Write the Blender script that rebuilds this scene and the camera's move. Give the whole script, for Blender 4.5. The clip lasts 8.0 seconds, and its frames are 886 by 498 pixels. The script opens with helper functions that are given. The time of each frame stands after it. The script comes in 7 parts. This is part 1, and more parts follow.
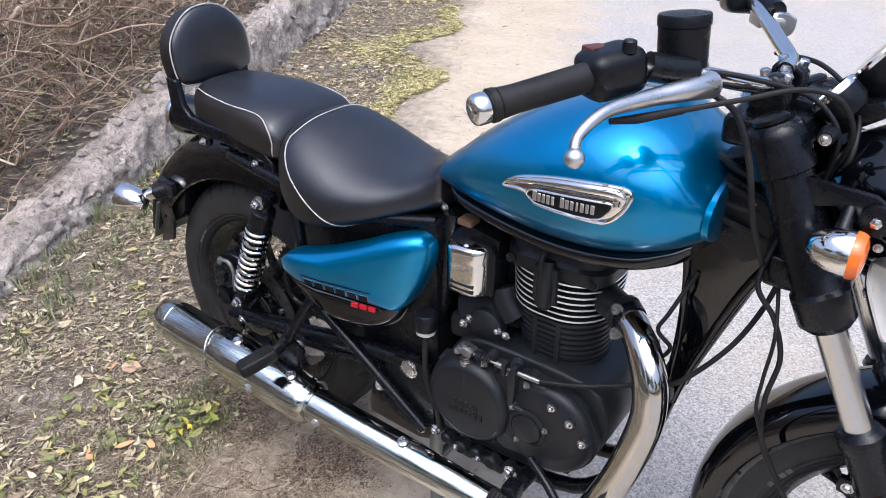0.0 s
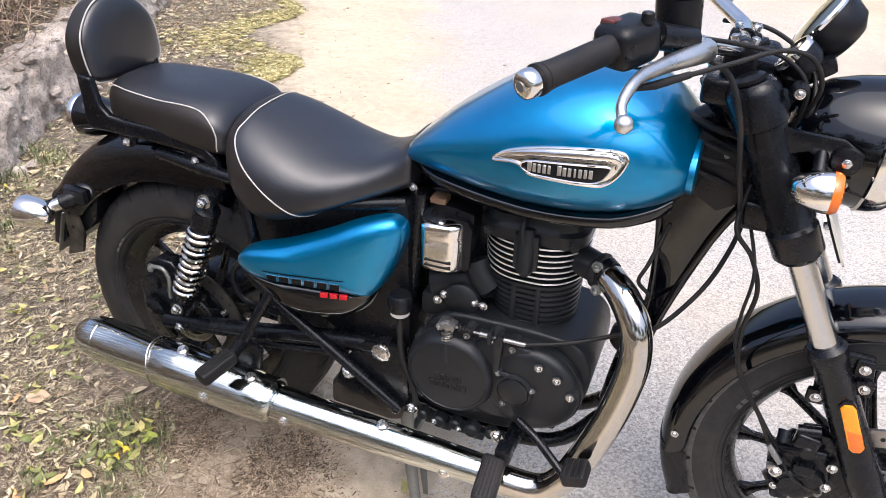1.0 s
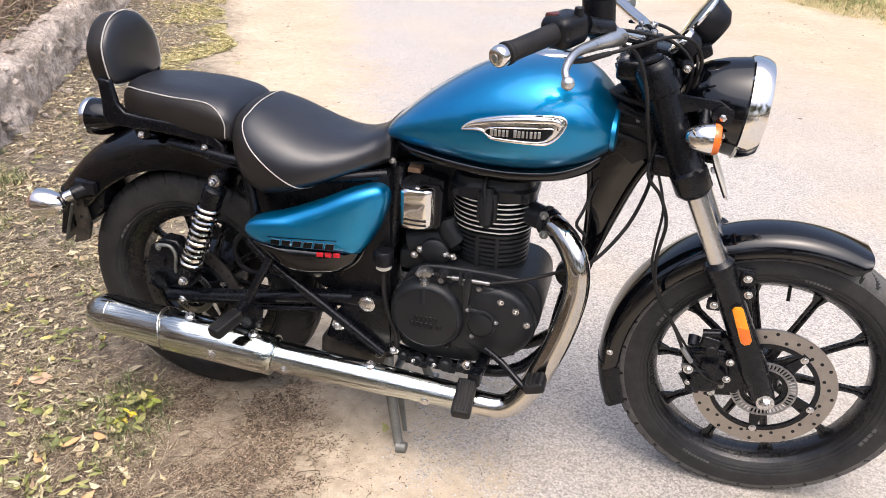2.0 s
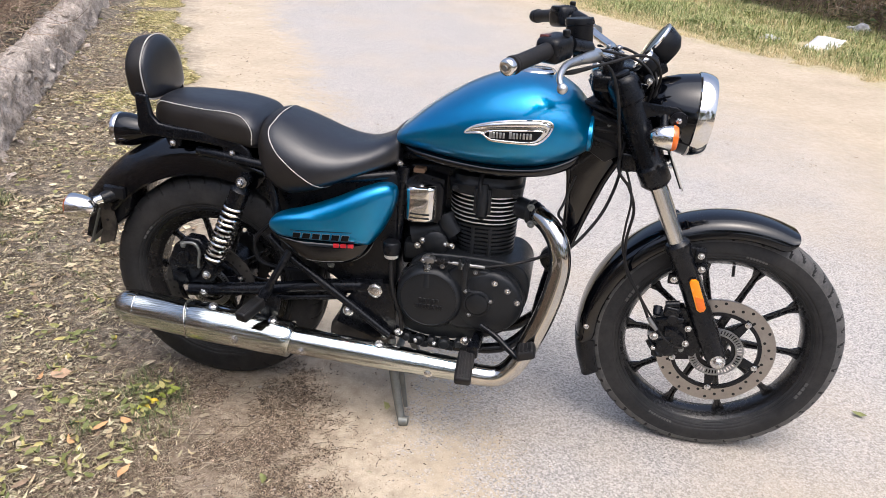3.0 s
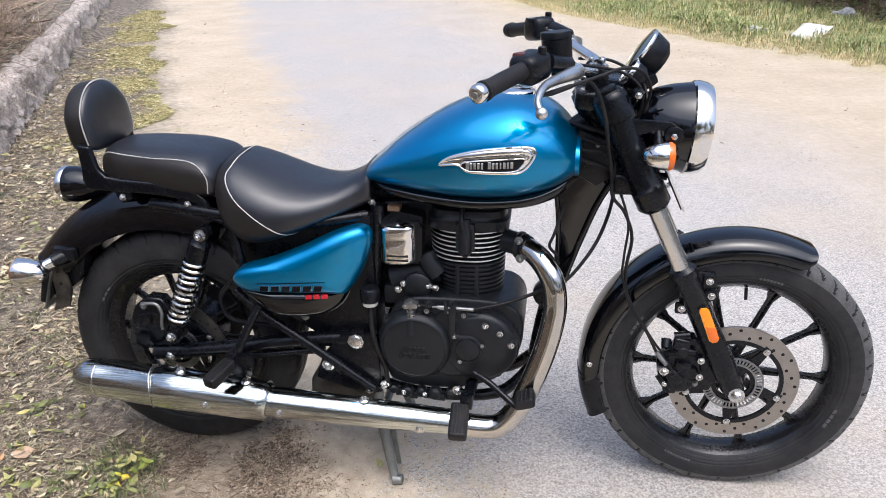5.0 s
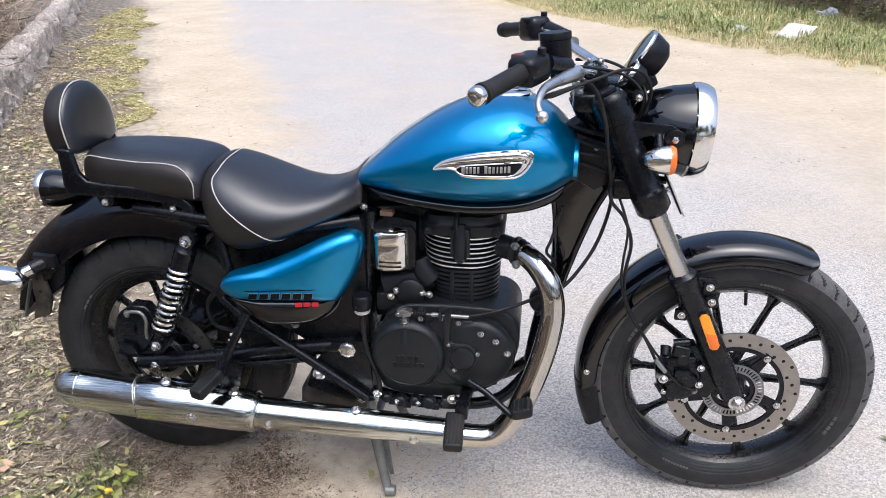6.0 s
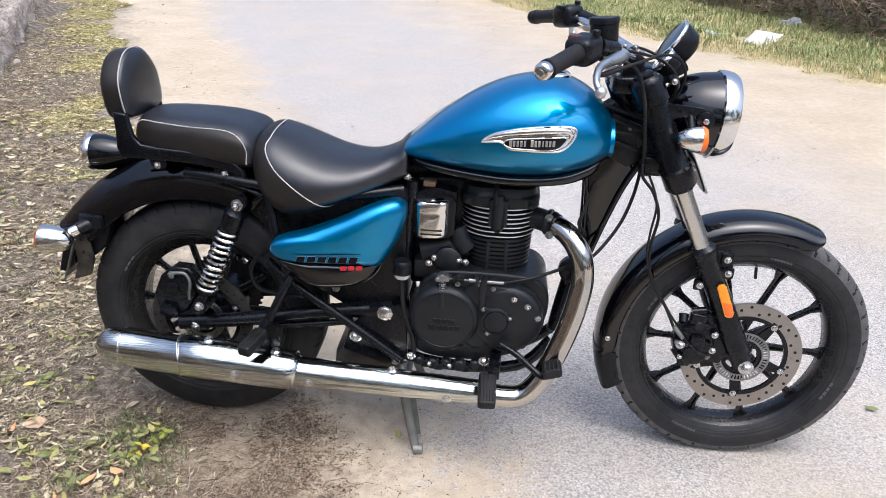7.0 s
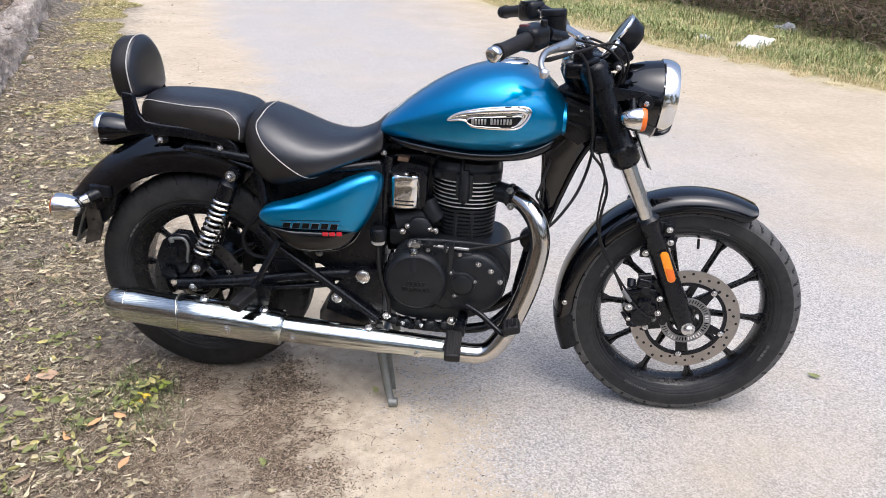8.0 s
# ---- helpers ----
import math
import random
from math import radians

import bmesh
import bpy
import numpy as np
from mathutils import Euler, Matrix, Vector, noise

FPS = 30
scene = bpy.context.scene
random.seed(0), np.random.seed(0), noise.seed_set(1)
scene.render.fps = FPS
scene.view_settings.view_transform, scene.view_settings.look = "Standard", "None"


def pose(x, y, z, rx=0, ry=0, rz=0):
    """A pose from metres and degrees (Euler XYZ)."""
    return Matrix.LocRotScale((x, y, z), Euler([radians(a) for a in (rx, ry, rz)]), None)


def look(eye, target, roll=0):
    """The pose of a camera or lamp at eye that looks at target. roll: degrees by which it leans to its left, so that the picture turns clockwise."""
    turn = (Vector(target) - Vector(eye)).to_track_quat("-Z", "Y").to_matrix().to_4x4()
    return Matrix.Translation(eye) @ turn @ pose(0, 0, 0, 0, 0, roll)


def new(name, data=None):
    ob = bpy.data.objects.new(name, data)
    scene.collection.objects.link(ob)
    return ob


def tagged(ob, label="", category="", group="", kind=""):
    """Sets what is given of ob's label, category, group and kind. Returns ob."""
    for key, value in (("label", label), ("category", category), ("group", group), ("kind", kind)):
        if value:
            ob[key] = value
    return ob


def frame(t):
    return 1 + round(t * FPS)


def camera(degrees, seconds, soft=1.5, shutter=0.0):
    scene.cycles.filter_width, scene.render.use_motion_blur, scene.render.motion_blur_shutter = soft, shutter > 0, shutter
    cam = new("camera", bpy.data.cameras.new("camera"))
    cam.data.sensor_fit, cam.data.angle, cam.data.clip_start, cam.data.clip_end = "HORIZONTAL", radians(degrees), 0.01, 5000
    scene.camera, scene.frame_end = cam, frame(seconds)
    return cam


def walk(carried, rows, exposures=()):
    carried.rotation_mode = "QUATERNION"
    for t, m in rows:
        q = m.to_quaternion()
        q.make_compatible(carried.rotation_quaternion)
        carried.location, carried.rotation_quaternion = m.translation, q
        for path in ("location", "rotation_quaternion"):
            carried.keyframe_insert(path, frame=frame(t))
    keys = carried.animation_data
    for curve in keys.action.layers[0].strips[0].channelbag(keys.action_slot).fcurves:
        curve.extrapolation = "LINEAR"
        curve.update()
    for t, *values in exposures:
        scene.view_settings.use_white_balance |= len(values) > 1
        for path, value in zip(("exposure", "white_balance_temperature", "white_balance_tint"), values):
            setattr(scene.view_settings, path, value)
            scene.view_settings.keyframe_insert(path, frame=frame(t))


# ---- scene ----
cam = camera(60.6, 8.0, soft=0.45)
PATH = [
    (0, (1.249, -1.002, 1.365), (0.224, 0.378, 0.343), -1.3),
    (0.5, (1.124, -0.973, 1.344), (0.308, 0.503, 0.27), -1.0),
    (1, (1.033, -1.148, 1.37), (0.413, 0.43, 0.308), 0.6),
    (1.5, (1.015, -1.334, 1.387), (0.507, 0.313, 0.372), 1.4),
    (1.7, (1.037, -1.412, 1.387), (0.56, 0.252, 0.387), 1.5),
    (2.8, (0.98, -1.782, 1.399), (0.673, -0.017, 0.511), 2.8),
    (3, (0.947, -1.844, 1.4), (0.667, -0.067, 0.525), 3.2),
    (3.5, (0.915, -1.925, 1.396), (0.682, -0.129, 0.547), 3.9),
    (4, (0.914, -1.941, 1.395), (0.696, -0.138, 0.559), 3.5),
    (4.5, (0.934, -1.875, 1.387), (0.698, -0.075, 0.548), 2.0),
    (5, (0.957, -1.65, 1.392), (0.677, 0.139, 0.543), -0.9),
    (5.2, (0.963, -1.602, 1.386), (0.674, 0.187, 0.54), -1.5),
    (6.3, (0.873, -1.608, 1.387), (0.668, 0.188, 0.532), 0.3),
    (6.5, (0.821, -1.641, 1.382), (0.642, 0.157, 0.526), 0.9),
    (7, (0.746, -1.753, 1.371), (0.624, 0.049, 0.513), 2.5),
    (7.5, (0.76, -1.847, 1.386), (0.652, -0.044, 0.528), 3.2),
    (8, (0.86, -1.973, 1.378), (0.72, -0.167, 0.53), 2.9),
]
walk(cam, [(t, look(eye, target, roll)) for t, eye, target, roll in PATH],
     exposures=[(0.0, 0.84, 5480, 11), (0.5, 1.14, 5620, 10), (1.0, 1.09, 5950, 11), (1.5, 1.06, 6250, 12), (3.0, 0.76, 5980, 10), (3.5, 0.73, 5800, 9), (5.0, 0.77, 5660, 9), (6.5, 0.85, 5620, 9), (8.0, 0.73, 5700, 9)])


# ---- light ----
world = bpy.data.worlds.new("world")
scene.world = world
world.use_nodes = True
wn = world.node_tree.nodes
sky = wn.new("ShaderNodeTexSky")
sky.sky_type, sky.sun_disc = 'NISHITA', False
sky.sun_elevation, sky.sun_rotation = radians(70), radians(150)
sky.air_density, sky.dust_density, sky.ozone_density = 0.8, 7.0, 0.4
wn["Background"].inputs["Strength"].default_value = 0.14
world.node_tree.links.new(sky.outputs["Color"], wn["Background"].inputs["Color"])
sun = new("sun", bpy.data.lights.new("sun", "SUN"))
sun.data.energy, sun.data.angle, sun.data.color = 0.7, radians(85), (1.0, 0.98, 0.955)
sun.matrix_world = look((1.0, -1.7, 6.0), (0, 0, 0))


# ---- materials ----
def tree(name):
    m = bpy.data.materials.new(name)
    m.use_nodes = True
    n = m.node_tree.nodes
    return m, n, m.node_tree.links, n["Principled BSDF"]


def noise_tex(n, l, scale, detail=4.0, rough=0.6, vec=None):
    t = n.new("ShaderNodeTexNoise")
    t.inputs["Scale"].default_value, t.inputs["Detail"].default_value, t.inputs["Roughness"].default_value = scale, detail, rough
    if vec is not None:
        l.new(vec, t.inputs["Vector"])
    return t


def ramp(n, l, src, stops):
    r = n.new("ShaderNodeValToRGB")
    while len(r.color_ramp.elements) < len(stops):
        r.color_ramp.elements.new(0.5)
    for e, (p, c) in zip(r.color_ramp.elements, stops):
        e.position = p
        e.color = (*c, 1) if isinstance(c, tuple) else (c, c, c, 1)
    l.new(src, r.inputs["Fac"])
    return r.outputs["Color"]


def mix(n, l, fac, a, b, mode='MIX'):
    x = n.new("ShaderNodeMix")
    x.data_type, x.blend_type = 'RGBA', mode
    for sock, val in ((0, fac), (6, a), (7, b)):
        if isinstance(val, (int, float)):
            x.inputs[sock].default_value = val if sock == 0 else (val, val, val, 1)
        elif isinstance(val, tuple):
            x.inputs[sock].default_value = (*val, 1)
        else:
            l.new(val, x.inputs[sock])
    return x.outputs[2]


def math_node(n, l, op, a, b=None, c=None):
    x = n.new("ShaderNodeMath")
    x.operation = op
    for i, v in enumerate((a, b, c)):
        if isinstance(v, (int, float)):
            x.inputs[i].default_value = v
        elif v is not None:
            l.new(v, x.inputs[i])
    return x.outputs[0]


def bump(n, l, p, src, strength, dist):
    b = n.new("ShaderNodeBump")
    b.inputs["Strength"].default_value, b.inputs["Distance"].default_value = strength, dist
    l.new(src, b.inputs["Height"])
    l.new(b.outputs["Normal"], p.inputs["Normal"])


def mat(name, base, rough, metal=0.0, coat=0.0, vary=0.25, scale=30.0, grain=0.0, grain_scale=400.0, rvary=0.15, dust=0.0, spec=0.5):
    """A surface with wear at two scales: base colour varied by noise, roughness by smudges, fine relief, a film of road dust."""
    m, n, l, p = tree(name)
    co = n.new("ShaderNodeTexCoord").outputs["Object"]
    big, small = noise_tex(n, l, scale, 5, 0.6, co), noise_tex(n, l, scale * 7, 3, 0.6, co)
    both = mix(n, l, 0.4, big.outputs["Fac"], small.outputs["Fac"])
    lo, hi = tuple(c * (1 - vary) for c in base), tuple(min(1, c * (1 + vary)) for c in base)
    col = ramp(n, l, both, [(0.3, lo), (0.7, hi)])
    if dust:
        f = ramp(n, l, noise_tex(n, l, scale * 0.5, 8, 0.7, co).outputs["Fac"], [(0.42, 0.0), (0.75, dust)])
        col = mix(n, l, f, col, (0.30, 0.25, 0.19))
    l.new(col, p.inputs["Base Color"])
    l.new(ramp(n, l, both, [(0.3, max(0.02, rough - rvary)), (0.7, min(1, rough + rvary))]), p.inputs["Roughness"])
    p.inputs["Metallic"].default_value, p.inputs["Specular IOR Level"].default_value = metal, spec
    if coat:
        p.inputs["Coat Weight"].default_value, p.inputs["Coat Roughness"].default_value = coat, 0.06
    if grain:
        bump(n, l, p, noise_tex(n, l, grain_scale, 3, 0.6, co).outputs["Fac"], 0.35, grain)
    return m


BLUE = mat("metallic blue paint", (0.001, 0.225, 0.48), 0.32, metal=0.85, coat=0.75, vary=0.10, scale=6, rvary=0.03)
GLOSS = mat("gloss black paint", (0.0012, 0.0016, 0.0028), 0.05, vary=0.3, rvary=0.03, scale=12, dust=0.003, spec=0.62)
SATIN = mat("satin black metal", (0.0035, 0.0042, 0.0062), 0.26, vary=0.3, rvary=0.10, grain=0.0003, dust=0.008, spec=0.30)
ENGINE = mat("textured black engine paint", (0.0095, 0.0112, 0.0138), 0.40, vary=0.35, rvary=0.12, grain=0.001, grain_scale=700, dust=0.018, spec=0.34)
PLASTIC = mat("black plastic", (0.0045, 0.0052, 0.0072), 0.32, vary=0.25, grain=0.0005, grain_scale=900, dust=0.010, spec=0.28)
RUBBER = mat("black rubber", (0.007, 0.007, 0.008), 0.55, vary=0.3, grain=0.0005, dust=0.06, spec=0.3)
TYRE = mat("dusty tyre rubber", (0.021, 0.0215, 0.023), 0.50, vary=0.45, scale=22, grain=0.0008, grain_scale=250, dust=0.06, spec=0.25)
TREAD = mat("scuffed tread rubber", (0.085, 0.084, 0.084), 0.66, vary=0.5, scale=30, grain=0.001, grain_scale=300, dust=0.16, spec=0.3)
CHROME = mat("chrome", (0.82, 0.80, 0.76), 0.08, metal=1.0, vary=0.05, rvary=0.05, scale=14)


def streaked(name, base):
    """Chrome with dried splashes; reflections are painted in as fine streaks along its length."""
    m, n, l, p = tree(name)
    co = n.new("ShaderNodeTexCoord").outputs["Object"]
    mp = n.new("ShaderNodeMapping")
    mp.inputs["Scale"].default_value = (2.5, 330, 330)
    l.new(co, mp.inputs["Vector"])
    s = noise_tex(n, l, 1.0, 4, 0.6, mp.outputs["Vector"]).outputs["Fac"]
    d = noise_tex(n, l, 45, 6, 0.7, co).outputs["Fac"]
    worn = mix(n, l, ramp(n, l, d, [(0.55, 0.0), (0.8, 0.45)]), base, (0.42, 0.39, 0.35))
    # darker streaks multiplied into the base colour imitate streaked reflections
    l.new(mix(n, l, 1.0, worn, ramp(n, l, s, [(0.36, (0.60, 0.61, 0.57)), (0.58, (1.0, 1.0, 1.0))]), 'MULTIPLY'), p.inputs["Base Color"])
    l.new(ramp(n, l, mix(n, l, 0.5, s, d), [(0.40, 0.035), (0.72, 0.14)]), p.inputs["Roughness"])
    p.inputs["Metallic"].default_value = 1.0
    bump(n, l, p, s, 0.16, 0.0012)
    return m


PIPE = streaked("weathered chrome with painted reflections", (0.66, 0.685, 0.66))
HEADER = mat("heat-tinted header chrome", (0.58, 0.555, 0.51), 0.06, metal=1.0, vary=0.10, rvary=0.05, scale=10, dust=0.05)
ALLOY = mat("satin black alloy", (0.011, 0.011, 0.012), 0.26, vary=0.25, rvary=0.06, scale=20, dust=0.015, spec=0.55)
STANCHION = mat("polished fork tube", (0.60, 0.60, 0.60), 0.20, metal=1.0, vary=0.03, rvary=0.04, scale=8)
STEEL = mat("machined steel", (0.62, 0.61, 0.60), 0.26, metal=1.0, vary=0.12, rvary=0.10)
BRIGHT = mat("machined fin edge", (0.86, 0.86, 0.86), 0.42, metal=0.9, vary=0.12, rvary=0.08)
ALU = mat("polished aluminium", (0.66, 0.66, 0.65), 0.34, metal=1.0, vary=0.12, rvary=0.10, grain=0.0003)
ZINC = mat("dull grey steel", (0.24, 0.25, 0.24), 0.5, metal=0.8, vary=0.3, rvary=0.15, dust=0.25)
OLDDISC = mat("grimy rear disc", (0.05, 0.048, 0.046), 0.5, metal=0.6, vary=0.4, dust=0.15)
DULL = mat("dull bare alloy", (0.30, 0.30, 0.30), 0.42, metal=1.0, vary=0.25, rvary=0.1, dust=0.1)
DUSTPLASTIC = mat("dusty black plastic", (0.02, 0.018, 0.016), 0.6, vary=0.4, dust=0.35, spec=0.3)
BOSS = mat("worn bare casting", (0.15, 0.15, 0.155), 0.55, metal=0.5, vary=0.3, rvary=0.1, scale=80, dust=0.1)
DISC = mat("brake disc steel", (0.36, 0.33, 0.30), 0.36, metal=1.0, vary=0.15, rvary=0.1, scale=60)
LEATHER = mat("black seat leatherette", (0.0085, 0.0096, 0.0138), 0.36, vary=0.22, scale=9, grain=0.0009, grain_scale=420, rvary=0.08, dust=0.03, spec=0.75)
SKIRT = mat("charcoal seat leatherette", (0.014, 0.012, 0.011), 0.46, vary=0.18, scale=9, grain=0.0009, grain_scale=420, rvary=0.06, dust=0.03, spec=0.35)
PIPING = mat("pale grey piping", (0.44, 0.42, 0.39), 0.6, vary=0.15)
AMBER = mat("amber reflector", (0.92, 0.30, 0.006), 0.22, coat=0.4, vary=0.1)
ORANGE = mat("amber lens", (0.78, 0.155, 0.008), 0.18, coat=0.5, vary=0.15)
RED = mat("red lens", (0.45, 0.012, 0.012), 0.2, coat=0.5, vary=0.15)
REDKNOB = mat("faded red plastic", (0.09, 0.018, 0.014), 0.5, dust=0.1)
DIALGLASS = mat("instrument glass", (0.008, 0.008, 0.009), 0.03, coat=1.0, vary=0.1, rvary=0.01, spec=0.6)
REDPRINT = mat("red print", (0.50, 0.01, 0.02), 0.4, vary=0.1)
PALEPRINT = mat("pale print edge", (0.14, 0.30, 0.42), 0.4, vary=0.1)
BLACKPRINT = mat("black print", (0.004, 0.004, 0.005), 0.5, vary=0.1, spec=0.1)
PALE = mat("pale enamel", (0.62, 0.60, 0.55), 0.35, vary=0.1)
PAPER = mat("white paper litter", (0.66, 0.66, 0.66), 0.8, vary=0.08, scale=5)
# near black that paints shade into holes, slots and grooves; rivets use it too
DARK = mat("recess shade and rivet black", (0.004, 0.004, 0.004), 0.8)


def glass():
    m, n, l, p = tree("headlamp glass")
    p.inputs["Transmission Weight"].default_value, p.inputs["Roughness"].default_value, p.inputs["IOR"].default_value = 1.0, 0.02, 1.45
    return m


GLASS = glass()


def per_island(name, stops, rough=0.75, hue=0.0):
    """Leaf, twig and grass colours that differ from piece to piece."""
    m, n, l, p = tree(name)
    g = n.new("ShaderNodeNewGeometry")
    col = ramp(n, l, g.outputs["Random Per Island"], stops)
    co = n.new("ShaderNodeTexCoord").outputs["Object"]
    f = ramp(n, l, noise_tex(n, l, 60, 4, 0.6, co).outputs["Fac"], [(0.3, 0.65), (0.7, 1.2)])
    l.new(mix(n, l, 1.0, col, f, 'MULTIPLY'), p.inputs["Base Color"])
    p.inputs["Roughness"].default_value = rough
    return m


LEAF = per_island("dry leaves", [(0.0, (0.26, 0.18, 0.12)), (0.18, (0.58, 0.47, 0.28)), (0.36, (0.82, 0.73, 0.49)), (0.5, (0.13, 0.09, 0.06)), (0.64, (0.36, 0.27, 0.18)), (0.78, (0.62, 0.52, 0.36)), (0.88, (0.52, 0.46, 0.24)), (0.94, (0.36, 0.36, 0.16)), (1.0, (0.82, 0.75, 0.58))])
GREENLEAF = per_island("yellowing green leaves", [(0.0, (0.12, 0.15, 0.04)), (0.5, (0.26, 0.27, 0.09)), (0.8, (0.45, 0.42, 0.16)), (0.95, (0.55, 0.48, 0.18)), (1.0, (0.62, 0.50, 0.06))], 0.6)
TWIG = per_island("dry twigs", [(0.0, (0.17, 0.115, 0.08)), (0.4, (0.35, 0.245, 0.17)), (0.75, (0.56, 0.42, 0.30)), (1.0, (0.82, 0.69, 0.52))])
STRAW = per_island("straw", [(0.0, (0.10, 0.07, 0.05)), (0.45, (0.24, 0.18, 0.12)), (0.75, (0.50, 0.40, 0.27)), (1.0, (0.70, 0.61, 0.46))])
GRASS = per_island("grass", [(0.0, (0.11, 0.16, 0.04)), (0.35, (0.25, 0.31, 0.09)), (0.65, (0.40, 0.43, 0.16)), (0.88, (0.58, 0.54, 0.26)), (1.0, (0.72, 0.62, 0.36))], 0.6)
WEED = per_island("dull weeds", [(0.0, (0.07, 0.10, 0.035)), (0.6, (0.18, 0.21, 0.085)), (1.0, (0.38, 0.37, 0.18))], 0.65)
MULCH = per_island("leaf mulch", [(0.0, (0.145, 0.118, 0.078)), (0.22, (0.38, 0.325, 0.20)), (0.45, (0.60, 0.53, 0.365)), (0.62, (0.20, 0.165, 0.115)), (0.80, (0.50, 0.445, 0.27)), (0.92, (0.33, 0.28, 0.18)), (1.0, (0.84, 0.77, 0.58))])
YELLOWLEAF = per_island("yellow leaves", [(0.0, (0.16, 0.20, 0.04)), (0.4, (0.30, 0.34, 0.06)), (0.8, (0.50, 0.46, 0.05)), (1.0, (0.70, 0.50, 0.04))], 0.5)
BAG = mat("grey-white plastic film", (0.50, 0.50, 0.53), 0.4, vary=0.25, scale=12)
CHAFF = per_island("dark chaff", [(0.0, (0.045, 0.031, 0.022)), (0.45, (0.14, 0.098, 0.068)), (0.72, (0.36, 0.26, 0.175)), (1.0, (0.74, 0.60, 0.44))])
WILTED = per_island("wilted grass", [(0.0, (0.14, 0.13, 0.05)), (0.3, (0.34, 0.31, 0.12)), (0.6, (0.55, 0.48, 0.21)), (0.85, (0.72, 0.62, 0.32)), (1.0, (0.84, 0.75, 0.50))], 0.7)
DRYGRASS = per_island("dry grass", [(0.0, (0.42, 0.37, 0.16)), (0.5, (0.66, 0.54, 0.28)), (1.0, (0.84, 0.71, 0.44))], 0.7)
BUSH = per_island("hedge leaves", [(0.0, (0.07, 0.10, 0.025)), (0.6, (0.16, 0.17, 0.05)), (1.0, (0.30, 0.24, 0.11))], 0.6)
PEBBLE = per_island("gravel", [(0.0, (0.22, 0.19, 0.16)), (0.5, (0.40, 0.36, 0.31)), (1.0, (0.60, 0.55, 0.48))], 0.9)

# the road runs along ALONG; ACROSS points from the stone wall to the grass verge
ALONG, ACROSS = Vector((-0.43, 0.90, 0)).normalized(), Vector((0.90, 0.43, 0)).normalized()


def ground_material():
    m, n, l, p = tree("road and verge")
    pos = n.new("ShaderNodeNewGeometry").outputs["Position"]
    dot = n.new("ShaderNodeVectorMath")
    dot.operation = 'DOT_PRODUCT'
    l.new(pos, dot.inputs[0])
    dot.inputs[1].default_value = ACROSS
    u = dot.outputs["Value"]
    wob = math_node(n, l, 'MULTIPLY', math_node(n, l, 'SUBTRACT', noise_tex(n, l, 1.1, 6, 0.62, pos).outputs["Fac"], 0.5), 1.1)
    fine = math_node(n, l, 'MULTIPLY', math_node(n, l, 'SUBTRACT', noise_tex(n, l, 14, 5, 0.7, pos).outputs["Fac"], 0.5), 0.7)
    uu = math_node(n, l, 'ADD', math_node(n, l, 'ADD', u, wob), fine)
    span = lambda a, b: math_node(n, l, 'MULTIPLY', math_node(n, l, 'SUBTRACT', uu, a), 1.0 / (b - a))

    def mask(a, b):
        x = n.new("ShaderNodeClamp")
        l.new(span(a, b), x.inputs["Value"])
        return x.outputs[0]

    grit = noise_tex(n, l, 220, 3, 0.7, pos).outputs["Fac"]
    mid = noise_tex(n, l, 22, 6, 0.65, pos).outputs["Fac"]
    wide = noise_tex(n, l, 2.3, 5, 0.6, pos).outputs["Fac"]
    # leaf mould and dark soil
    soil = ramp(n, l, mix(n, l, 0.5, mid, grit), [(0.40, (0.032, 0.026, 0.020)), (0.5, (0.128, 0.106, 0.079)), (0.61, (0.375, 0.318, 0.240))])
    # pale trodden sand
    sand = ramp(n, l, mix(n, l, 0.35, mix(n, l, 0.5, mid, wide), grit), [(0.34, (0.365, 0.294, 0.206)), (0.52, (0.484, 0.407, 0.298)), (0.68, (0.618, 0.541, 0.421))])
    # worn grey asphalt: pale aggregate with dark pits between the stones
    vor = n.new("ShaderNodeTexVoronoi")
    vor.inputs["Scale"].default_value = 190
    wobble = n.new("ShaderNodeVectorMath")
    wobble.operation = 'MULTIPLY_ADD'
    l.new(noise_tex(n, l, 260, 3, 0.7, pos).outputs["Color"], wobble.inputs[0])
    wobble.inputs[1].default_value = (0.011, 0.011, 0.011)
    l.new(pos, wobble.inputs[2])
    l.new(wobble.outputs["Vector"], vor.inputs["Vector"])
    sepc = n.new("ShaderNodeSeparateColor")
    l.new(vor.outputs["Color"], sepc.inputs["Color"])
    stones = ramp(n, l, sepc.outputs["Red"], [(0.04, (0.15, 0.142, 0.130)), (0.20, (0.36, 0.338, 0.310)), (0.45, (0.47, 0.443, 0.405)), (0.80, (0.55, 0.520, 0.475)), (1.0, (0.70, 0.662, 0.605))])
    pits = ramp(n, l, math_node(n, l, 'ADD', math_node(n, l, 'MULTIPLY', vor.outputs["Distance"], 0.45), noise_tex(n, l, 150, 4, 0.7, pos).outputs["Fac"]), [(0.74, 0.0), (0.86, 0.75)])
    stones = mix(n, l, pits, stones, (0.085, 0.08, 0.075))
    tar = ramp(n, l, mix(n, l, 0.5, wide, mid), [(0.35, (0.404, 0.376, 0.347)), (0.65, (0.525, 0.486, 0.445))])
    asphalt = mix(n, l, 0.66, tar, stones)
    asphalt = mix(n, l, ramp(n, l, noise_tex(n, l, 0.9, 7, 0.65, pos).outputs["Fac"], [(0.46, 0.0), (0.7, 0.55)]), asphalt, sand)
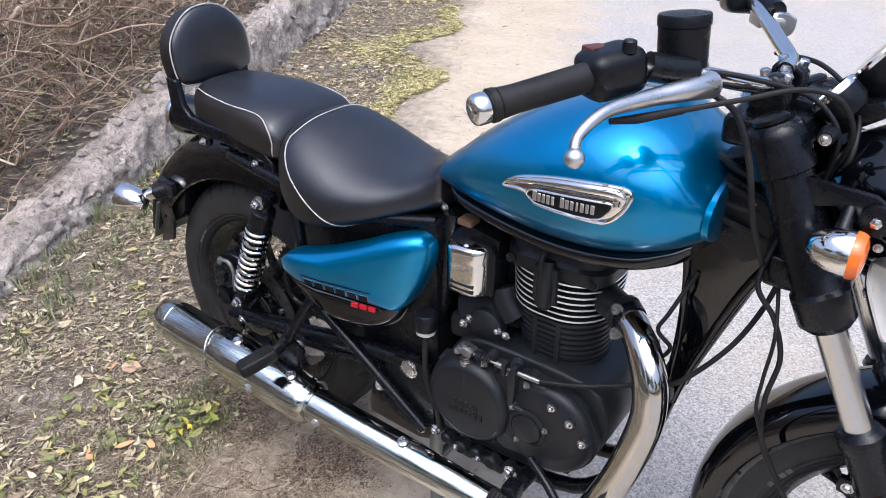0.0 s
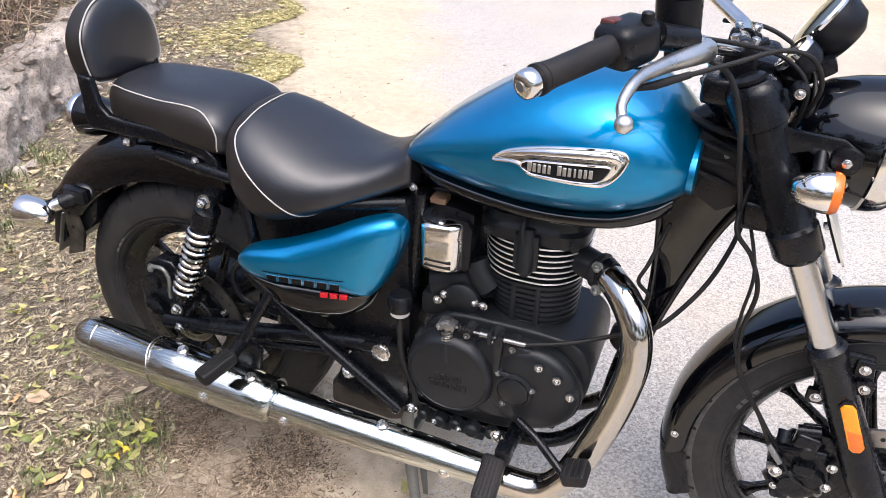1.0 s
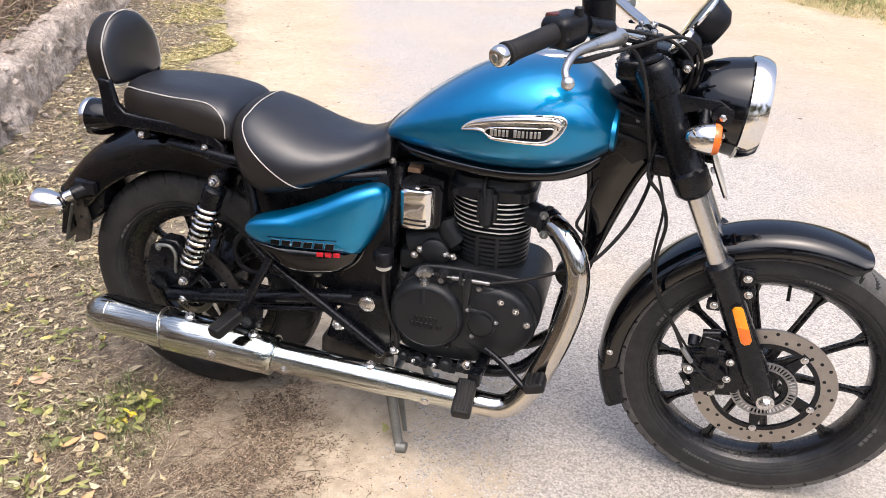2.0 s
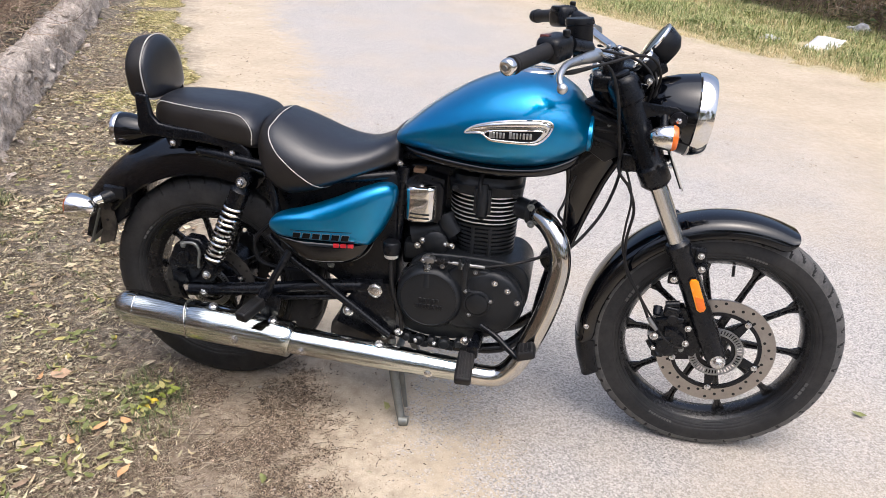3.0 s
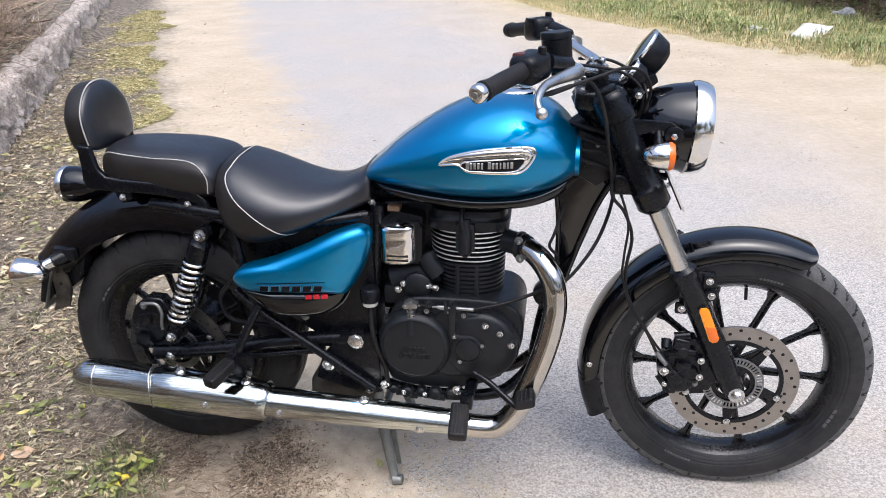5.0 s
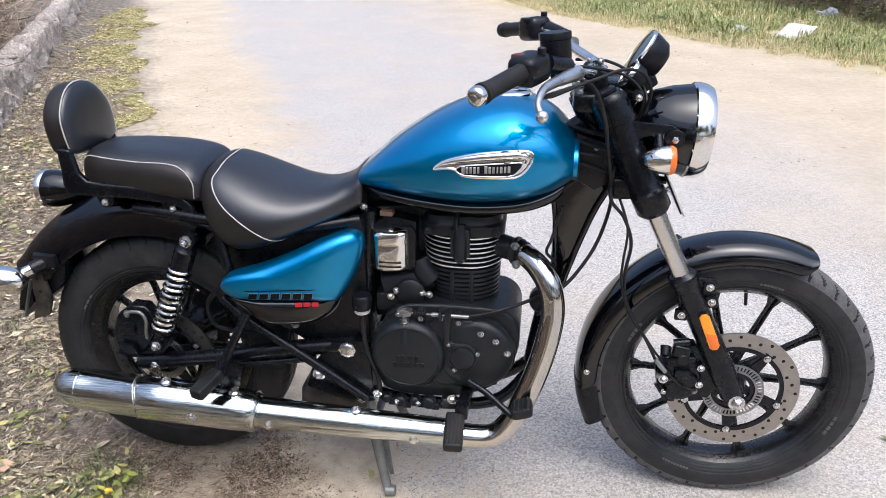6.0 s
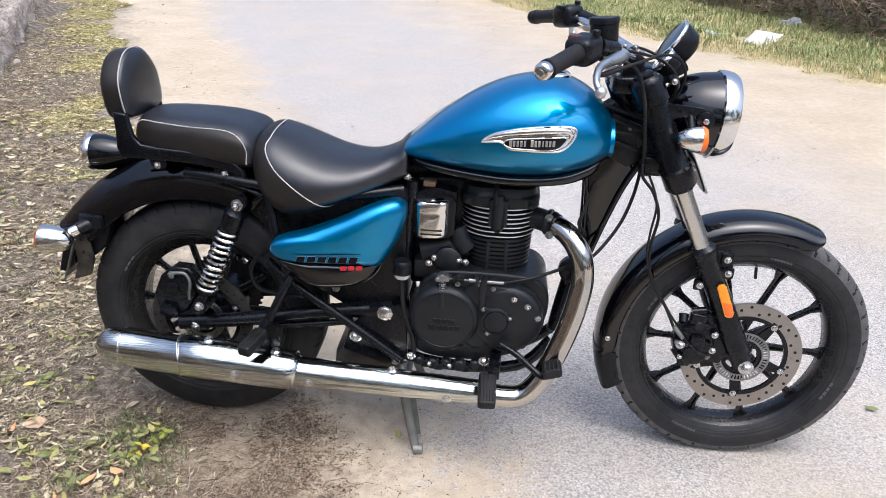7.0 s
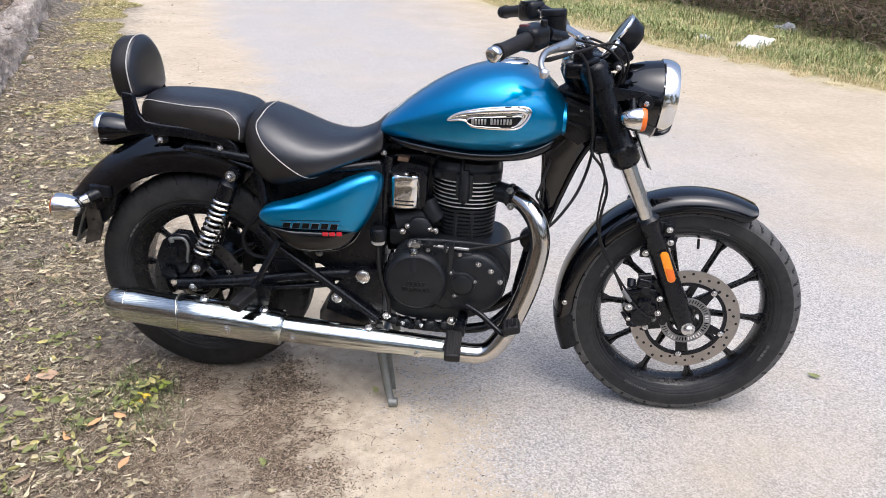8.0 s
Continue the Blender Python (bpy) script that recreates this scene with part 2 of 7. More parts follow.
    verge = ramp(n, l, mix(n, l, 0.5, mid, wide), [(0.35, (0.30, 0.26, 0.13)), (0.65, (0.56, 0.47, 0.28))])
    dots = n.new("ShaderNodeVectorMath")
    dots.operation = 'DOT_PRODUCT'
    l.new(pos, dots.inputs[0])
    dots.inputs[1].default_value = ALONG
    run = n.new("ShaderNodeMapRange")  # the leaf mould lies wider here than farther along the road
    run.inputs["From Min"].default_value, run.inputs["From Max"].default_value, run.inputs["To Max"].default_value = 0.5, 6.0, 0.36
    l.new(dots.outputs["Value"], run.inputs["Value"])
    edge = n.new("ShaderNodeClamp")
    l.new(math_node(n, l, 'MULTIPLY', math_node(n, l, 'ADD', math_node(n, l, 'ADD', uu, run.outputs[0]), 0.28), 1 / 0.5), edge.inputs["Value"])
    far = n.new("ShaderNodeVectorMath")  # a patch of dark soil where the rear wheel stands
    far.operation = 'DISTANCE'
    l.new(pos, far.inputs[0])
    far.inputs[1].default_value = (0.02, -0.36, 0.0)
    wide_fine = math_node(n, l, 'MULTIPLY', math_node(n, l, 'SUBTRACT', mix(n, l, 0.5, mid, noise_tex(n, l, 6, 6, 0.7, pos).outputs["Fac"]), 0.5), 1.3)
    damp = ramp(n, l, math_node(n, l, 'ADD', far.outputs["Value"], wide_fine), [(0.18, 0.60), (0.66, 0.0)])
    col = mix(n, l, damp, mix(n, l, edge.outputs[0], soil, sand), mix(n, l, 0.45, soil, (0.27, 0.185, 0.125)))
    bare = ramp(n, l, math_node(n, l, 'SUBTRACT', math_node(n, l, 'MULTIPLY', mask(0.42, 1.0), 1.5), math_node(n, l, 'MULTIPLY', sepc.outputs["Green"], 0.8)), [(0.05, 0.0), (0.30, 1.0)])  # stones show singly at the sand's edge
    col = mix(n, l, bare, col, asphalt)
    col = mix(n, l, mask(2.5, 4.0), col, sand)
    slew = math_node(n, l, 'MULTIPLY', math_node(n, l, 'SUBTRACT', dots.outputs["Value"], 4.5), 0.25)
    grown = n.new("ShaderNodeClamp")
    l.new(math_node(n, l, 'MULTIPLY', math_node(n, l, 'SUBTRACT', math_node(n, l, 'ADD', uu, slew), 4.95), 2.2), grown.inputs["Value"])
    col = mix(n, l, grown.outputs[0], col, verge)
    col = mix(n, l, mask(6.9, 7.5), col, soil)
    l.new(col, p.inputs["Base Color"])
    p.inputs["Roughness"].default_value = 0.9
    h = mix(n, l, bare, mix(n, l, 0.6, mid, grit), mix(n, l, 0.75, grit, ramp(n, l, vor.outputs["Distance"], [(0.2, 1.0), (0.66, 0.0)])))
    bump(n, l, p, h, 0.4, 0.005)
    return m


def stone_material():
    m, n, l, p = tree("weathered wall mortar and stone")
    pos = n.new("ShaderNodeNewGeometry").outputs["Position"]
    a, b, c = (noise_tex(n, l, s, 7, 0.7, pos).outputs["Fac"] for s in (5, 30, 140))
    col = ramp(n, l, mix(n, l, 0.5, a, b), [(0.38, (0.31, 0.26, 0.22)), (0.5, (0.54, 0.47, 0.405)), (0.60, (0.78, 0.69, 0.61))])
    lich = ramp(n, l, noise_tex(n, l, 14, 8, 0.82, pos).outputs["Fac"], [(0.50, 0.0), (0.66, 0.55)])
    col = mix(n, l, lich, col, (0.22, 0.19, 0.155))
    col = mix(n, l, ramp(n, l, noise_tex(n, l, 85, 6, 0.8, pos).outputs["Fac"], [(0.52, 0.0), (0.62, 0.8)]), col, (0.10, 0.082, 0.068))
    l.new(col, p.inputs["Base Color"])
    p.inputs["Roughness"].default_value = 0.93
    cell = n.new("ShaderNodeTexVoronoi")
    cell.feature = 'DISTANCE_TO_EDGE'
    cell.inputs["Scale"].default_value = 16
    l.new(mix(n, l, 0.12, pos, noise_tex(n, l, 9, 4, 0.6, pos).outputs["Color"]), cell.inputs["Vector"])
    crack = ramp(n, l, cell.outputs["Distance"], [(0.0, 0.0), (0.06, 1.0)])
    bump(n, l, p, mix(n, l, 0.10, mix(n, l, 0.5, b, c), crack), 0.9, 0.025)
    return m


GROUND, STONE = ground_material(), stone_material()


# ---- mesh building ----
def V(*a):
    return Vector(a)


def smooth(pts, n=6, closed=False):
    """A Catmull-Rom curve through the points."""
    pts = [Vector(p) for p in pts]
    out, k = [], len(pts)
    for i in range(k if closed else k - 1):
        a, b, c, d = (pts[j % k] if closed else pts[min(max(j, 0), k - 1)] for j in (i - 1, i, i + 1, i + 2))
        for s in range(n):
            t = s / n
            out.append(0.5 * ((2 * b) + (c - a) * t + (2 * a - 5 * b + 4 * c - d) * t * t + (3 * b - a - 3 * c + d) * t ** 3))
    if not closed:
        out.append(pts[-1])
    return out


class Geo:
    def __init__(self):
        self.v, self.f = [], []

    def add(self, vs, fs, m=None):
        k = len(self.v)
        self.v += [tuple(m @ Vector(p)) if m else tuple(p) for p in vs]
        self.f += [tuple(i + k for i in f) for f in fs]
        return self

    def loft(self, rings, closed=True, cap=True):
        k = len(rings[0])
        vs = [p for r in rings for p in r]
        fs = []
        for i in range(len(rings) - 1):
            for j in range(k if closed else k - 1):
                a, b = i * k + j, i * k + (j + 1) % k
                fs.append((a, b, b + k, a + k))
        if cap and closed:
            fs.append(tuple(range(k))[::-1])
            fs.append(tuple(range((len(rings) - 1) * k, len(rings) * k)))
        return self.add(vs, fs)

    def tube(self, pts, r, seg=10, cap=True, n=0, closed=False):
        pts = smooth(pts, n, closed) if n else [Vector(p) for p in pts]
        k = len(pts)
        rr = r if isinstance(r, (list, tuple)) else [r] * k
        if len(rr) != k:
            rr = [rr[0] + (rr[-1] - rr[0]) * i / (k - 1) for i in range(k)] if len(rr) == 2 else list(np.interp(np.linspace(0, 1, k), np.linspace(0, 1, len(rr)), rr))
        side, rings = None, []
        for i, p in enumerate(pts):
            if closed:
                d = (pts[(i + 1) % k] - pts[i - 1]).normalized()
            else:
                d = (pts[min(i + 1, k - 1)] - pts[max(i - 1, 0)]).normalized()
            if side is None:
                side = d.cross(V(0, 0, 1) if abs(d.z) < 0.9 else V(1, 0, 0))
            side = (side - d * side.dot(d)).normalized()
            up = side.cross(d)
            rings.append([p + (side * math.cos(t) + up * math.sin(t)) * rr[i] for t in (2 * math.pi * j / seg for j in range(seg))])
        if closed:
            rings.append(rings[0])
        return self.loft(rings, True, cap and not closed)

    def lathe(self, prof, m, seg=40, loop=False):
        """Turns (radius, height) points round the z axis of m."""
        rings = [[m @ V(r * math.cos(t), r * math.sin(t), h) for t in (2 * math.pi * j / seg for j in range(seg))] for r, h in prof]
        if loop:
            rings.append(rings[0])
        return self.loft(rings, True, not loop)

    def box(self, size, m, bevel=0.0, seg=2):
        b = bmesh.new()
        bmesh.ops.create_cube(b, size=1, matrix=Matrix.Diagonal((*size, 1)))
        if bevel:
            bmesh.ops.bevel(b, geom=b.edges[:], offset=bevel, segments=seg, profile=0.6, affect='EDGES')
        return self.take(b, m)

    def prism(self, poly, y0, y1, bevel=0.0, seg=2, m=None):
        """A plate with the outline poly in (x, z), from y0 to y1."""
        b = bmesh.new()
        f = b.faces.new([b.verts.new((x, y0, z)) for x, z in poly])
        r = bmesh.ops.extrude_face_region(b, geom=[f])
        bmesh.ops.translate(b, vec=(0, y1 - y0, 0), verts=[e for e in r["geom"] if isinstance(e, bmesh.types.BMVert)])
        if bevel:
            b.normal_update()
            es = [e for e in b.edges if len(e.link_faces) == 2 and e.calc_face_angle() > 0.9]
            bmesh.ops.bevel(b, geom=es, offset=bevel, segments=seg, profile=0.6, affect='EDGES', clamp_overlap=True)
        return self.take(b, m)

    def take(self, b, m=None):
        bmesh.ops.recalc_face_normals(b, faces=b.faces[:])
        b.verts.index_update()
        self.add([v.co.copy() for v in b.verts], [[v.index for v in f.verts] for f in b.faces], m)
        b.free()
        return self

    def pillow(self, outline, y0, bulge, steps=6, power=2.0, back=None):
        """A cushion-like panel: the (x, z) outline lies at y0 and swells towards -y (bulge > 0)."""
        k = len(outline)
        cx, cz = sum(p[0] for p in outline) / k, sum(p[1] for p in outline) / k
        rings = []
        if back is not None:
            rings.append([V(x, back, z) for x, z in outline])
        for i in range(steps + 1):
            s = math.cos(0.5 * math.pi * i / steps) if i < steps else 0.02
            h = bulge * (1 - s ** power) ** (1 / power)
            rings.append([V(cx + (x - cx) * s, y0 - h, cz + (z - cz) * s) for x, z in outline])
        return self.loft(rings)

    def ball(self, c, r, squash=(1, 1, 1), seg=14):
        prof = [(max(1e-4, r * math.sin(t)), -r * math.cos(t)) for t in (math.pi * i / 8 for i in range(9))]
        return self.lathe(prof, Matrix.Translation(c) @ Matrix.Diagonal((*squash, 1)), seg)

    def bolt(self, x, y, z, r=0.008, h=0.008, side=-1):
        """A hexagon head on a washer, pointing sideways."""
        m = Matrix.Translation((x, y, z)) @ Matrix.Rotation(radians(90), 4, 'X') @ Matrix.Diagonal((1, 1, -side, 1))
        self.lathe([(r * 1.45, 0), (r * 1.45, h * 0.25), (r * 1.1, h * 0.3)], m, 14)
        self.lathe([(r, h * 0.2), (r, h * 0.85), (r * 0.8, h)], m, 6)
        return self.lathe([(r * 0.55, h * 0.6), (r * 0.55, h * 1.25), (r * 0.35, h * 1.35)], m, 10)


def split(geo, test):
    a, b = Geo(), Geo()
    for f in geo.f:
        c = sum((Vector(geo.v[i]) for i in f), V(0, 0, 0)) / len(f)
        t = a if test(c) else b
        t.add([geo.v[i] for i in f], [tuple(range(len(f)))])
    return a, b


def welded(geo):
    b = bmesh.new()
    vs = [b.verts.new(p) for p in geo.v]
    for f in geo.f:
        try:
            b.faces.new([vs[i] for i in f])
        except ValueError:
            pass
    bmesh.ops.remove_doubles(b, verts=b.verts[:], dist=1e-5)
    return Geo().take(b)


def mesh(name, geo, material, sharp=38):
    me = bpy.data.meshes.new(name)
    me.from_pydata(geo.v, [], geo.f)
    b = bmesh.new()
    b.from_mesh(me)
    bmesh.ops.recalc_face_normals(b, faces=b.faces[:])
    b.to_mesh(me)
    b.free()
    me.shade_smooth()
    if sharp:
        me.set_sharp_from_angle(angle=radians(sharp))
    for x in material if isinstance(material, (list, tuple)) else [material]:
        me.materials.append(x)
    return me


def part(name, geo, material, parent, label="", sharp=38):
    ob = new(name, mesh(name, geo, material, sharp))
    while parent.parent and parent.parent.parent:  # thing > part > sub-part, no deeper
        parent = parent.parent
    ob.parent = parent
    return tagged(ob, label)


def many(name, geos, material, parent, label=""):
    """Alike pieces, an object each."""
    return [part(name, g, material, parent, label) for g in geos]


def stuff(name, vs, fs, material, label, category):
    me = bpy.data.meshes.new(name)
    me.from_pydata(vs, [], fs)
    me.materials.append(material)
    me.shade_smooth()
    return tagged(new(name, me), label, category, kind="stuff")


def axis(p, d):
    """A pose at p whose z axis points along d."""
    return Matrix.Translation(p) @ Vector(d).to_track_quat('Z', 'Y').to_matrix().to_4x4()


SIDE = Matrix.Rotation(radians(90), 4, 'X')  # local z becomes -y, the machine's right


# ---- the motorcycle: x forward, y to its left, wheels' plane at y = 0, upright on its centre stand ----
bike = tagged(new("motorcycle"), "metallic blue and black cruiser motorcycle parked on its centre stand", "motorcycle")
bike.matrix_world = pose(0, 0, -0.006, -2.0)  # it leans a touch to its left
FRONT, REAR = (1.403, 0.0, 0.329), (0.004, 0.0, 0.324)
fork_x = lambda z: 1.400 + (0.325 - z) * 0.496


def tyre_geo(c, R, half, bead, grooves, depth):
    """A road tyre: crown, shoulders, walls and slanted tread grooves."""
    seg, rings = 528, []
    prof = []
    for i in range(41):
        a = -1 + 2 * i / 40
        y = half * math.sin(a * math.pi * 0.5) ** 1 if abs(a) < 1 else half * a
        wall = abs(a)
        r = R - (R - bead - 0.030) * max(0, (wall - 0.18) / 0.82) ** 2.6
        prof.append((r, y, wall))
    wall = [(bead, 0.72), (bead + 0.005, 0.83), (bead + 0.007, 0.80), (bead + 0.009, 0.86), (bead + 0.014, 0.905), (bead + 0.0155, 0.89), (bead + 0.017, 0.925), (bead + 0.022, 0.955), (bead + 0.0235, 0.945), (bead + 0.025, 0.975)]
    prof = [(r, -half * f, 9) for r, f in wall] + prof + [(r, half * f, 9) for r, f in wall[::-1]]
    for j in range(seg):
        t = 2 * math.pi * j / seg
        ring = []
        for r, y, w in prof:
            d = 0.0
            if w < 0.93:
                ph = (t * grooves / (2 * math.pi) + (0.9 * abs(y) / half) + (0.5 if y > 0 else 0)) % 1.0
                long_one = int(t * grooves / (2 * math.pi) + 0.9 * abs(y) / half) % 2
                d = depth * (1 if ph < (0.26 if grooves > 45 else 0.13) and (0.08 if long_one else 0.30) < w < (0.70 if long_one else 0.78) else 0)
                d = max(d, depth * (1 if w < 0.03 else 0))
            ring.append(V(c[0] + (r - d) * math.cos(t), y, c[2] + (r - d) * math.sin(t)))
        rings.append(ring)
    rings.append(rings[0])
    k = len(wall)
    cut = [0, k + 4, len(prof) - k - 5, len(prof) - 1]
    pieces = [Geo().loft([r[a:b + 1] for r in rings], closed=False, cap=False) for a, b in zip(cut, cut[1:])]
    low = lambda p: abs(math.hypot(p.x - c[0], p.z - c[2]) - deep(abs(p.y))) < depth * 0.4
    ys = [abs(y) for r, y, w in prof[k + 20:-k - 4]]
    rs = [r - depth for r, y, w in prof[k + 20:-k - 4]]
    deep = lambda y: float(np.interp(y, ys, rs))
    floor, crown = split(pieces[1], low)
    return crown, floor, Geo().add(pieces[0].v, pieces[0].f).add(pieces[2].v, pieces[2].f)


def wheel(name, c, R, half, bead, rim_half, spokes, hub_r, hub_half, label, grooves, worn=True, turn=0.08):
    w = new(name)
    w.parent = bike
    tagged(w, label)
    m = Matrix.Translation(c) @ SIDE
    tread, floor, walls = tyre_geo(c, R, half, bead - 0.004, grooves, 0.0024)
    part("tyre_wall", welded(walls), TYRE, w, "dusty black tyre wall", sharp=50)
    part("tread", welded(tread), TREAD if worn else TYRE, w, "grey scuffed tread", sharp=35)
    # groove floors coloured near black, standing in for the shade inside them
    tagged(part("tread_groove", welded(floor), DARK, w), kind="stuff")
    lip = [(bead + 0.006, rim_half), (bead + 0.008, rim_half - 0.006), (bead - 0.004, rim_half - 0.010), (bead - 0.008, rim_half * 0.45), (bead - 0.010, 0)]
    well = 0.019 if bead > 0.23 else 0.034
    inner = [(bead - well, 0), (bead - well + 0.001, rim_half * 0.5), (bead - well * 0.5, rim_half - 0.010), (bead + 0.0, rim_half + 0.001)]
    prof = lip + [(r, -h) for r, h in lip[-2::-1]] + [(r, -h) for r, h in inner[::-1]] + inner[1:]
    part("rim", Geo().lathe(prof, m, 96, loop=True), ALLOY, w, "satin black alloy rim")
    hub = [(0.024, hub_half), (hub_r * 0.75, hub_half), (hub_r, hub_half * 0.6), (hub_r * 0.9, 0), (hub_r, -hub_half * 0.6), (hub_r * 0.75, -hub_half), (0.024, -hub_half)]
    part("hub", Geo().lathe(hub, m, 40), SATIN, w)
    g = Geo()
    r0, r1 = hub_r * 0.8, bead - 0.014
    for off in (-1, 1):
        pts = [(r0, 0.0105 * off), (r0 + (r1 - r0) * 0.5, 0.0072 * off), (r1 - 0.03, 0.0075 * off), (r1 - 0.008, 0.012 * off), (r1 + 0.004, 0.019 * off)]
        g.tube([V(r, -0.006, s * 0.78) for r, s in pts], [0.0040, 0.0034, 0.0030, 0.0032, 0.0045], 8, n=4)
        g.prism([(r0, 0.011 * off), (r0 + (r1 - r0) * 0.5, 0.0080 * off), (r1 - 0.03, 0.0080 * off), (r1 + 0.002, 0.021 * off), (r1 + 0.002, 0.014 * off), (r1 - 0.012, 0.0070 * off), (r1 - 0.03, 0.0036 * off), (r0 + (r1 - r0) * 0.5, 0.0028 * off), (r0, 0.0050 * off)], -0.0085, -0.001, 0.001)
    g.prism([(r0, -0.0105), (r0 + (r1 - r0) * 0.5, -0.0058), (r1 - 0.03, -0.0055), (r1 - 0.008, -0.0075), (r1 + 0.004, -0.014), (r1 + 0.004, 0.014), (r1 - 0.008, 0.0075), (r1 - 0.03, 0.0055), (r0 + (r1 - r0) * 0.5, 0.0058), (r0, 0.0105)], -0.003, 0.004, 0.001)  # web between the two ribs
    g.prism([(r0, -0.009), (r0 + 0.045, -0.007), (r0 + 0.055, 0), (r0 + 0.045, 0.007), (r0, 0.009)], -0.009, 0.009, 0.002)
    shared = mesh("spoke", g, ALLOY)
    for i in range(spokes):
        o = new("spoke", shared)
        o.parent = w
        o.matrix_local = Matrix.Translation(c) @ Matrix.Rotation(2 * math.pi * (i + turn) / spokes, 4, 'Y')
    return w


def rotor(w, c, y, R, width, bolts, metal, phase):
    m = Matrix.Translation((c[0], y, c[2])) @ SIDE
    d = part("brake_disc", Geo().lathe([(R, 0.0025), (R, -0.0025), (R - width, -0.0025), (R - width, 0.0025)], m, 96, loop=True), metal, w, "drilled steel brake disc with rust bloom")
    # raised near-black dots paint in the shade of the drilled holes
    g = Geo()
    for i in range(36):
        t = 2 * math.pi * i / 36
        r = R - width * (0.25, 0.5, 0.75)[i % 3]
        g.lathe([(0.0040, 0.0022), (0.0040, 0.0031)], m @ Matrix.Translation((r * math.cos(t), r * math.sin(t), 0)), 10)
    tagged(part("drill_hole", g, DARK, d), kind="stuff")
    g = Geo().lathe([(0.052, 0.004), (0.052, -0.004), (0.040, -0.004), (0.040, 0.004)], m, 40, loop=True)
    for i in range(bolts):
        t = 2 * math.pi * (i + phase) / bolts
        a = m @ Matrix.Rotation(t, 4, 'Z')
        r1 = R - width + 0.006
        g.add(*slab([(0.045, -0.017), (r1 - 0.012, -0.008), (r1, -0.012), (r1, 0.012), (r1 - 0.012, 0.008), (0.045, 0.017)], -0.003, 0.003), a)
    ri = R - width
    g.lathe([(ri + 0.001, 0.0035), (ri + 0.001, -0.0035), (ri - 0.009, -0.0035), (ri - 0.009, 0.0035)], m, 72, loop=True)
    part("disc_carrier", g, SATIN, d)
    for i in range(bolts):
        t, r = 2 * math.pi * (i + phase) / bolts, R - width - 0.004
        a = m @ Matrix.Translation((r * math.cos(t), r * math.sin(t), 0.003))
        part("disc_bolt", Geo().lathe([(0.0085, 0), (0.0085, 0.003), (0.006, 0.004), (0.006, 0.007), (0.003, 0.008)], a, 12), STEEL, d)
    g = Geo()
    r0, r1 = 0.052, 0.068
    if R < 0.14:
        r0, r1 = 0.046, 0.060
    for r in (r0, r1):
        g.lathe([(r + 0.002, 0.0015), (r + 0.002, -0.0015), (r - 0.002, -0.0015), (r - 0.002, 0.0015)], m @ Matrix.Translation((0, 0, 0.007)), 64, loop=True)
    for i in range(48):
        t = 2 * math.pi * i / 48
        g.add(*slab([(r0, -0.0016), (r1, -0.0022), (r1, 0.0022), (r0, 0.0016)], -0.0013, 0.0013), m @ Matrix.Translation((0, 0, 0.007)) @ Matrix.Rotation(t, 4, 'Z'))
    part("sensor_ring", g, DULL, d, "slotted steel sensor ring")
    return d


def slab(poly, z0, z1):
    k = len(poly)
    vs = [(x, y, z0) for x, y in poly] + [(x, y, z1) for x, y in poly]
    fs = [tuple(range(k))[::-1], tuple(range(k, 2 * k))] + [(i, (i + 1) % k, (i + 1) % k + k, i + k) for i in range(k)]
    return vs, fs


def tyre_marks(w, c, r, y, groups):
    """Plain raised blocks moulded in the tyre wall where its lettering stands."""
    for a0, n, wide, tall in groups:
        for i in range(n):
            a = radians(a0) + (i - (n - 1) / 2) * wide * 1.35 / r
            m = Matrix.Translation((c[0] + r * math.cos(a), y, c[2] + r * math.sin(a))) @ Matrix.Rotation(-a, 4, 'Y')
            part("raised_block", Geo().box((tall, 0.0016, wide), m, 0.0004, 1), TREAD, w)


fw = wheel("front_wheel", FRONT, 0.327, 0.051, 0.246, 0.040, 10, 0.042, 0.055, "black ten-spoke alloy front wheel", 52)
tyre_marks(fw, FRONT, 0.266, -0.0492, ((152, 4, 0.011, 0.012), (-22, 4, 0.011, 0.012), (-112, 9, 0.006, 0.008), (78, 7, 0.006, 0.008)))
rotor(fw, FRONT, -0.072, 0.150, 0.036, 5, DISC, 0.75)
part("valve", Geo().tube([V(1.418, -0.004, 0.548), V(1.419, -0.012, 0.520)], 0.004, 8), RUBBER, fw)
rw = wheel("rear_wheel", REAR, 0.316, 0.067, 0.218, 0.052, 10, 0.055, 0.070, "black alloy rear wheel with wide dusty tyre", 40, False)
tyre_marks(rw, REAR, 0.240, -0.0645, ((146, 3, 0.014, 0.014), (215, 7, 0.006, 0.008)))
rotor(rw, REAR, -0.086, 0.135, 0.034, 5, OLDDISC, 0.3)
sprocket = Geo().lathe([(0.104, 0.003), (0.104, -0.003), (0.060, -0.003), (0.060, 0.003)], Matrix.Translation((REAR[0], 0.086, REAR[2])) @ SIDE, 72, loop=True)
for i in range(36):  # teeth
    sprocket.add(*slab([(0.103, -0.0055), (0.111, -0.0020), (0.111, 0.0020), (0.103, 0.0055)], -0.0028, 0.0028), Matrix.Translation((REAR[0], 0.086, REAR[2])) @ SIDE @ Matrix.Rotation(2 * math.pi * i / 36, 4, 'Z'))
part("sprocket", sprocket, OLDDISC, rw, "oily dark rear sprocket")
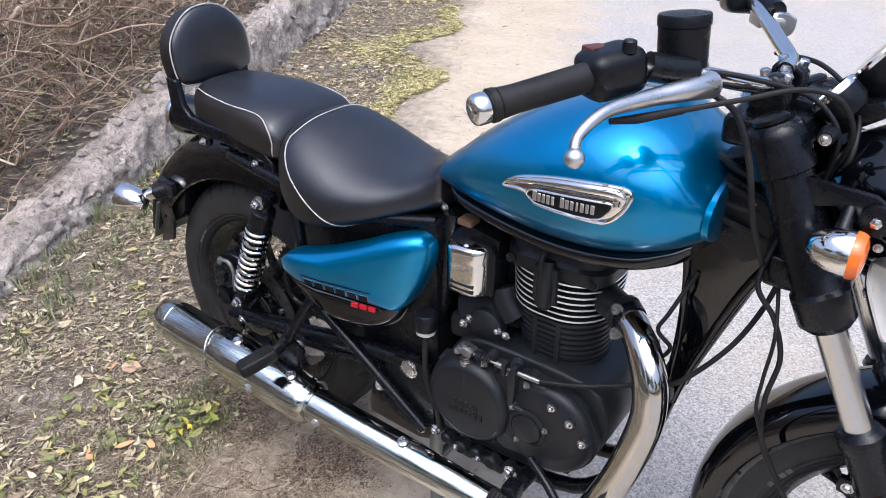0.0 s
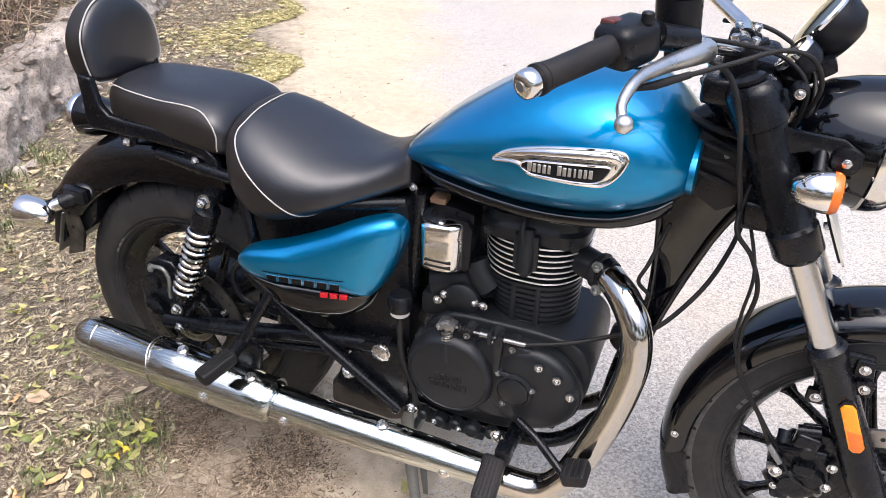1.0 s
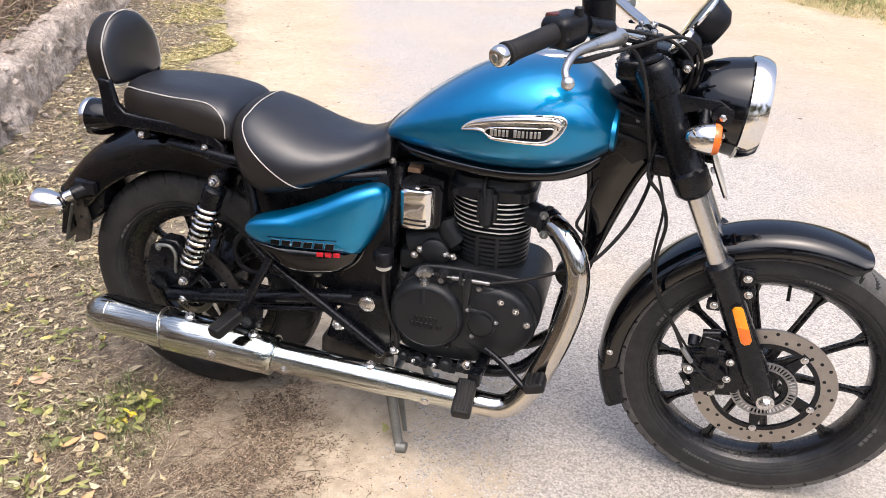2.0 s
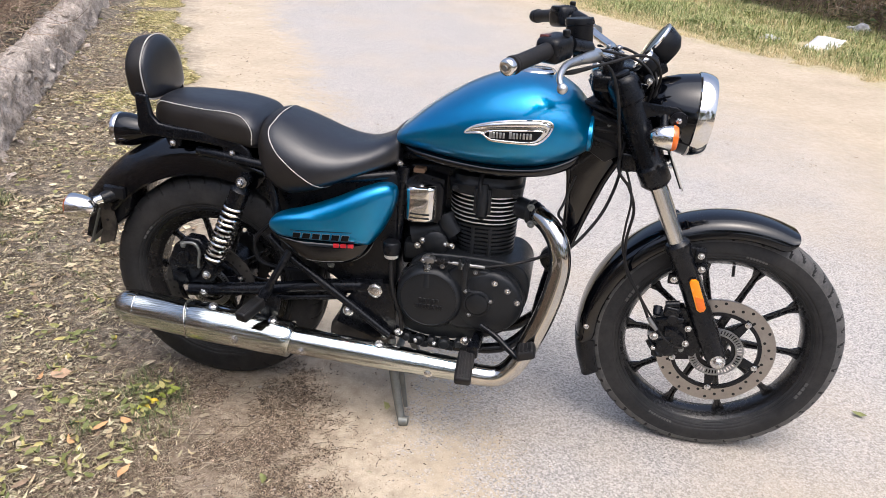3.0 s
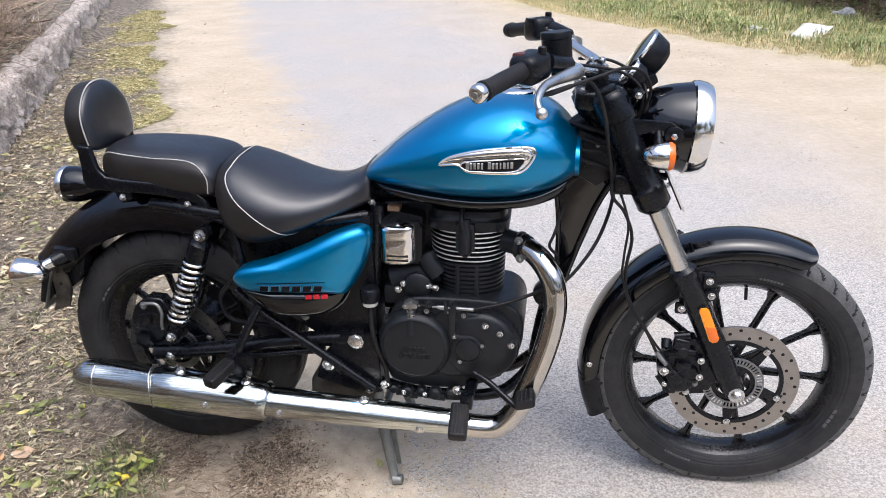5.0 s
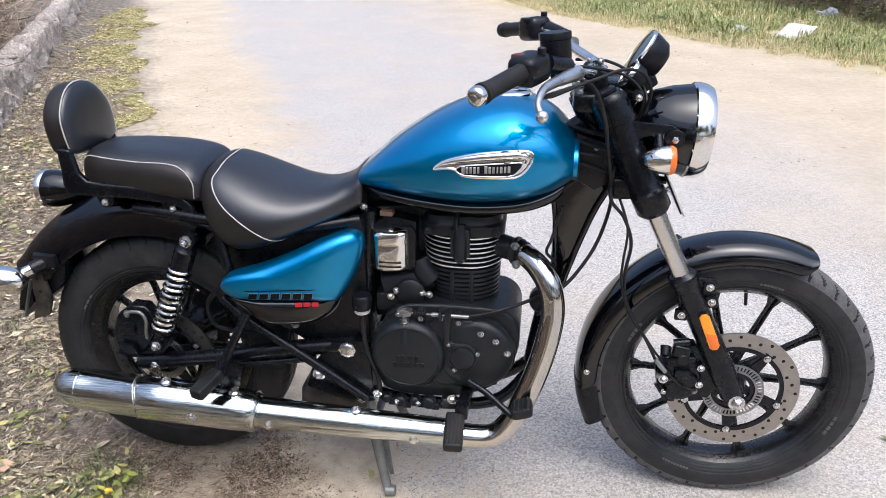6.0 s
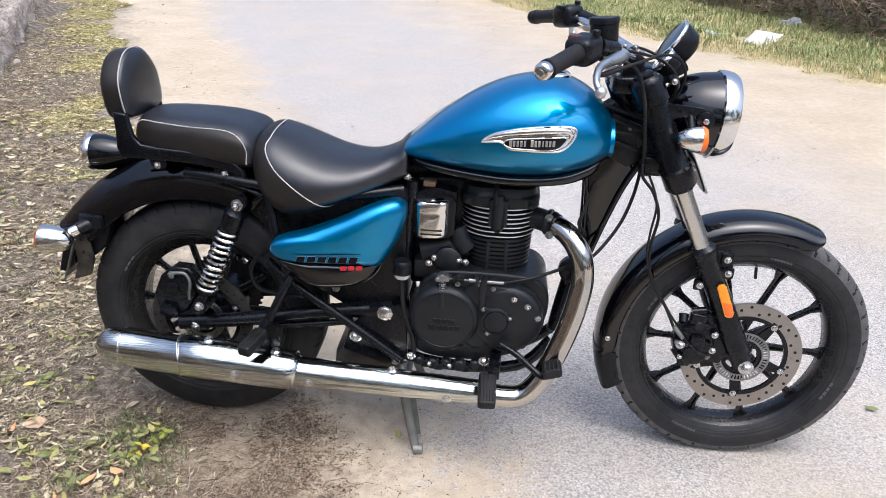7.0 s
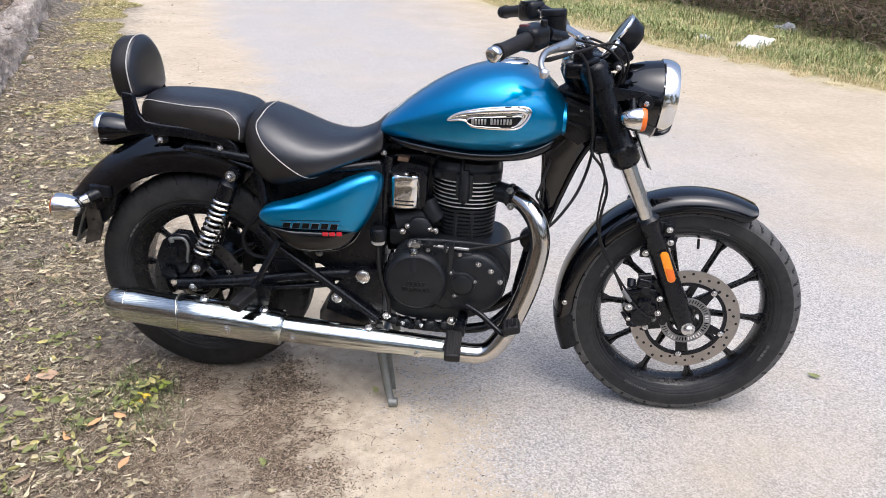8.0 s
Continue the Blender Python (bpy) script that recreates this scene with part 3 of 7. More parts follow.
part("cush_hub", Geo().lathe([(0.030, 0.055), (0.078, 0.052), (0.084, 0.030), (0.084, -0.010), (0.070, -0.020), (0.030, -0.020)], Matrix.Translation((REAR[0], 0.045, REAR[2])) @ SIDE, 48), SATIN, rw)


# fork, yokes and front mudguard
fork = new("front_fork")
fork.parent = bike
tagged(fork, "telescopic fork with black covers and bare steel stanchions")
for s in (-1, 1):
    y = 0.098 * s
    P = lambda z, y=y: V(fork_x(z), y, z)
    part("fork_cover", Geo().tube([P(1.020), P(1.014), P(1.006), P(0.965), P(0.9645), P(0.962), P(0.822), P(0.8205), P(0.816), P(0.780), P(0.778), P(0.770)], [0.028, 0.0350, 0.0375, 0.0375, 0.0365, 0.0320, 0.0320, 0.0330, 0.0370, 0.0370, 0.0355, 0.028], 28), SATIN, fork)
    part("fork_cap", Geo().tube([P(1.021), P(1.026), P(1.029)], [0.022, 0.022, 0.017], 20), PLASTIC, fork)
    part("stanchion", Geo().tube([P(0.80), P(0.55)], 0.0205, 28), STANCHION, fork, "bare steel stanchion")
    part("slider", Geo().tube([P(0.632), P(0.626), P(0.612), P(0.606), P(0.46), P(0.40), P(0.335), P(0.318), P(0.300)], [0.026, 0.0315, 0.0315, 0.028, 0.028, 0.030, 0.027, 0.024, 0.014], 28), SATIN, fork)
    part("axle_bolt", Geo().bolt(1.403, y + s * 0.024, 0.325, 0.013, 0.014, s), STEEL, fork)
    ref = [(1.2915, 0.541), (1.296, 0.549), (1.307, 0.551), (1.3135, 0.546), (1.344, 0.477), (1.341, 0.467), (1.331, 0.463), (1.3225, 0.468)]
    part("reflector_base", Geo().prism([(1.317 + (x - 1.317) * 1.14, 0.507 + (z - 0.507) * 1.07) for x, z in ref], y + s * 0.012, y + s * 0.030, 0.002), SATIN, fork)
    part("reflector", Geo().prism(ref, y + s * 0.020, y + s * 0.035, 0.003), AMBER, fork, "amber reflector strip on the fork leg")
    part("reflector_half", Geo().prism([(x, z) for x, z in [(1.310, 0.505), (1.3335, 0.503), (1.3425, 0.478), (1.340, 0.469), (1.331, 0.465), (1.324, 0.470)]], y + s * 0.022, y + s * 0.0358, 0.002), ORANGE, fork)
    g = Geo()
    for px, pz in ((1.262, 0.603), (1.259, 0.532), (1.312, 0.604), (1.320, 0.568)):
        g.prism([(px - 0.014, pz - 0.014), (px + 0.014, pz - 0.014), (px + 0.014, pz + 0.014), (px - 0.014, pz + 0.014)], y - 0.006, y + 0.006, 0.005)
    g.prism([(1.25, 0.62), (1.325, 0.62), (1.335, 0.555), (1.255, 0.52)], y * 0.9 - 0.008, y * 0.9 + 0.008, 0.004)
    part("mudguard_bracket", g, SATIN, fork)
    for px, pz in ((1.262, 0.603), (1.259, 0.532), (1.312, 0.604), (1.320, 0.568)):
        part("bracket_bolt", Geo().bolt(px, y + 0.006 * s, pz, 0.006, 0.006, s), STEEL, fork)
for z, r in ((0.995, 0.020), (0.815, 0.024)):
    x = fork_x(z)
    g = Geo().prism([(x - 0.075, z - r), (x + 0.03, z - r), (x + 0.03, z + r), (x - 0.075, z + r)], -0.085, 0.085, 0.010, 3)
    part("yoke", g, SATIN, fork)
part("steering_stem", Geo().tube([V(fork_x(1.02) - 0.045, 0, 1.01), V(fork_x(0.78) - 0.045, 0, 0.78)], 0.027, 20), SATIN, fork)
part("clamp_boss", Geo().tube([V(1.120, -0.085, 1.016), V(1.120, -0.110, 1.016)], [0.012, 0.009], 16), PLASTIC, fork)
part("clamp_bolt", Geo().bolt(1.120, -0.110, 1.016, 0.0050, 0.005), STEEL, fork)
part("stem_nut", Geo().lathe([(0.017, 0), (0.017, 0.012), (0.012, 0.018)], axis((fork_x(1.02) - 0.047, 0, 1.015), (-0.444, 0, 0.896)), 6), STEEL, fork)


def guard(c, a0, a1, R, half, drop, steps, flare=0.0, thick=0.004):
    """A mudguard: rounded section swept round the wheel's axle from angle a0 to a1 (degrees, from +x upwards)."""
    g, rings = Geo(), []
    sec = []
    for i in range(19):
        a = -1 + 2 * i / 18
        th = a * math.pi / 2
        sec.append((half * math.copysign(abs(math.sin(th)) ** 0.75, a), abs(math.cos(th)) ** 0.75))
    for j in range(steps + 1):
        f = j / steps
        t = radians(a0 + (a1 - a0) * f)
        e = min(1, min(f, 1 - f) / 0.05)
        tip = 1 - 0.55 * (1 - math.sqrt(max(0, 1 - (1 - e) ** 2)))
        ring = []
        for s in (0, 1):
            for y, k in (sec if s == 0 else sec[::-1]):
                rr = R - drop * tip * (1 - k) - s * thick + flare * f ** 6
                ring.append(V(c[0] + rr * math.cos(t), y * (1 - s * thick / half) * (0.85 + 0.15 * tip), c[2] + rr * math.sin(t)))
        rings.append(ring)
    return g.loft(rings)


mg = part("front_mudguard", guard(FRONT, 66, 186, 0.362, 0.066, 0.046, 60), GLOSS, bike, "gloss black front mudguard with dusty edge")
part("mud_flap", guard(FRONT, 184, 204, 0.364, 0.062, 0.050, 16), PLASTIC, mg, "matt black flap under the mudguard")
part("flap_bolt", Geo().bolt(1.066, -0.064, 0.345, 0.005, 0.005), STEEL, mg)
rg = part("rear_mudguard", guard((0.004, 0, 0.322), 63, 148, 0.436, 0.088, 0.100, 60, flare=0.010), GLOSS, bike, "deep gloss black rear mudguard")
part("guard_lip", Geo().tube([V(0.424 * math.cos(radians(149)) - 0.012, y, 0.318 + 0.424 * math.sin(radians(149)) - 0.004 - 0.5 * abs(y) ** 1.6) for y in (-0.085, -0.06, -0.03, 0, 0.03, 0.06, 0.085)], 0.006, 8), PLASTIC, rg)

# front caliper on the fork leg
cal = part("front_caliper", Geo().prism([(1.222, 0.372), (1.232, 0.405), (1.250, 0.425), (1.285, 0.428), (1.312, 0.410), (1.322, 0.372), (1.316, 0.334), (1.290, 0.312), (1.262, 0.308), (1.240, 0.322), (1.226, 0.345)], -0.108, -0.055, 0.010, 3).prism([(1.252, 0.425), (1.262, 0.450), (1.300, 0.456), (1.318, 0.440), (1.310, 0.412)], -0.100, -0.066, 0.006).tube([V(1.262, -0.106, 0.352), V(1.262, -0.122, 0.352)], [0.022, 0.017], 18).tube([V(1.294, -0.106, 0.372), V(1.294, -0.120, 0.372)], [0.020, 0.015], 18).tube([V(1.225, -0.10, 0.352), V(1.252, -0.116, 0.318)], 0.009, 10).tube([V(1.236, -0.10, 0.41), V(1.27, -0.114, 0.43), V(1.300, -0.108, 0.425)], 0.008, 10).box((0.03, 0.02, 0.034), Matrix.Translation((1.252, -0.110, 0.330)), 0.006).box((0.036, 0.018, 0.024), Matrix.Translation((1.276, -0.113, 0.388)), 0.006).tube([V(1.24, -0.108, 0.36), V(1.30, -0.108, 0.375)], 0.012, 12), SATIN, bike, "black brake caliper with steel bolts")
many("pin", [Geo().bolt(1.240, -0.116, 0.338, 0.005, 0.006), Geo().bolt(1.316, -0.112, 0.404, 0.006, 0.007), Geo().bolt(1.317, -0.112, 0.360, 0.006, 0.007)], STEEL, cal)
part("piston_cover", Geo().lathe([(0.016, 0), (0.016, 0.006), (0.012, 0.008), (0.006, 0.008)], Matrix.Translation((1.274, -0.112, 0.338)) @ SIDE, 24), PLASTIC, cal)
part("union_bolt", Geo().tube([V(1.232, -0.112, 0.372), V(1.232, -0.124, 0.372)], [0.009, 0.007], 8).box((0.018, 0.010, 0.010), Matrix.Translation((1.228, -0.118, 0.380)), 0.003), DULL, cal)
part("hose_crimp", Geo().tube([V(1.214, -0.112, 0.420), V(1.226, -0.116, 0.406), V(1.238, -0.118, 0.392)], [0.0055, 0.0062, 0.0055], 10), DULL, cal)
part("banjo_bolt", Geo().bolt(1.234, -0.122, 0.376, 0.0075, 0.010), STEEL, cal)
part("pad_cover", Geo().box((0.040, 0.022, 0.030), Matrix.Translation((1.268, -0.110, 0.446)) @ Matrix.Rotation(0.15, 4, 'Y'), 0.007, 3).tube([V(1.250, -0.108, 0.462), V(1.284, -0.108, 0.468)], 0.010, 12).tube([V(1.234, -0.104, 0.452), V(1.232, -0.118, 0.436)], [0.012, 0.010], 12), SATIN, cal)
part("slide_boot", Geo().tube([V(1.272, -0.106 - 0.003 * i, 0.428) for i in range(7)], [0.013 if i % 2 else 0.0105 for i in range(7)], 14), RUBBER, cal)
part("pad_pin", Geo().bolt(1.309, -0.104, 0.338, 0.006, 0.008), ZINC, cal)
part("wire_guide", Geo().tube([V(1.240, -0.118, 0.395), V(1.262, -0.126, 0.372), V(1.290, -0.120, 0.352), V(1.312, -0.112, 0.345)], 0.0022, 6, n=5), RUBBER, cal)
part("bleed_screw", Geo().tube([V(1.236, -0.10, 0.392), V(1.216, -0.10, 0.412)], 0.004, 8), STEEL, cal)
part("caliper_arm", Geo().prism([(1.285, 0.425), (1.34, 0.44), (1.372, 0.38), (1.345, 0.315), (1.305, 0.32)], -0.098, -0.080, 0.004), SATIN, cal)

# front number plate, leaning with the fork, its blank back towards the rider
fp = new("front_plate")
fp.parent = bike
tagged(fp, "white-edged front number plate below the headlamp")
PLM = Matrix.Translation((1.222, 0.0, 0.795)) @ Matrix.Rotation(radians(-26), 4, 'Y')
outline = [(0.085 * math.copysign(abs(math.cos(t)) ** 0.45, math.cos(t)), 0.052 * math.copysign(abs(math.sin(t)) ** 0.45, math.sin(t))) for t in (2 * math.pi * i / 48 for i in range(48))]
part("plate", Geo().loft([[PLM @ V(dx, y, z) for y, z in outline] for dx in (0.0, 0.0035)]), PALE, fp, "white plate")
part("plate_back", Geo().loft([[PLM @ V(dx, y * 0.93, z * 0.90) for y, z in outline] for dx in (-0.004, -0.0005)]), PLASTIC, fp)
part("plate_bolt", Geo().lathe([(0.007, 0), (0.007, 0.006), (0.004, 0.008)], axis(PLM @ V(-0.004, -0.06, 0.02), (-1, 0, -0.3)), 8), STEEL, fp)
part("plate_stay", Geo().tube([PLM @ V(-0.004, 0.0, 0.02), V(1.175, 0.0, 0.815)], 0.008, 10), SATIN, fp)

# headlamp, indicators, instruments
hl = new("headlamp")
hl.parent = bike
tagged(hl, "round headlamp with gloss black bucket and wide chrome rim")
HM = axis((1.242, 0, 0.926), (0.995, 0, -0.06))
part("bucket", Geo().lathe([(0.001, -0.125), (0.035, -0.122), (0.062, -0.108), (0.080, -0.080), (0.091, -0.045), (0.097, -0.010), (0.098, 0.0)], HM, 56), GLOSS, hl)
part("chrome_rim", Geo().lathe([(0.0985, -0.004), (0.102, -0.001), (0.1025, 0.010), (0.100, 0.026), (0.094, 0.037), (0.088, 0.039), (0.086, 0.032), (0.092, 0.018), (0.0985, 0.0)], HM, 72, loop=True), CHROME, hl)
part("reflector_bowl", Geo().lathe([(0.087, 0.030), (0.070, 0.005), (0.045, -0.015), (0.012, -0.025), (0.001, -0.025)], HM, 48), CHROME, hl)
part("glass", Geo().lathe([(0.087, 0.031), (0.070, 0.039), (0.045, 0.044), (0.015, 0.046), (0.001, 0.046)], HM, 48), GLASS, hl)
for s in (-1, 1):
    part("lamp_bracket", Geo().prism([(1.085, 0.955), (1.10, 0.97), (1.19, 0.962), (1.218, 0.945), (1.214, 0.922), (1.19, 0.915), (1.15, 0.94), (1.11, 0.93)], s * 0.104, s * 0.116, 0.003), SATIN, hl)
    part("bracket_ring", Geo().lathe([(0.019, 0), (0.019, 0.010), (0.012, 0.012)], Matrix.Translation((1.197, s * 0.114, 0.936)) @ (SIDE if s < 0 else SIDE.inverted()), 24), PLASTIC, hl)
    part("bracket_bolt", Geo().bolt(1.197, s * 0.124, 0.936, 0.007, 0.006, s), STEEL, hl)
part("small_bolt", Geo().bolt(1.205, -0.097, 0.893, 0.004, 0.004), STEEL, hl)


def indicator(x, y, z, way, s, stem, size):
    t = new("indicator")
    t.parent = bike
    tagged(t, "chrome bullet indicator with amber lens")
    m = axis((x, y, z), (way, 0, 0)) @ Matrix.Diagonal((size, size, size * (1.0 if way > 0 else 1.2), 1))
    part("shell", Geo().lathe([(0.001, -0.036), (0.012, -0.033), (0.021, -0.023), (0.027, -0.008), (0.0295, 0.008), (0.0295, 0.014)], m, 36), CHROME, t)
    part("lens", Geo().lathe([(0.0292, 0.014), (0.0292, 0.014 + 0.006 * (way > 0)), (0.026, 0.018 + 0.008 * (way > 0)), (0.016, 0.021 + 0.008 * (way > 0)), (0.001, 0.022 + 0.008 * (way > 0))], m, 36), ORANGE, t, "amber lens")
    part("stem", Geo().tube(stem, [0.010, 0.0085] if way > 0 else [0.0125, 0.0135, 0.0145], 16), CHROME if way < 0 else SATIN, t)
    if way < 0:
        part("mount", Geo().tube([stem[2], V(-0.245, s * 0.06, 0.580)], [0.0175, 0.02], 14).box((0.06, 0.05, 0.035), Matrix.Translation((-0.262, s * 0.075, 0.578)), 0.008), PLASTIC, t)
        part("collar", Geo().tube([Vector(stem[0]) + V(-0.002, -0.003 * s, 0), Vector(stem[1])], 0.0165, 16), PLASTIC, t)


for s in (-1, 1):
    indicator(1.170, s * 0.152, 0.902, 1, s, [V(1.166, s * 0.146, 0.912), V(1.166, s * 0.112, 0.940)], 1.0)
    indicator(-0.340, s * 0.145, 0.546, -1, s, [V(-0.325, s * 0.138, 0.549), V(-0.305, s * 0.122, 0.556), V(-0.290, s * 0.110, 0.562)], 1.24)

pod = new("instrument_pod")
pod.parent = bike
tagged(pod, "round instrument pod with pale bezel and black back")
PM = axis((1.136, 0.055, 1.080), (-0.82, 0, 0.57))
part("pod_body", Geo().lathe([(0.001, -0.052), (0.032, -0.050), (0.047, -0.036), (0.052, -0.008), (0.052, 0.0)], PM, 44), PLASTIC, pod)
part("bezel", Geo().lathe([(0.0522, 0.000), (0.0535, 0.004), (0.0520, 0.007), (0.0470, 0.0075), (0.0465, 0.003), (0.0500, 0.000)], PM, 44, loop=True), CHROME, pod)
part("dial", Geo().lathe([(0.001, 0.0105), (0.022, 0.0100), (0.036, 0.0088), (0.0475, 0.0068)], PM, 44), DIALGLASS, pod)
PM2 = axis((1.105, -0.030, 1.048), (-0.80, 0, 0.60))
sp = part("small_pod_body", Geo().lathe([(0.001, -0.034), (0.022, -0.032), (0.029, -0.022), (0.030, 0.0)], PM2, 32), PLASTIC, pod)
part("small_bezel", Geo().lathe([(0.0305, -0.003), (0.031, 0.002), (0.029, 0.006), (0.025, 0.006), (0.026, -0.003)], PM2, 32, loop=True), CHROME, sp)
part("small_dial", Geo().lathe([(0.001, 0.003), (0.026, 0.0025)], PM2, 32), DIALGLASS, sp)
part("pod_bracket", Geo().prism([(1.05, 1.0), (1.06, 1.030), (1.10, 1.025), (1.160, 1.045), (1.170, 1.025), (1.12, 0.99)], -0.015, 0.09, 0.006), SATIN, pod)

# handlebar and its controls
bar = new("handlebar")
bar.parent = bike
tagged(bar, "swept-back chrome handlebar with black grips")
SHIFT = -0.005
for s in (-1, 1):
    B = lambda x, y, z, s=s: V(x, s * y * 1.045 + SHIFT, z + (0.014 if s > 0 else 0.003))
    mids = [B(1.038, 0.0, 1.046), B(1.033, 0.045, 1.048), B(1.008, 0.085, 1.058), B(0.965, 0.145, 1.076), B(0.915, 0.222, 1.089), B(0.870, 0.295, 1.082)]
    part("bar_tube", Geo().tube(mids, 0.0112, 16, n=6), CHROME, bar)
    a, b = B(0.826, 0.362, 1.069), B(0.902, 0.240, 1.091)
    d = (b - a).normalized()
    part("grip", Geo().tube([a + d * 0.010, a + d * 0.012, a + d * 0.03, b - d * 0.02, b - d * 0.018, b], [0.0155, 0.0178, 0.0165, 0.0175, 0.022, 0.022], 24), RUBBER, bar, "ribbed black rubber grip")
    part("bar_end", Geo().tube([a - d * 0.021, a - d * 0.0202, a - d * 0.018, a - d * 0.014, a - d * 0.004, a - d * 0.001, a + d * 0.006], [0.009, 0.0130, 0.0160, 0.0175, 0.0178, 0.0165, 0.012], 28), CHROME if s < 0 else PLASTIC, bar, "bar end weight")
    part("end_screw", Geo().tube([a - d * 0.0225, a - d * 0.017], [0.006, 0.0085], 10), ZINC, bar)
    part("grip_flange", Geo().tube([a + d * 0.001, a + d * 0.002, a + d * 0.009, a + d * 0.011], [0.0165, 0.0192, 0.0192, 0.017], 28), RUBBER, bar)
    c = B(0.908, 0.224, 1.091)
    rot = axis(c - d * 0.010, d)
    sw = part("switch_housing", Geo().box((0.060, 0.056, 0.074), rot, 0.021, 4), PLASTIC, bar, "black switch housing")
    part("switch_collar", Geo().tube([c - d * 0.032, c - d * 0.024], 0.025, 24), PLASTIC, sw)
    part("switch_knob", Geo().box((0.022, 0.026, 0.012), Matrix.Translation(c + V(-0.024, -0.012, 0.020)) @ Matrix.Rotation(0.5 * s, 4, 'Z'), 0.004), REDKNOB if s < 0 else PLASTIC, sw, "faded red stop switch" if s < 0 else "")
    part("switch_button", Geo().lathe([(0.008, 0), (0.008, 0.012), (0.006, 0.014)], axis(c + V(0.016, 0.012 * s, 0.024), (0, 0, 1)), 14), PLASTIC, sw)
    part("lever_perch", Geo().tube([B(0.935, 0.205, 1.094), B(0.955, 0.185, 1.088), B(0.975, 0.162, 1.084)], [0.017, 0.017, 0.015], 14, n=4), PLASTIC, bar)
    part("perch_bracket", Geo().box((0.056, 0.045, 0.016), Matrix.Translation(B(0.972, 0.160, 1.072)) @ Matrix.Rotation(0.6 * s, 4, 'Z'), 0.005), ALU, bar)
    part("perch_bolt", Geo().lathe([(0.008, 0), (0.008, 0.006), (0.005, 0.008)], axis(B(0.982, 0.152, 1.079), (0, 0, 1)), 8), STEEL, bar)
    lv = [B(0.992, 0.148, 1.068), B(0.978, 0.186, 1.069), B(0.952, 0.234, 1.067), B(0.930, 0.292, 1.064), B(0.922, 0.336, 1.048), B(0.930, 0.356, 1.032)]
    lever_geo = Geo().tube(lv, [0.0165, 0.0135, 0.0102, 0.0076, 0.0063, 0.0058], 14, n=6)
    le = part("lever", lever_geo, ALU, bar, "polished alloy lever with ball end")
    part("ball_end", Geo().ball(lv[-1], 0.0112), ALU, le)
    cl = part("bar_clamp", Geo().prism([(1.012, 1.005), (1.062, 1.005), (1.060, 1.052), (1.040, 1.068), (1.014, 1.058)], SHIFT + s * 0.042 - 0.014, SHIFT + s * 0.042 + 0.014, 0.008, 3), SATIN, bar)
    part("clamp_bolt", Geo().lathe([(0.007, 0), (0.007, 0.009), (0.004, 0.011)], axis((1.026, SHIFT + s * 0.042, 1.060), (-0.3, 0, 1)), 8).lathe([(0.007, 0), (0.007, 0.009), (0.004, 0.011)], axis((1.050, SHIFT + s * 0.042, 1.058), (0.3, 0, 1)), 8), STEEL, cl)
mc = part("brake_reservoir", Geo().lathe([(0.022, -0.016), (0.028, -0.010), (0.0295, -0.004), (0.0300, 0.046), (0.029, 0.047)], axis((0.953, -0.155, 1.086), (-0.10, 0.03, 1)), 36), PLASTIC, bar, "round black brake fluid reservoir")
part("reservoir_cap", Geo().lathe([(0.029, 0.046), (0.0312, 0.048), (0.0312, 0.058), (0.030, 0.061), (0.012, 0.062), (0.001, 0.062)], axis((0.953, -0.155, 1.086), (-0.10, 0.03, 1)), 36), PLASTIC, mc)
part("reservoir_neck", Geo().prism([(0.942, 1.060), (0.982, 1.060), (0.977, 1.090), (0.942, 1.090)], -0.185, -0.125, 0.006), PLASTIC, mc)
part("boot", Geo().tube([V(0.925, -0.285, 1.048), V(0.945, -0.262, 1.048), V(0.982, -0.215, 1.053)], [0.0036, 0.0056, 0.0046], 12), RUBBER, bar, "rubber cable boot")


def cable(name, pts, r, mat_=RUBBER, label="black control cable"):
    return part(name, Geo().tube(pts, r, 14, n=12), mat_, bike, label)


cable("cable", [V(0.982, -0.215, 1.053), V(1.03, -0.17, 1.062), V(1.085, -0.12, 1.072), V(1.125, -0.105, 1.062), V(1.145, -0.09, 1.02), V(1.130, -0.06, 0.965), V(1.10, -0.03, 0.93)], 0.0034)
cable("cable", [V(0.972, -0.16, 1.068), V(1.025, -0.16, 1.045), V(1.052, -0.155, 0.985), V(1.066, -0.14, 0.91), V(1.078, -0.11, 0.85), V(1.085, -0.06, 0.79)], 0.0040)
cable("cable", [V(1.0, 0.10, 1.055), V(1.07, 0.06, 1.058), V(1.13, 0.0, 1.03), V(1.145, -0.05, 0.98), V(1.12, -0.04, 0.92)], 0.0034)
cable("cable", [V(0.97, -0.15, 1.082), V(1.02, -0.12, 1.075), V(1.09, -0.085, 1.055), V(1.13, -0.085, 1.015), V(1.125, -0.07, 0.95)], 0.0032)
cable("brake_hose", [V(1.09, -0.07, 0.86), V(1.083, -0.10, 0.80), V(1.114, -0.105, 0.758), V(1.134, -0.105, 0.700), V(1.128, -0.10, 0.621), V(1.140, -0.10, 0.542), V(1.188, -0.10, 0.465), V(1.217, -0.10, 0.409)], 0.0038, label="black brake hose with clips")
cable("sensor_wire", [V(1.10, -0.06, 0.80), V(1.122, -0.115, 0.74), V(1.120, -0.11, 0.66), V(1.122, -0.105, 0.60), V(1.150, -0.10, 0.53), V(1.20, -0.10, 0.45), V(1.235, -0.105, 0.405)], 0.0028)
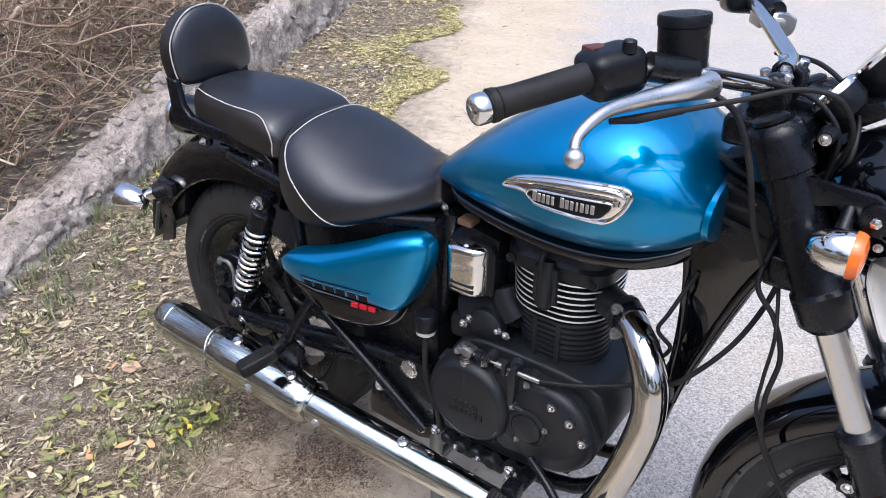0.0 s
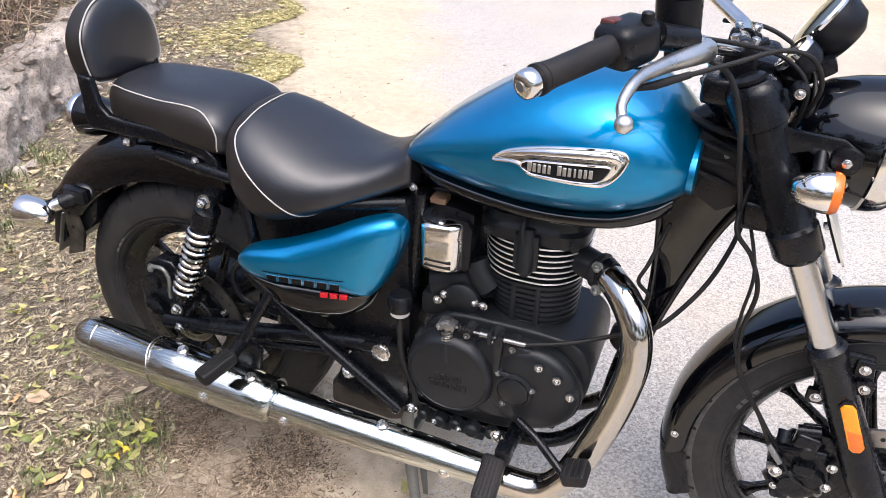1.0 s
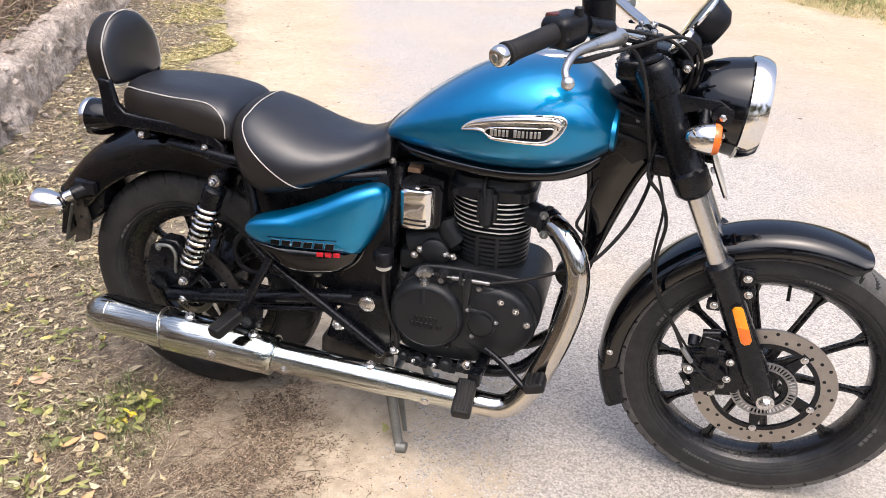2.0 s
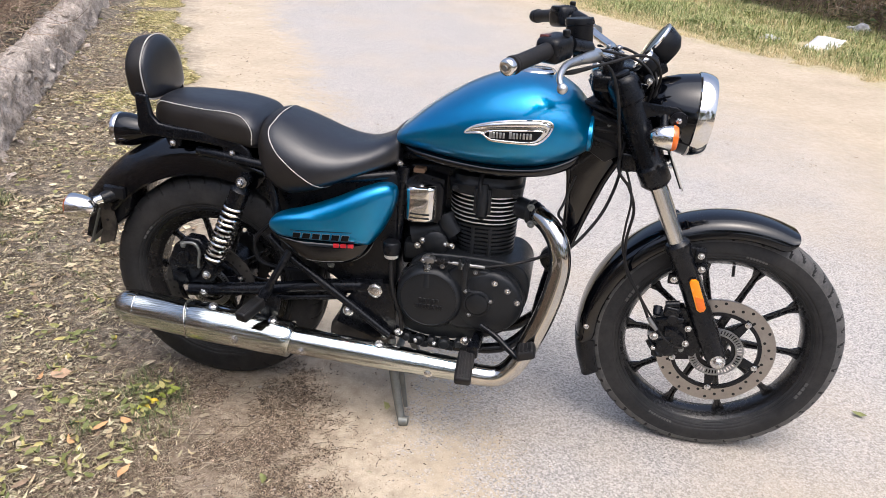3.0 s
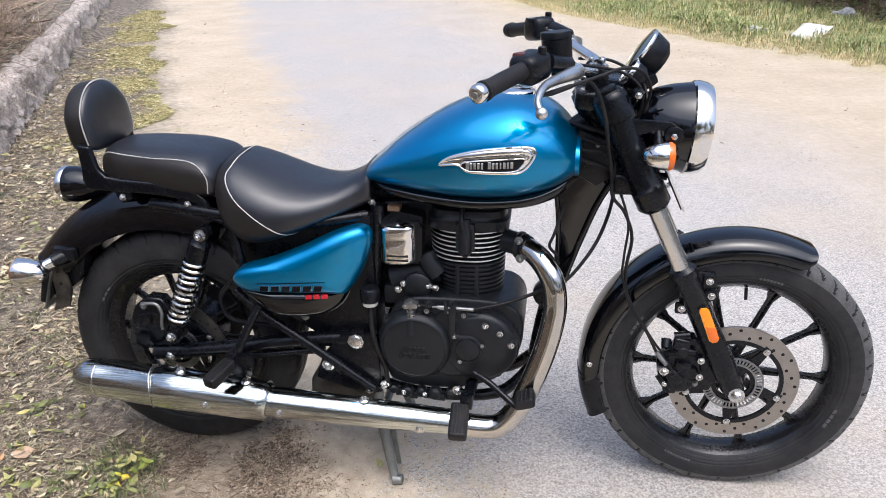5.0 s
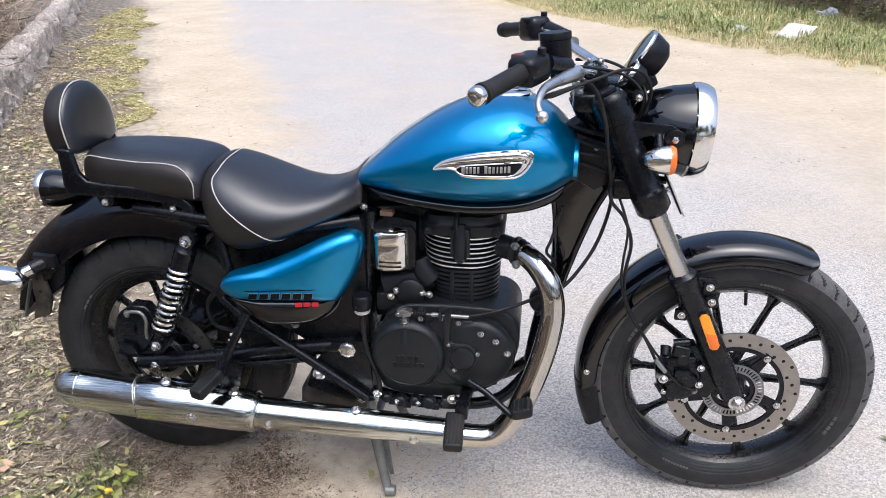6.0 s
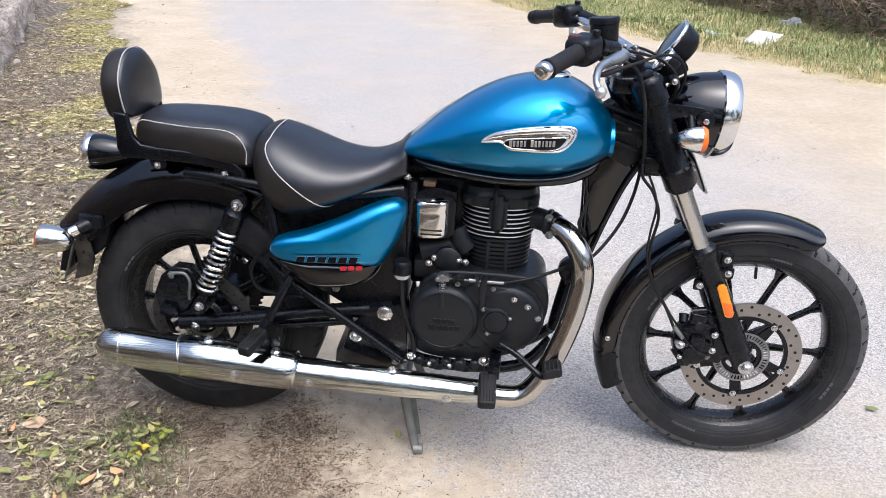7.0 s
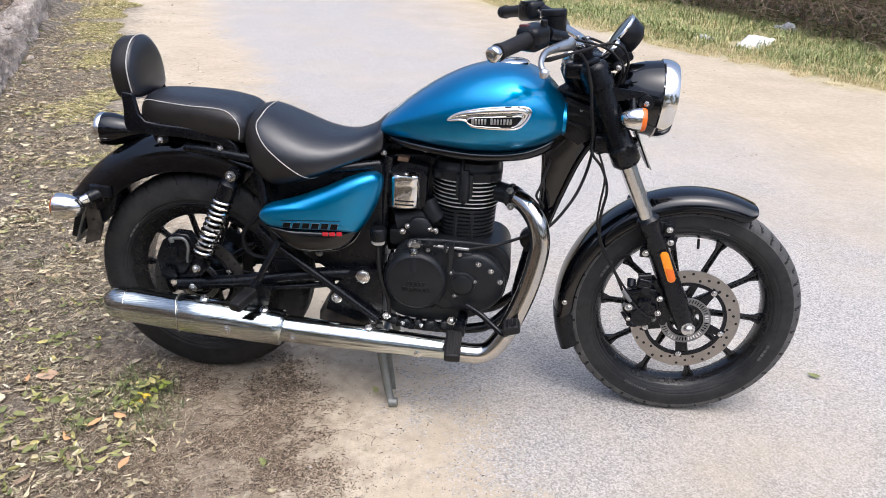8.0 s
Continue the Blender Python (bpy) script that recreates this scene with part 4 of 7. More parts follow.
cable("clutch_cable", [V(1.098, 0, 0.79), V(1.085, -0.02, 0.72), V(1.055, -0.05, 0.65), V(1.0, -0.08, 0.58), V(0.955, -0.075, 0.552), V(0.905, -0.09, 0.533), V(0.848, -0.110, 0.519), V(0.784, -0.130, 0.511)], 0.0042)


# ---- tank, seats, side covers ----
class Shell:
    """A body swept along x: half-width, top, bottom and belt height by x, with rounded sections."""

    def __init__(self, xs, w, zt, zb, zm, pu=2.2, pl=2.2, under=90.0):
        self.xs, self.w, self.zt, self.zb, self.zm, self.pu, self.pl, self.under = xs, w, zt, zb, zm, pu, pl, radians(under)

    def at(self, x):
        s = [float(np.interp(x, self.fx, c)) for c in self.fc]
        return s

    def fine(self, n):
        k = len(self.xs)
        cols = [smooth([V(i, c[i], 0) for i in range(k)], n) for c in (self.xs, self.w, self.zt, self.zb, self.zm)]
        self.fx = [p.y for p in cols[0]]
        self.fc = [[p.y for p in c] for c in cols[1:]]
        return self

    def ring(self, x, seg=40):
        w, zt, zb, zm = self.at(x)
        out = []
        for j in range(seg + 1):  # right side, belly to crown to the left side
            a = -self.under + (math.pi + 2 * self.under) * j / seg
            c, s = math.cos(a), math.sin(a)
            p = self.pu if s >= 0 else self.pl
            y = -w * math.copysign(abs(c) ** (2 / p), c)
            if s >= 0:
                z = zm + (zt - zm) * abs(s) ** (2 / p)
            else:
                z = zm - (zm - zb) * (abs(s) / math.sin(self.under)) ** (2 / p)
            out.append(V(x, y, z))
        return out

    def side(self, x, z):
        """Half-width at (x, z)."""
        w, zt, zb, zm = self.at(x)
        if z >= zm:
            return w * max(0.0, 1 - min(1, (z - zm) / (zt - zm)) ** self.pu) ** (1 / self.pu)
        k = min(1, (zm - z) / (zm - zb)) * math.sin(self.under) ** (2 / self.pl)
        return w * max(0.0, 1 - k ** self.pl) ** (1 / self.pl)

    def geo(self, seg=40):
        return Geo().loft([self.ring(x, seg) for x in self.fx])


tank_shell = Shell([0.524, 0.530, 0.553, 0.608, 0.688, 0.768, 0.848, 0.908, 0.958, 0.993, 1.008],
                   [0.055, 0.069, 0.088, 0.116, 0.144, 0.162, 0.170, 0.165, 0.147, 0.119, 0.101],
                   [0.825, 0.831, 0.851, 0.897, 0.949, 0.984, 0.999, 0.992, 0.967, 0.934, 0.913],
                   [0.797, 0.793, 0.790, 0.783, 0.775, 0.772, 0.777, 0.789, 0.805, 0.822, 0.833],
                   [0.805, 0.808, 0.819, 0.838, 0.857, 0.870, 0.875, 0.874, 0.870, 0.868, 0.868], 2.3, 2.3, 58).fine(6)
tank = part("fuel_tank", tank_shell.geo(48), BLUE, bike, "teardrop fuel tank in metallic blue", sharp=50)
fl = tank_shell.ring(1.006, 48)
mid = sum(fl, V(0, 0, 0)) / len(fl)
grow = lambda ring, k, x: [V(x, mid.y + (p.y - mid.y) * k, mid.z + (p.z - mid.z) * k) for p in ring]
part("tank_flange", Geo().loft([grow(fl, 1.0, 0.996), grow(fl, 1.10, 1.000), grow(fl, 1.10, 1.009), grow(fl, 1.03, 1.012), grow(fl, 0.93, 1.013)]), BLUE, tank)
base_shell = Shell([0.535, 0.56, 0.60, 0.70, 0.80, 0.90, 0.96, 0.985], [0.05, 0.075, 0.098, 0.118, 0.128, 0.126, 0.108, 0.09],
                   [0.80, 0.800, 0.796, 0.79, 0.788, 0.80, 0.82, 0.83], [0.776, 0.770, 0.764, 0.752, 0.748, 0.756, 0.774, 0.79],
                   [0.790, 0.786, 0.782, 0.772, 0.770, 0.780, 0.798, 0.812], 3, 3, 80).fine(4)
part("tank_base", base_shell.geo(32), GLOSS, tank, "black painted underside")
part("fuel_cap", Geo().lathe([(0.044, -0.008), (0.044, 0.000), (0.040, 0.004), (0.030, 0.006), (0.012, 0.007), (0.001, 0.007)], axis((0.862, 0.008, 0.998), (-0.02, 0, 1)), 40), CHROME, tank, "chrome filler cap")
cap_key = Geo().box((0.03, 0.012, 0.004), Matrix.Translation((0.862, 0.008, 1.005)), 0.0015)
part("cap_flap", cap_key, STEEL, tank)


def on_shell(shell, poly, lift, s=-1):
    return [V(x, s * (shell.side(x, z) + lift), z) for x, z in poly]


def decal(shell, poly, lift, depth, s=-1):
    """A plate that follows the shell's side, with the (x, z) outline poly, lift proud of it."""
    k = len(poly)
    cx, cz = sum(p[0] for p in poly) / k, sum(p[1] for p in poly) / k
    sc = lambda f: [(cx + (x - cx) * f, cz + (z - cz) * f) for x, z in poly]
    rings = [on_shell(shell, poly, lift - depth, s), on_shell(shell, poly, lift - 0.001, s), on_shell(shell, sc(0.97), lift, s)]
    rings += [on_shell(shell, sc(f), lift, s) for f in (0.75, 0.5, 0.25, 0.02)]
    return Geo().loft(rings)


BADGE = [(0.712, 0.867), (0.730, 0.883), (0.761, 0.895), (0.808, 0.906), (0.865, 0.913), (0.903, 0.914), (0.916, 0.907), (0.914, 0.894), (0.905, 0.878), (0.890, 0.864), (0.868, 0.859), (0.784, 0.857), (0.768, 0.862), (0.757, 0.870), (0.740, 0.871)]
PLATE = [(0.761, 0.869), (0.770, 0.880), (0.820, 0.887), (0.871, 0.892), (0.895, 0.892), (0.889, 0.877), (0.868, 0.864), (0.790, 0.861), (0.775, 0.862)]
LETTERS = (1.25, 1.0, 0.95, 1.0, 0.85, 0.0, 1.15, 1.0, 0.9, 0.6, 1.0, 0.85, 1.05)
for s in (-1, 1):
    sm = [(p.x, p.y) for p in smooth([V(x, z, 0) for x, z in BADGE], 3, True)]
    bd = part("badge", decal(tank_shell, sm, 0.0020, 0.010, s), CHROME, tank, "chrome wing badge with black name plate")
    part("badge_rim", Geo().tube(on_shell(tank_shell, sm, 0.0030, s), 0.0030, 8, closed=True), CHROME, bd)
    ridge = [(0.716, 0.869), (0.735, 0.881), (0.765, 0.890), (0.81, 0.8985), (0.86, 0.9045), (0.893, 0.9055), (0.905, 0.899), (0.903, 0.888)]
    part("badge_ridge", Geo().tube(on_shell(tank_shell, ridge, 0.0012, s), [0.001, 0.0040, 0.0062, 0.0074, 0.0082, 0.0080, 0.006, 0.003], 12, n=5), CHROME, bd)
    sm = [(p.x, p.y) for p in smooth([V(x, z, 0) for x, z in PLATE], 3, True)]
    part("name_plate", decal(tank_shell, sm, 0.0080, 0.006, s), PLASTIC, bd)
    part("plate_rim", Geo().tube(on_shell(tank_shell, sm, 0.0078, s), 0.0016, 6, closed=True), CHROME, bd)
    for i, k in enumerate(LETTERS):  # plain silver bars where the maker's name stands
        if not k:
            continue
        x = 0.7755 + 0.0078 * i
        z0, z1 = 0.8648 + 0.075 * (x - 0.775), 0.8785 + 0.075 * (x - 0.775) + (0.002 if k > 1.1 else 0)
        y = s * (tank_shell.side(x, 0.871) + 0.0085)
        part("name_bar", Geo().box((0.0056 * k, 0.0018, z1 - z0), Matrix.Translation((x, y, (z0 + z1) / 2)), 0.0006, 1), ALU, bd, "raised silver bar")

seat_shell = Shell([0.160, 0.168, 0.185, 0.21, 0.25, 0.30, 0.35, 0.40, 0.45, 0.50, 0.528, 0.536],
                   [0.065, 0.100, 0.128, 0.149, 0.163, 0.166, 0.157, 0.138, 0.111, 0.087, 0.078, 0.072],
                   [0.790, 0.816, 0.834, 0.840, 0.829, 0.809, 0.790, 0.781, 0.785, 0.806, 0.832, 0.838],
                   [0.750, 0.720, 0.686, 0.656, 0.637, 0.646, 0.664, 0.684, 0.702, 0.720, 0.734, 0.738],
                   [0.770, 0.758, 0.742, 0.724, 0.708, 0.704, 0.708, 0.716, 0.730, 0.750, 0.768, 0.774], 2.5, 2.6, 72).fine(6)
SEAM = smooth([V(0.224, 0.843, 0), V(0.210, 0.828, 0), V(0.207, 0.805, 0), V(0.232, 0.770, 0), V(0.268, 0.740, 0), V(0.312, 0.708, 0), V(0.366, 0.672, 0)], 6)
seam_x = lambda z: float(np.interp(z, [p.y for p in SEAM][::-1], [p.x for p in SEAM][::-1]))


seat = new("rider_seat")
seat.parent = bike
tagged(seat, "scooped black leatherette rider seat with pale piping")
dense = Shell(seat_shell.xs, seat_shell.w, seat_shell.zt, seat_shell.zb, seat_shell.zm, 2.5, 2.6, 72).fine(10)
sides, pad = split(dense.geo(96), lambda c: c.x < seam_x(c.z) and c.z < 0.843)
part("seat_pad", welded(pad), LEATHER, seat, sharp=60)
part("seat_side", welded(sides), SKIRT, seat, "charcoal side panel", sharp=60)
for s in (-1, 1):
    pts = [V(p.x, s * (seat_shell.side(p.x, p.y) + 0.0006), p.y) for p in SEAM]
    w, zt, zb, zm = seat_shell.at(0.212)
    crown = lambda y: V(0.214 - 0.004 * (y / 0.10) ** 2, s * y, zm + (zt - zm) * (1 - (y / w) ** 2.5) ** 0.4 + 0.0004)
    pts = [crown(y) for y in (0.0, 0.03, 0.055, 0.075, 0.088)] + pts[9:]
    part("piping", Geo().tube(pts, 0.0014, 8, n=2), PIPING, seat)
part("seat_bolt", Geo().bolt(0.537, -0.060, 0.742, 0.006, 0.006), STEEL, seat)

pill_shell = Shell([-0.132, -0.127, -0.110, -0.060, 0.02, 0.08, 0.13, 0.155, 0.172, 0.178],
                   [0.052, 0.070, 0.086, 0.103, 0.114, 0.120, 0.122, 0.119, 0.107, 0.09],
                   [0.805, 0.838, 0.858, 0.863, 0.862, 0.858, 0.848, 0.837, 0.818, 0.800],
                   [0.780, 0.772, 0.765, 0.758, 0.753, 0.749, 0.745, 0.744, 0.748, 0.756],
                   [0.792, 0.796, 0.798, 0.800, 0.800, 0.798, 0.794, 0.790, 0.785, 0.782], 3.2, 3.4, 76).fine(6)
pillion = new("pillion_seat")
pillion.parent = bike
tagged(pillion, "black leatherette pillion seat with pale piping")
EDGE = smooth([V(-0.120, 0.836, 0), V(-0.104, 0.846, 0), V(-0.058, 0.846, 0), V(0.02, 0.843, 0), V(0.085, 0.842, 0), V(0.125, 0.835, 0), V(0.150, 0.818, 0), V(0.160, 0.795, 0), V(0.157, 0.765, 0)], 5)


def above(c):
    if c.x > 0.150:
        return c.x > float(np.interp(c.z, [0.765, 0.795, 0.818, 0.835], [0.157, 0.160, 0.150, 0.125]))
    return c.z > float(np.interp(c.x, [p.x for p in EDGE[:33]], [p.y for p in EDGE[:33]]))


top, low = split(Shell(pill_shell.xs, pill_shell.w, pill_shell.zt, pill_shell.zb, pill_shell.zm, 3.2, 3.4, 76).fine(12).geo(96), above)
part("seat_pad", welded(top), LEATHER, pillion, sharp=60)
part("seat_side", welded(low), SKIRT, pillion, "charcoal side panel", sharp=60)
for s in (-1, 1):
    part("piping", Geo().tube([V(p.x, s * (pill_shell.side(p.x, p.y) + 0.0006), p.y) for p in EDGE], 0.0014, 8), PIPING, pillion)

back = new("backrest")
back.parent = bike
tagged(back, "padded black backrest with pale piping on a steel bracket")
OUT = [(p.x, p.y) for p in smooth([V(x, z, 0) for x, z in [(-0.055, 0.848), (-0.092, 0.858), (-0.102, 0.892), (-0.098, 0.940), (-0.070, 0.978), (-0.036, 0.999), (0.0, 1.004), (0.036, 0.999), (0.070, 0.978), (0.098, 0.940), (0.102, 0.892), (0.092, 0.858), (0.055, 0.848), (0.0, 0.846)]], 4, True)]
BM = Matrix.Translation((-0.136, 0, 0.868)) @ Matrix.Rotation(radians(-7), 4, 'Y') @ Matrix.Rotation(radians(90), 4, 'Z') @ Matrix.Translation((0, 0, -0.87))
pg = Geo().pillow(OUT, 0.0, 0.020, 8, 2.6)
part("pad_front", Geo().add(pg.v, pg.f, BM), LEATHER, back, sharp=60)
cz = 0.920
edge = lambda k, y: [V(x * k, y, cz + (z - cz) * k) for x, z in OUT]
pg = Geo().loft([edge(0.99, 0.0), edge(1.00, 0.006), edge(1.012, 0.020), edge(1.0, 0.036), edge(0.93, 0.045), edge(0.6, 0.050), edge(0.02, 0.051)])
part("pad_back", Geo().add(pg.v, pg.f, BM), SKIRT, back, sharp=60)
part("piping", Geo().tube([BM @ V(x * 1.020, -0.0035, 0.92 + (z - 0.92) * 1.020) for x, z in OUT], 0.0017, 8, closed=True), PIPING, back)
for s in (-1, 1):
    y = s * (0.098 if s < 0 else 0.070)
    part("bracket", Geo().prism([(-0.158, 0.872), (-0.126, 0.868), (-0.116, 0.815), (-0.098, 0.796), (-0.060, 0.791), (0.020, 0.787), (0.090, 0.778), (0.128, 0.766), (0.148, 0.748), (0.156, 0.722), (0.140, 0.712), (0.122, 0.736), (0.090, 0.748), (0.0, 0.757), (-0.11, 0.760), (-0.150, 0.760), (-0.158, 0.785), (-0.156, 0.82)], y * 1.08 - 0.009, y * 1.08 + 0.009, 0.007, 3), SATIN, back, "flat black steel side bracket")
    part("bracket_tab", Geo().prism([(-0.084, 0.760), (-0.040, 0.762), (-0.042, 0.742), (-0.060, 0.732), (-0.078, 0.742)], y * 1.08 - 0.004, y * 1.08 + 0.004, 0.003), SATIN, back)
    part("bracket_tab", Geo().prism([(0.070, 0.755), (0.128, 0.745), (0.122, 0.722), (0.100, 0.716), (0.080, 0.726)], y * 1.08 - 0.004, y * 1.08 + 0.006, 0.003), SATIN, back)
    many("bracket_bolt", [Geo().bolt(-0.062, y * 1.08 + s * 0.006, 0.747, 0.006, 0.008, s), Geo().bolt(0.104, y * 1.08 + s * 0.010, 0.738, 0.006, 0.008, s)], STEEL, back)

# side covers
COVER = [(p.x, p.y) for p in smooth([V(x, z, 0) for x, z in [(0.222, 0.576), (0.230, 0.597), (0.258, 0.611), (0.315, 0.626), (0.390, 0.655), (0.455, 0.685), (0.505, 0.700), (0.534, 0.695), (0.543, 0.668), (0.532, 0.620), (0.510, 0.572), (0.487, 0.540), (0.470, 0.532), (0.403, 0.537), (0.278, 0.545), (0.238, 0.556)]], 4, True)]
LOWER = [(p.x, p.y) for p in smooth([V(x, z, 0) for x, z in [(0.236, 0.552), (0.30, 0.546), (0.403, 0.540), (0.478, 0.534), (0.488, 0.540), (0.470, 0.508), (0.440, 0.484), (0.400, 0.474), (0.340, 0.474), (0.300, 0.486), (0.262, 0.520)]], 4, True)]
def swung(geo):
    """The covers stand farther out at their rear end."""
    geo.v = [(x, y + 0.20 * (x - 0.38), z) for x, y, z in geo.v]
    return geo


def cover_y(x, z):
    """Depth of the blue cover's outer skin at (x, z)."""
    k = len(COVER)
    cx, cz = sum(p[0] for p in COVER) / k, sum(p[1] for p in COVER) / k
    dx, dz, best = x - cx, z - cz, 0.0
    for (ax, az), (bx, bz) in zip(COVER, COVER[1:] + COVER[:1]):
        ex, ez = bx - ax, bz - az
        det = dx * -ez + ex * dz
        if abs(det) < 1e-9:
            continue
        t = ((ax - cx) * -ez + ex * (az - cz)) / det
        u = (dx * (az - cz) - dz * (ax - cx)) / det
        if t > 0 and 0 <= u <= 1:
            best = max(best, 1 / t)
    return -0.140 - 0.040 * max(0.0, 1 - min(1, best) ** 2.5) ** 0.4


def print_bar(name, x0, x1, z0, z1, slant, material, cover):
    """A thin slanted bar lying on the cover's curved skin."""
    xs, g = [x0 + (x1 - x0) * i / 3 for i in range(4)], Geo()
    ring = [(x + slant, z1) for x in xs] + [(x, z0) for x in xs[::-1]]
    skin = lambda lift: [V(x, min(cover_y(x, z), -0.150) - lift, z) for x, z in ring]
    rings = [skin(-0.002), skin(0.0012), skin(0.0014)]
    fs = [(i, i + 1, 6 - i, 7 - i) for i in range(3)]
    g.loft(rings[:2], True, False).add(rings[2], fs)
    return part(name, swung(g), material, cover)


for s in (-1, 1):
    cover = part("side_cover", swung(Geo().pillow(COVER, -0.140, 0.040, 9, 2.5, back=-0.120)), BLUE, bike, "metallic blue side cover with black lower edge", sharp=60)
    part("lower_cover", swung(Geo().pillow(LOWER, -0.134, 0.028, 7, 3.0, back=-0.115)), GLOSS, cover)
    part("cover_trim", swung(Geo().tube([V(x, -0.131, z) for x, z in [(0.488, 0.545), (0.470, 0.506), (0.440, 0.482), (0.400, 0.471), (0.340, 0.470), (0.298, 0.483)]], 0.0022, 8, n=6)), ZINC, cover)
    if s < 0:
        for i in range(6):  # plain dark bars where the model name stands
            x = 0.288 + 0.0245 * i
            print_bar("pale_edge", x - 0.001, x + 0.0195, 0.5512 - 0.03 * (x - 0.29), 0.5710 - 0.02 * (x - 0.29), 0.006, PALEPRINT, cover)
            o = print_bar("print_bar", x, x + 0.0185, 0.5525 - 0.03 * (x - 0.29), 0.5700 - 0.02 * (x - 0.29), 0.006, BLACKPRINT, cover)
            o.data.transform(Matrix.Translation((0, -0.0008, 0)))
        print_bar("print_line", 0.285, 0.44, 0.5760, 0.5775, 0.002, BLACKPRINT, cover)
        for i in range(3):
            x = 0.398 + 0.0185 * i
            part("number_bar", Geo().box((0.0150, 0.006, 0.0100), Matrix.Translation((x, -0.166 + 0.2 * (x - 0.38), 0.5345)) @ Matrix.Rotation(0.197, 4, 'Z'), 0.0005, 1), REDPRINT, cover)
    else:
        for o in [cover, *cover.children]:
            o.data.transform(Matrix.Diagonal((1, -1, 1, 1)))
            o.data.flip_normals()

# ---- frame ----
frame_thing = new("frame")
frame_thing.parent = bike
tagged(frame_thing, "black tubular steel frame")
F = lambda name, pts, r, n=5, m_=SATIN: part(name, Geo().tube(pts, r, 14, n=n), m_, frame_thing)
F("head_tube", [V(1.012, 0, 1.0), V(1.115, 0, 0.79)], 0.030, 0)
F("top_tube", [V(1.03, 0, 0.94), V(0.90, 0, 0.86), V(0.70, 0, 0.79), V(0.50, 0, 0.735)], 0.024)
F("down_tube", [V(1.085, 0, 0.85), V(1.03, 0, 0.70), V(0.965, 0, 0.50), V(0.935, 0, 0.33)], 0.022)
part("gusset", Geo().prism([(1.07, 0.885), (1.10, 0.82), (1.055, 0.74), (1.005, 0.58), (0.985, 0.56), (0.975, 0.62), (0.97, 0.74), (0.955, 0.80)], -0.030, 0.030, 0.006), GLOSS, frame_thing)
many("gusset_flange", [Geo().tube([V(1.095, y, 0.82), V(1.052, y, 0.735), V(1.002, y, 0.585), V(0.982, y, 0.50)], 0.0075, 10, n=4) for y in (-0.030, 0.030)] + [Geo().tube([V(0.958, y, 0.80), V(0.970, y, 0.73), V(0.974, y, 0.62), V(0.968, y, 0.52)], 0.006, 10, n=4) for y in (-0.030, 0.030)], GLOSS, frame_thing)
part("gusset_plate", Geo().prism([(1.005, 0.93), (1.075, 0.90), (1.095, 0.83), (1.05, 0.80), (1.0, 0.83)], -0.060, -0.036, 0.006), PLASTIC, frame_thing)
part("plate_bolt", Geo().bolt(1.048, -0.06, 0.895, 0.0032, 0.004), ZINC, frame_thing)
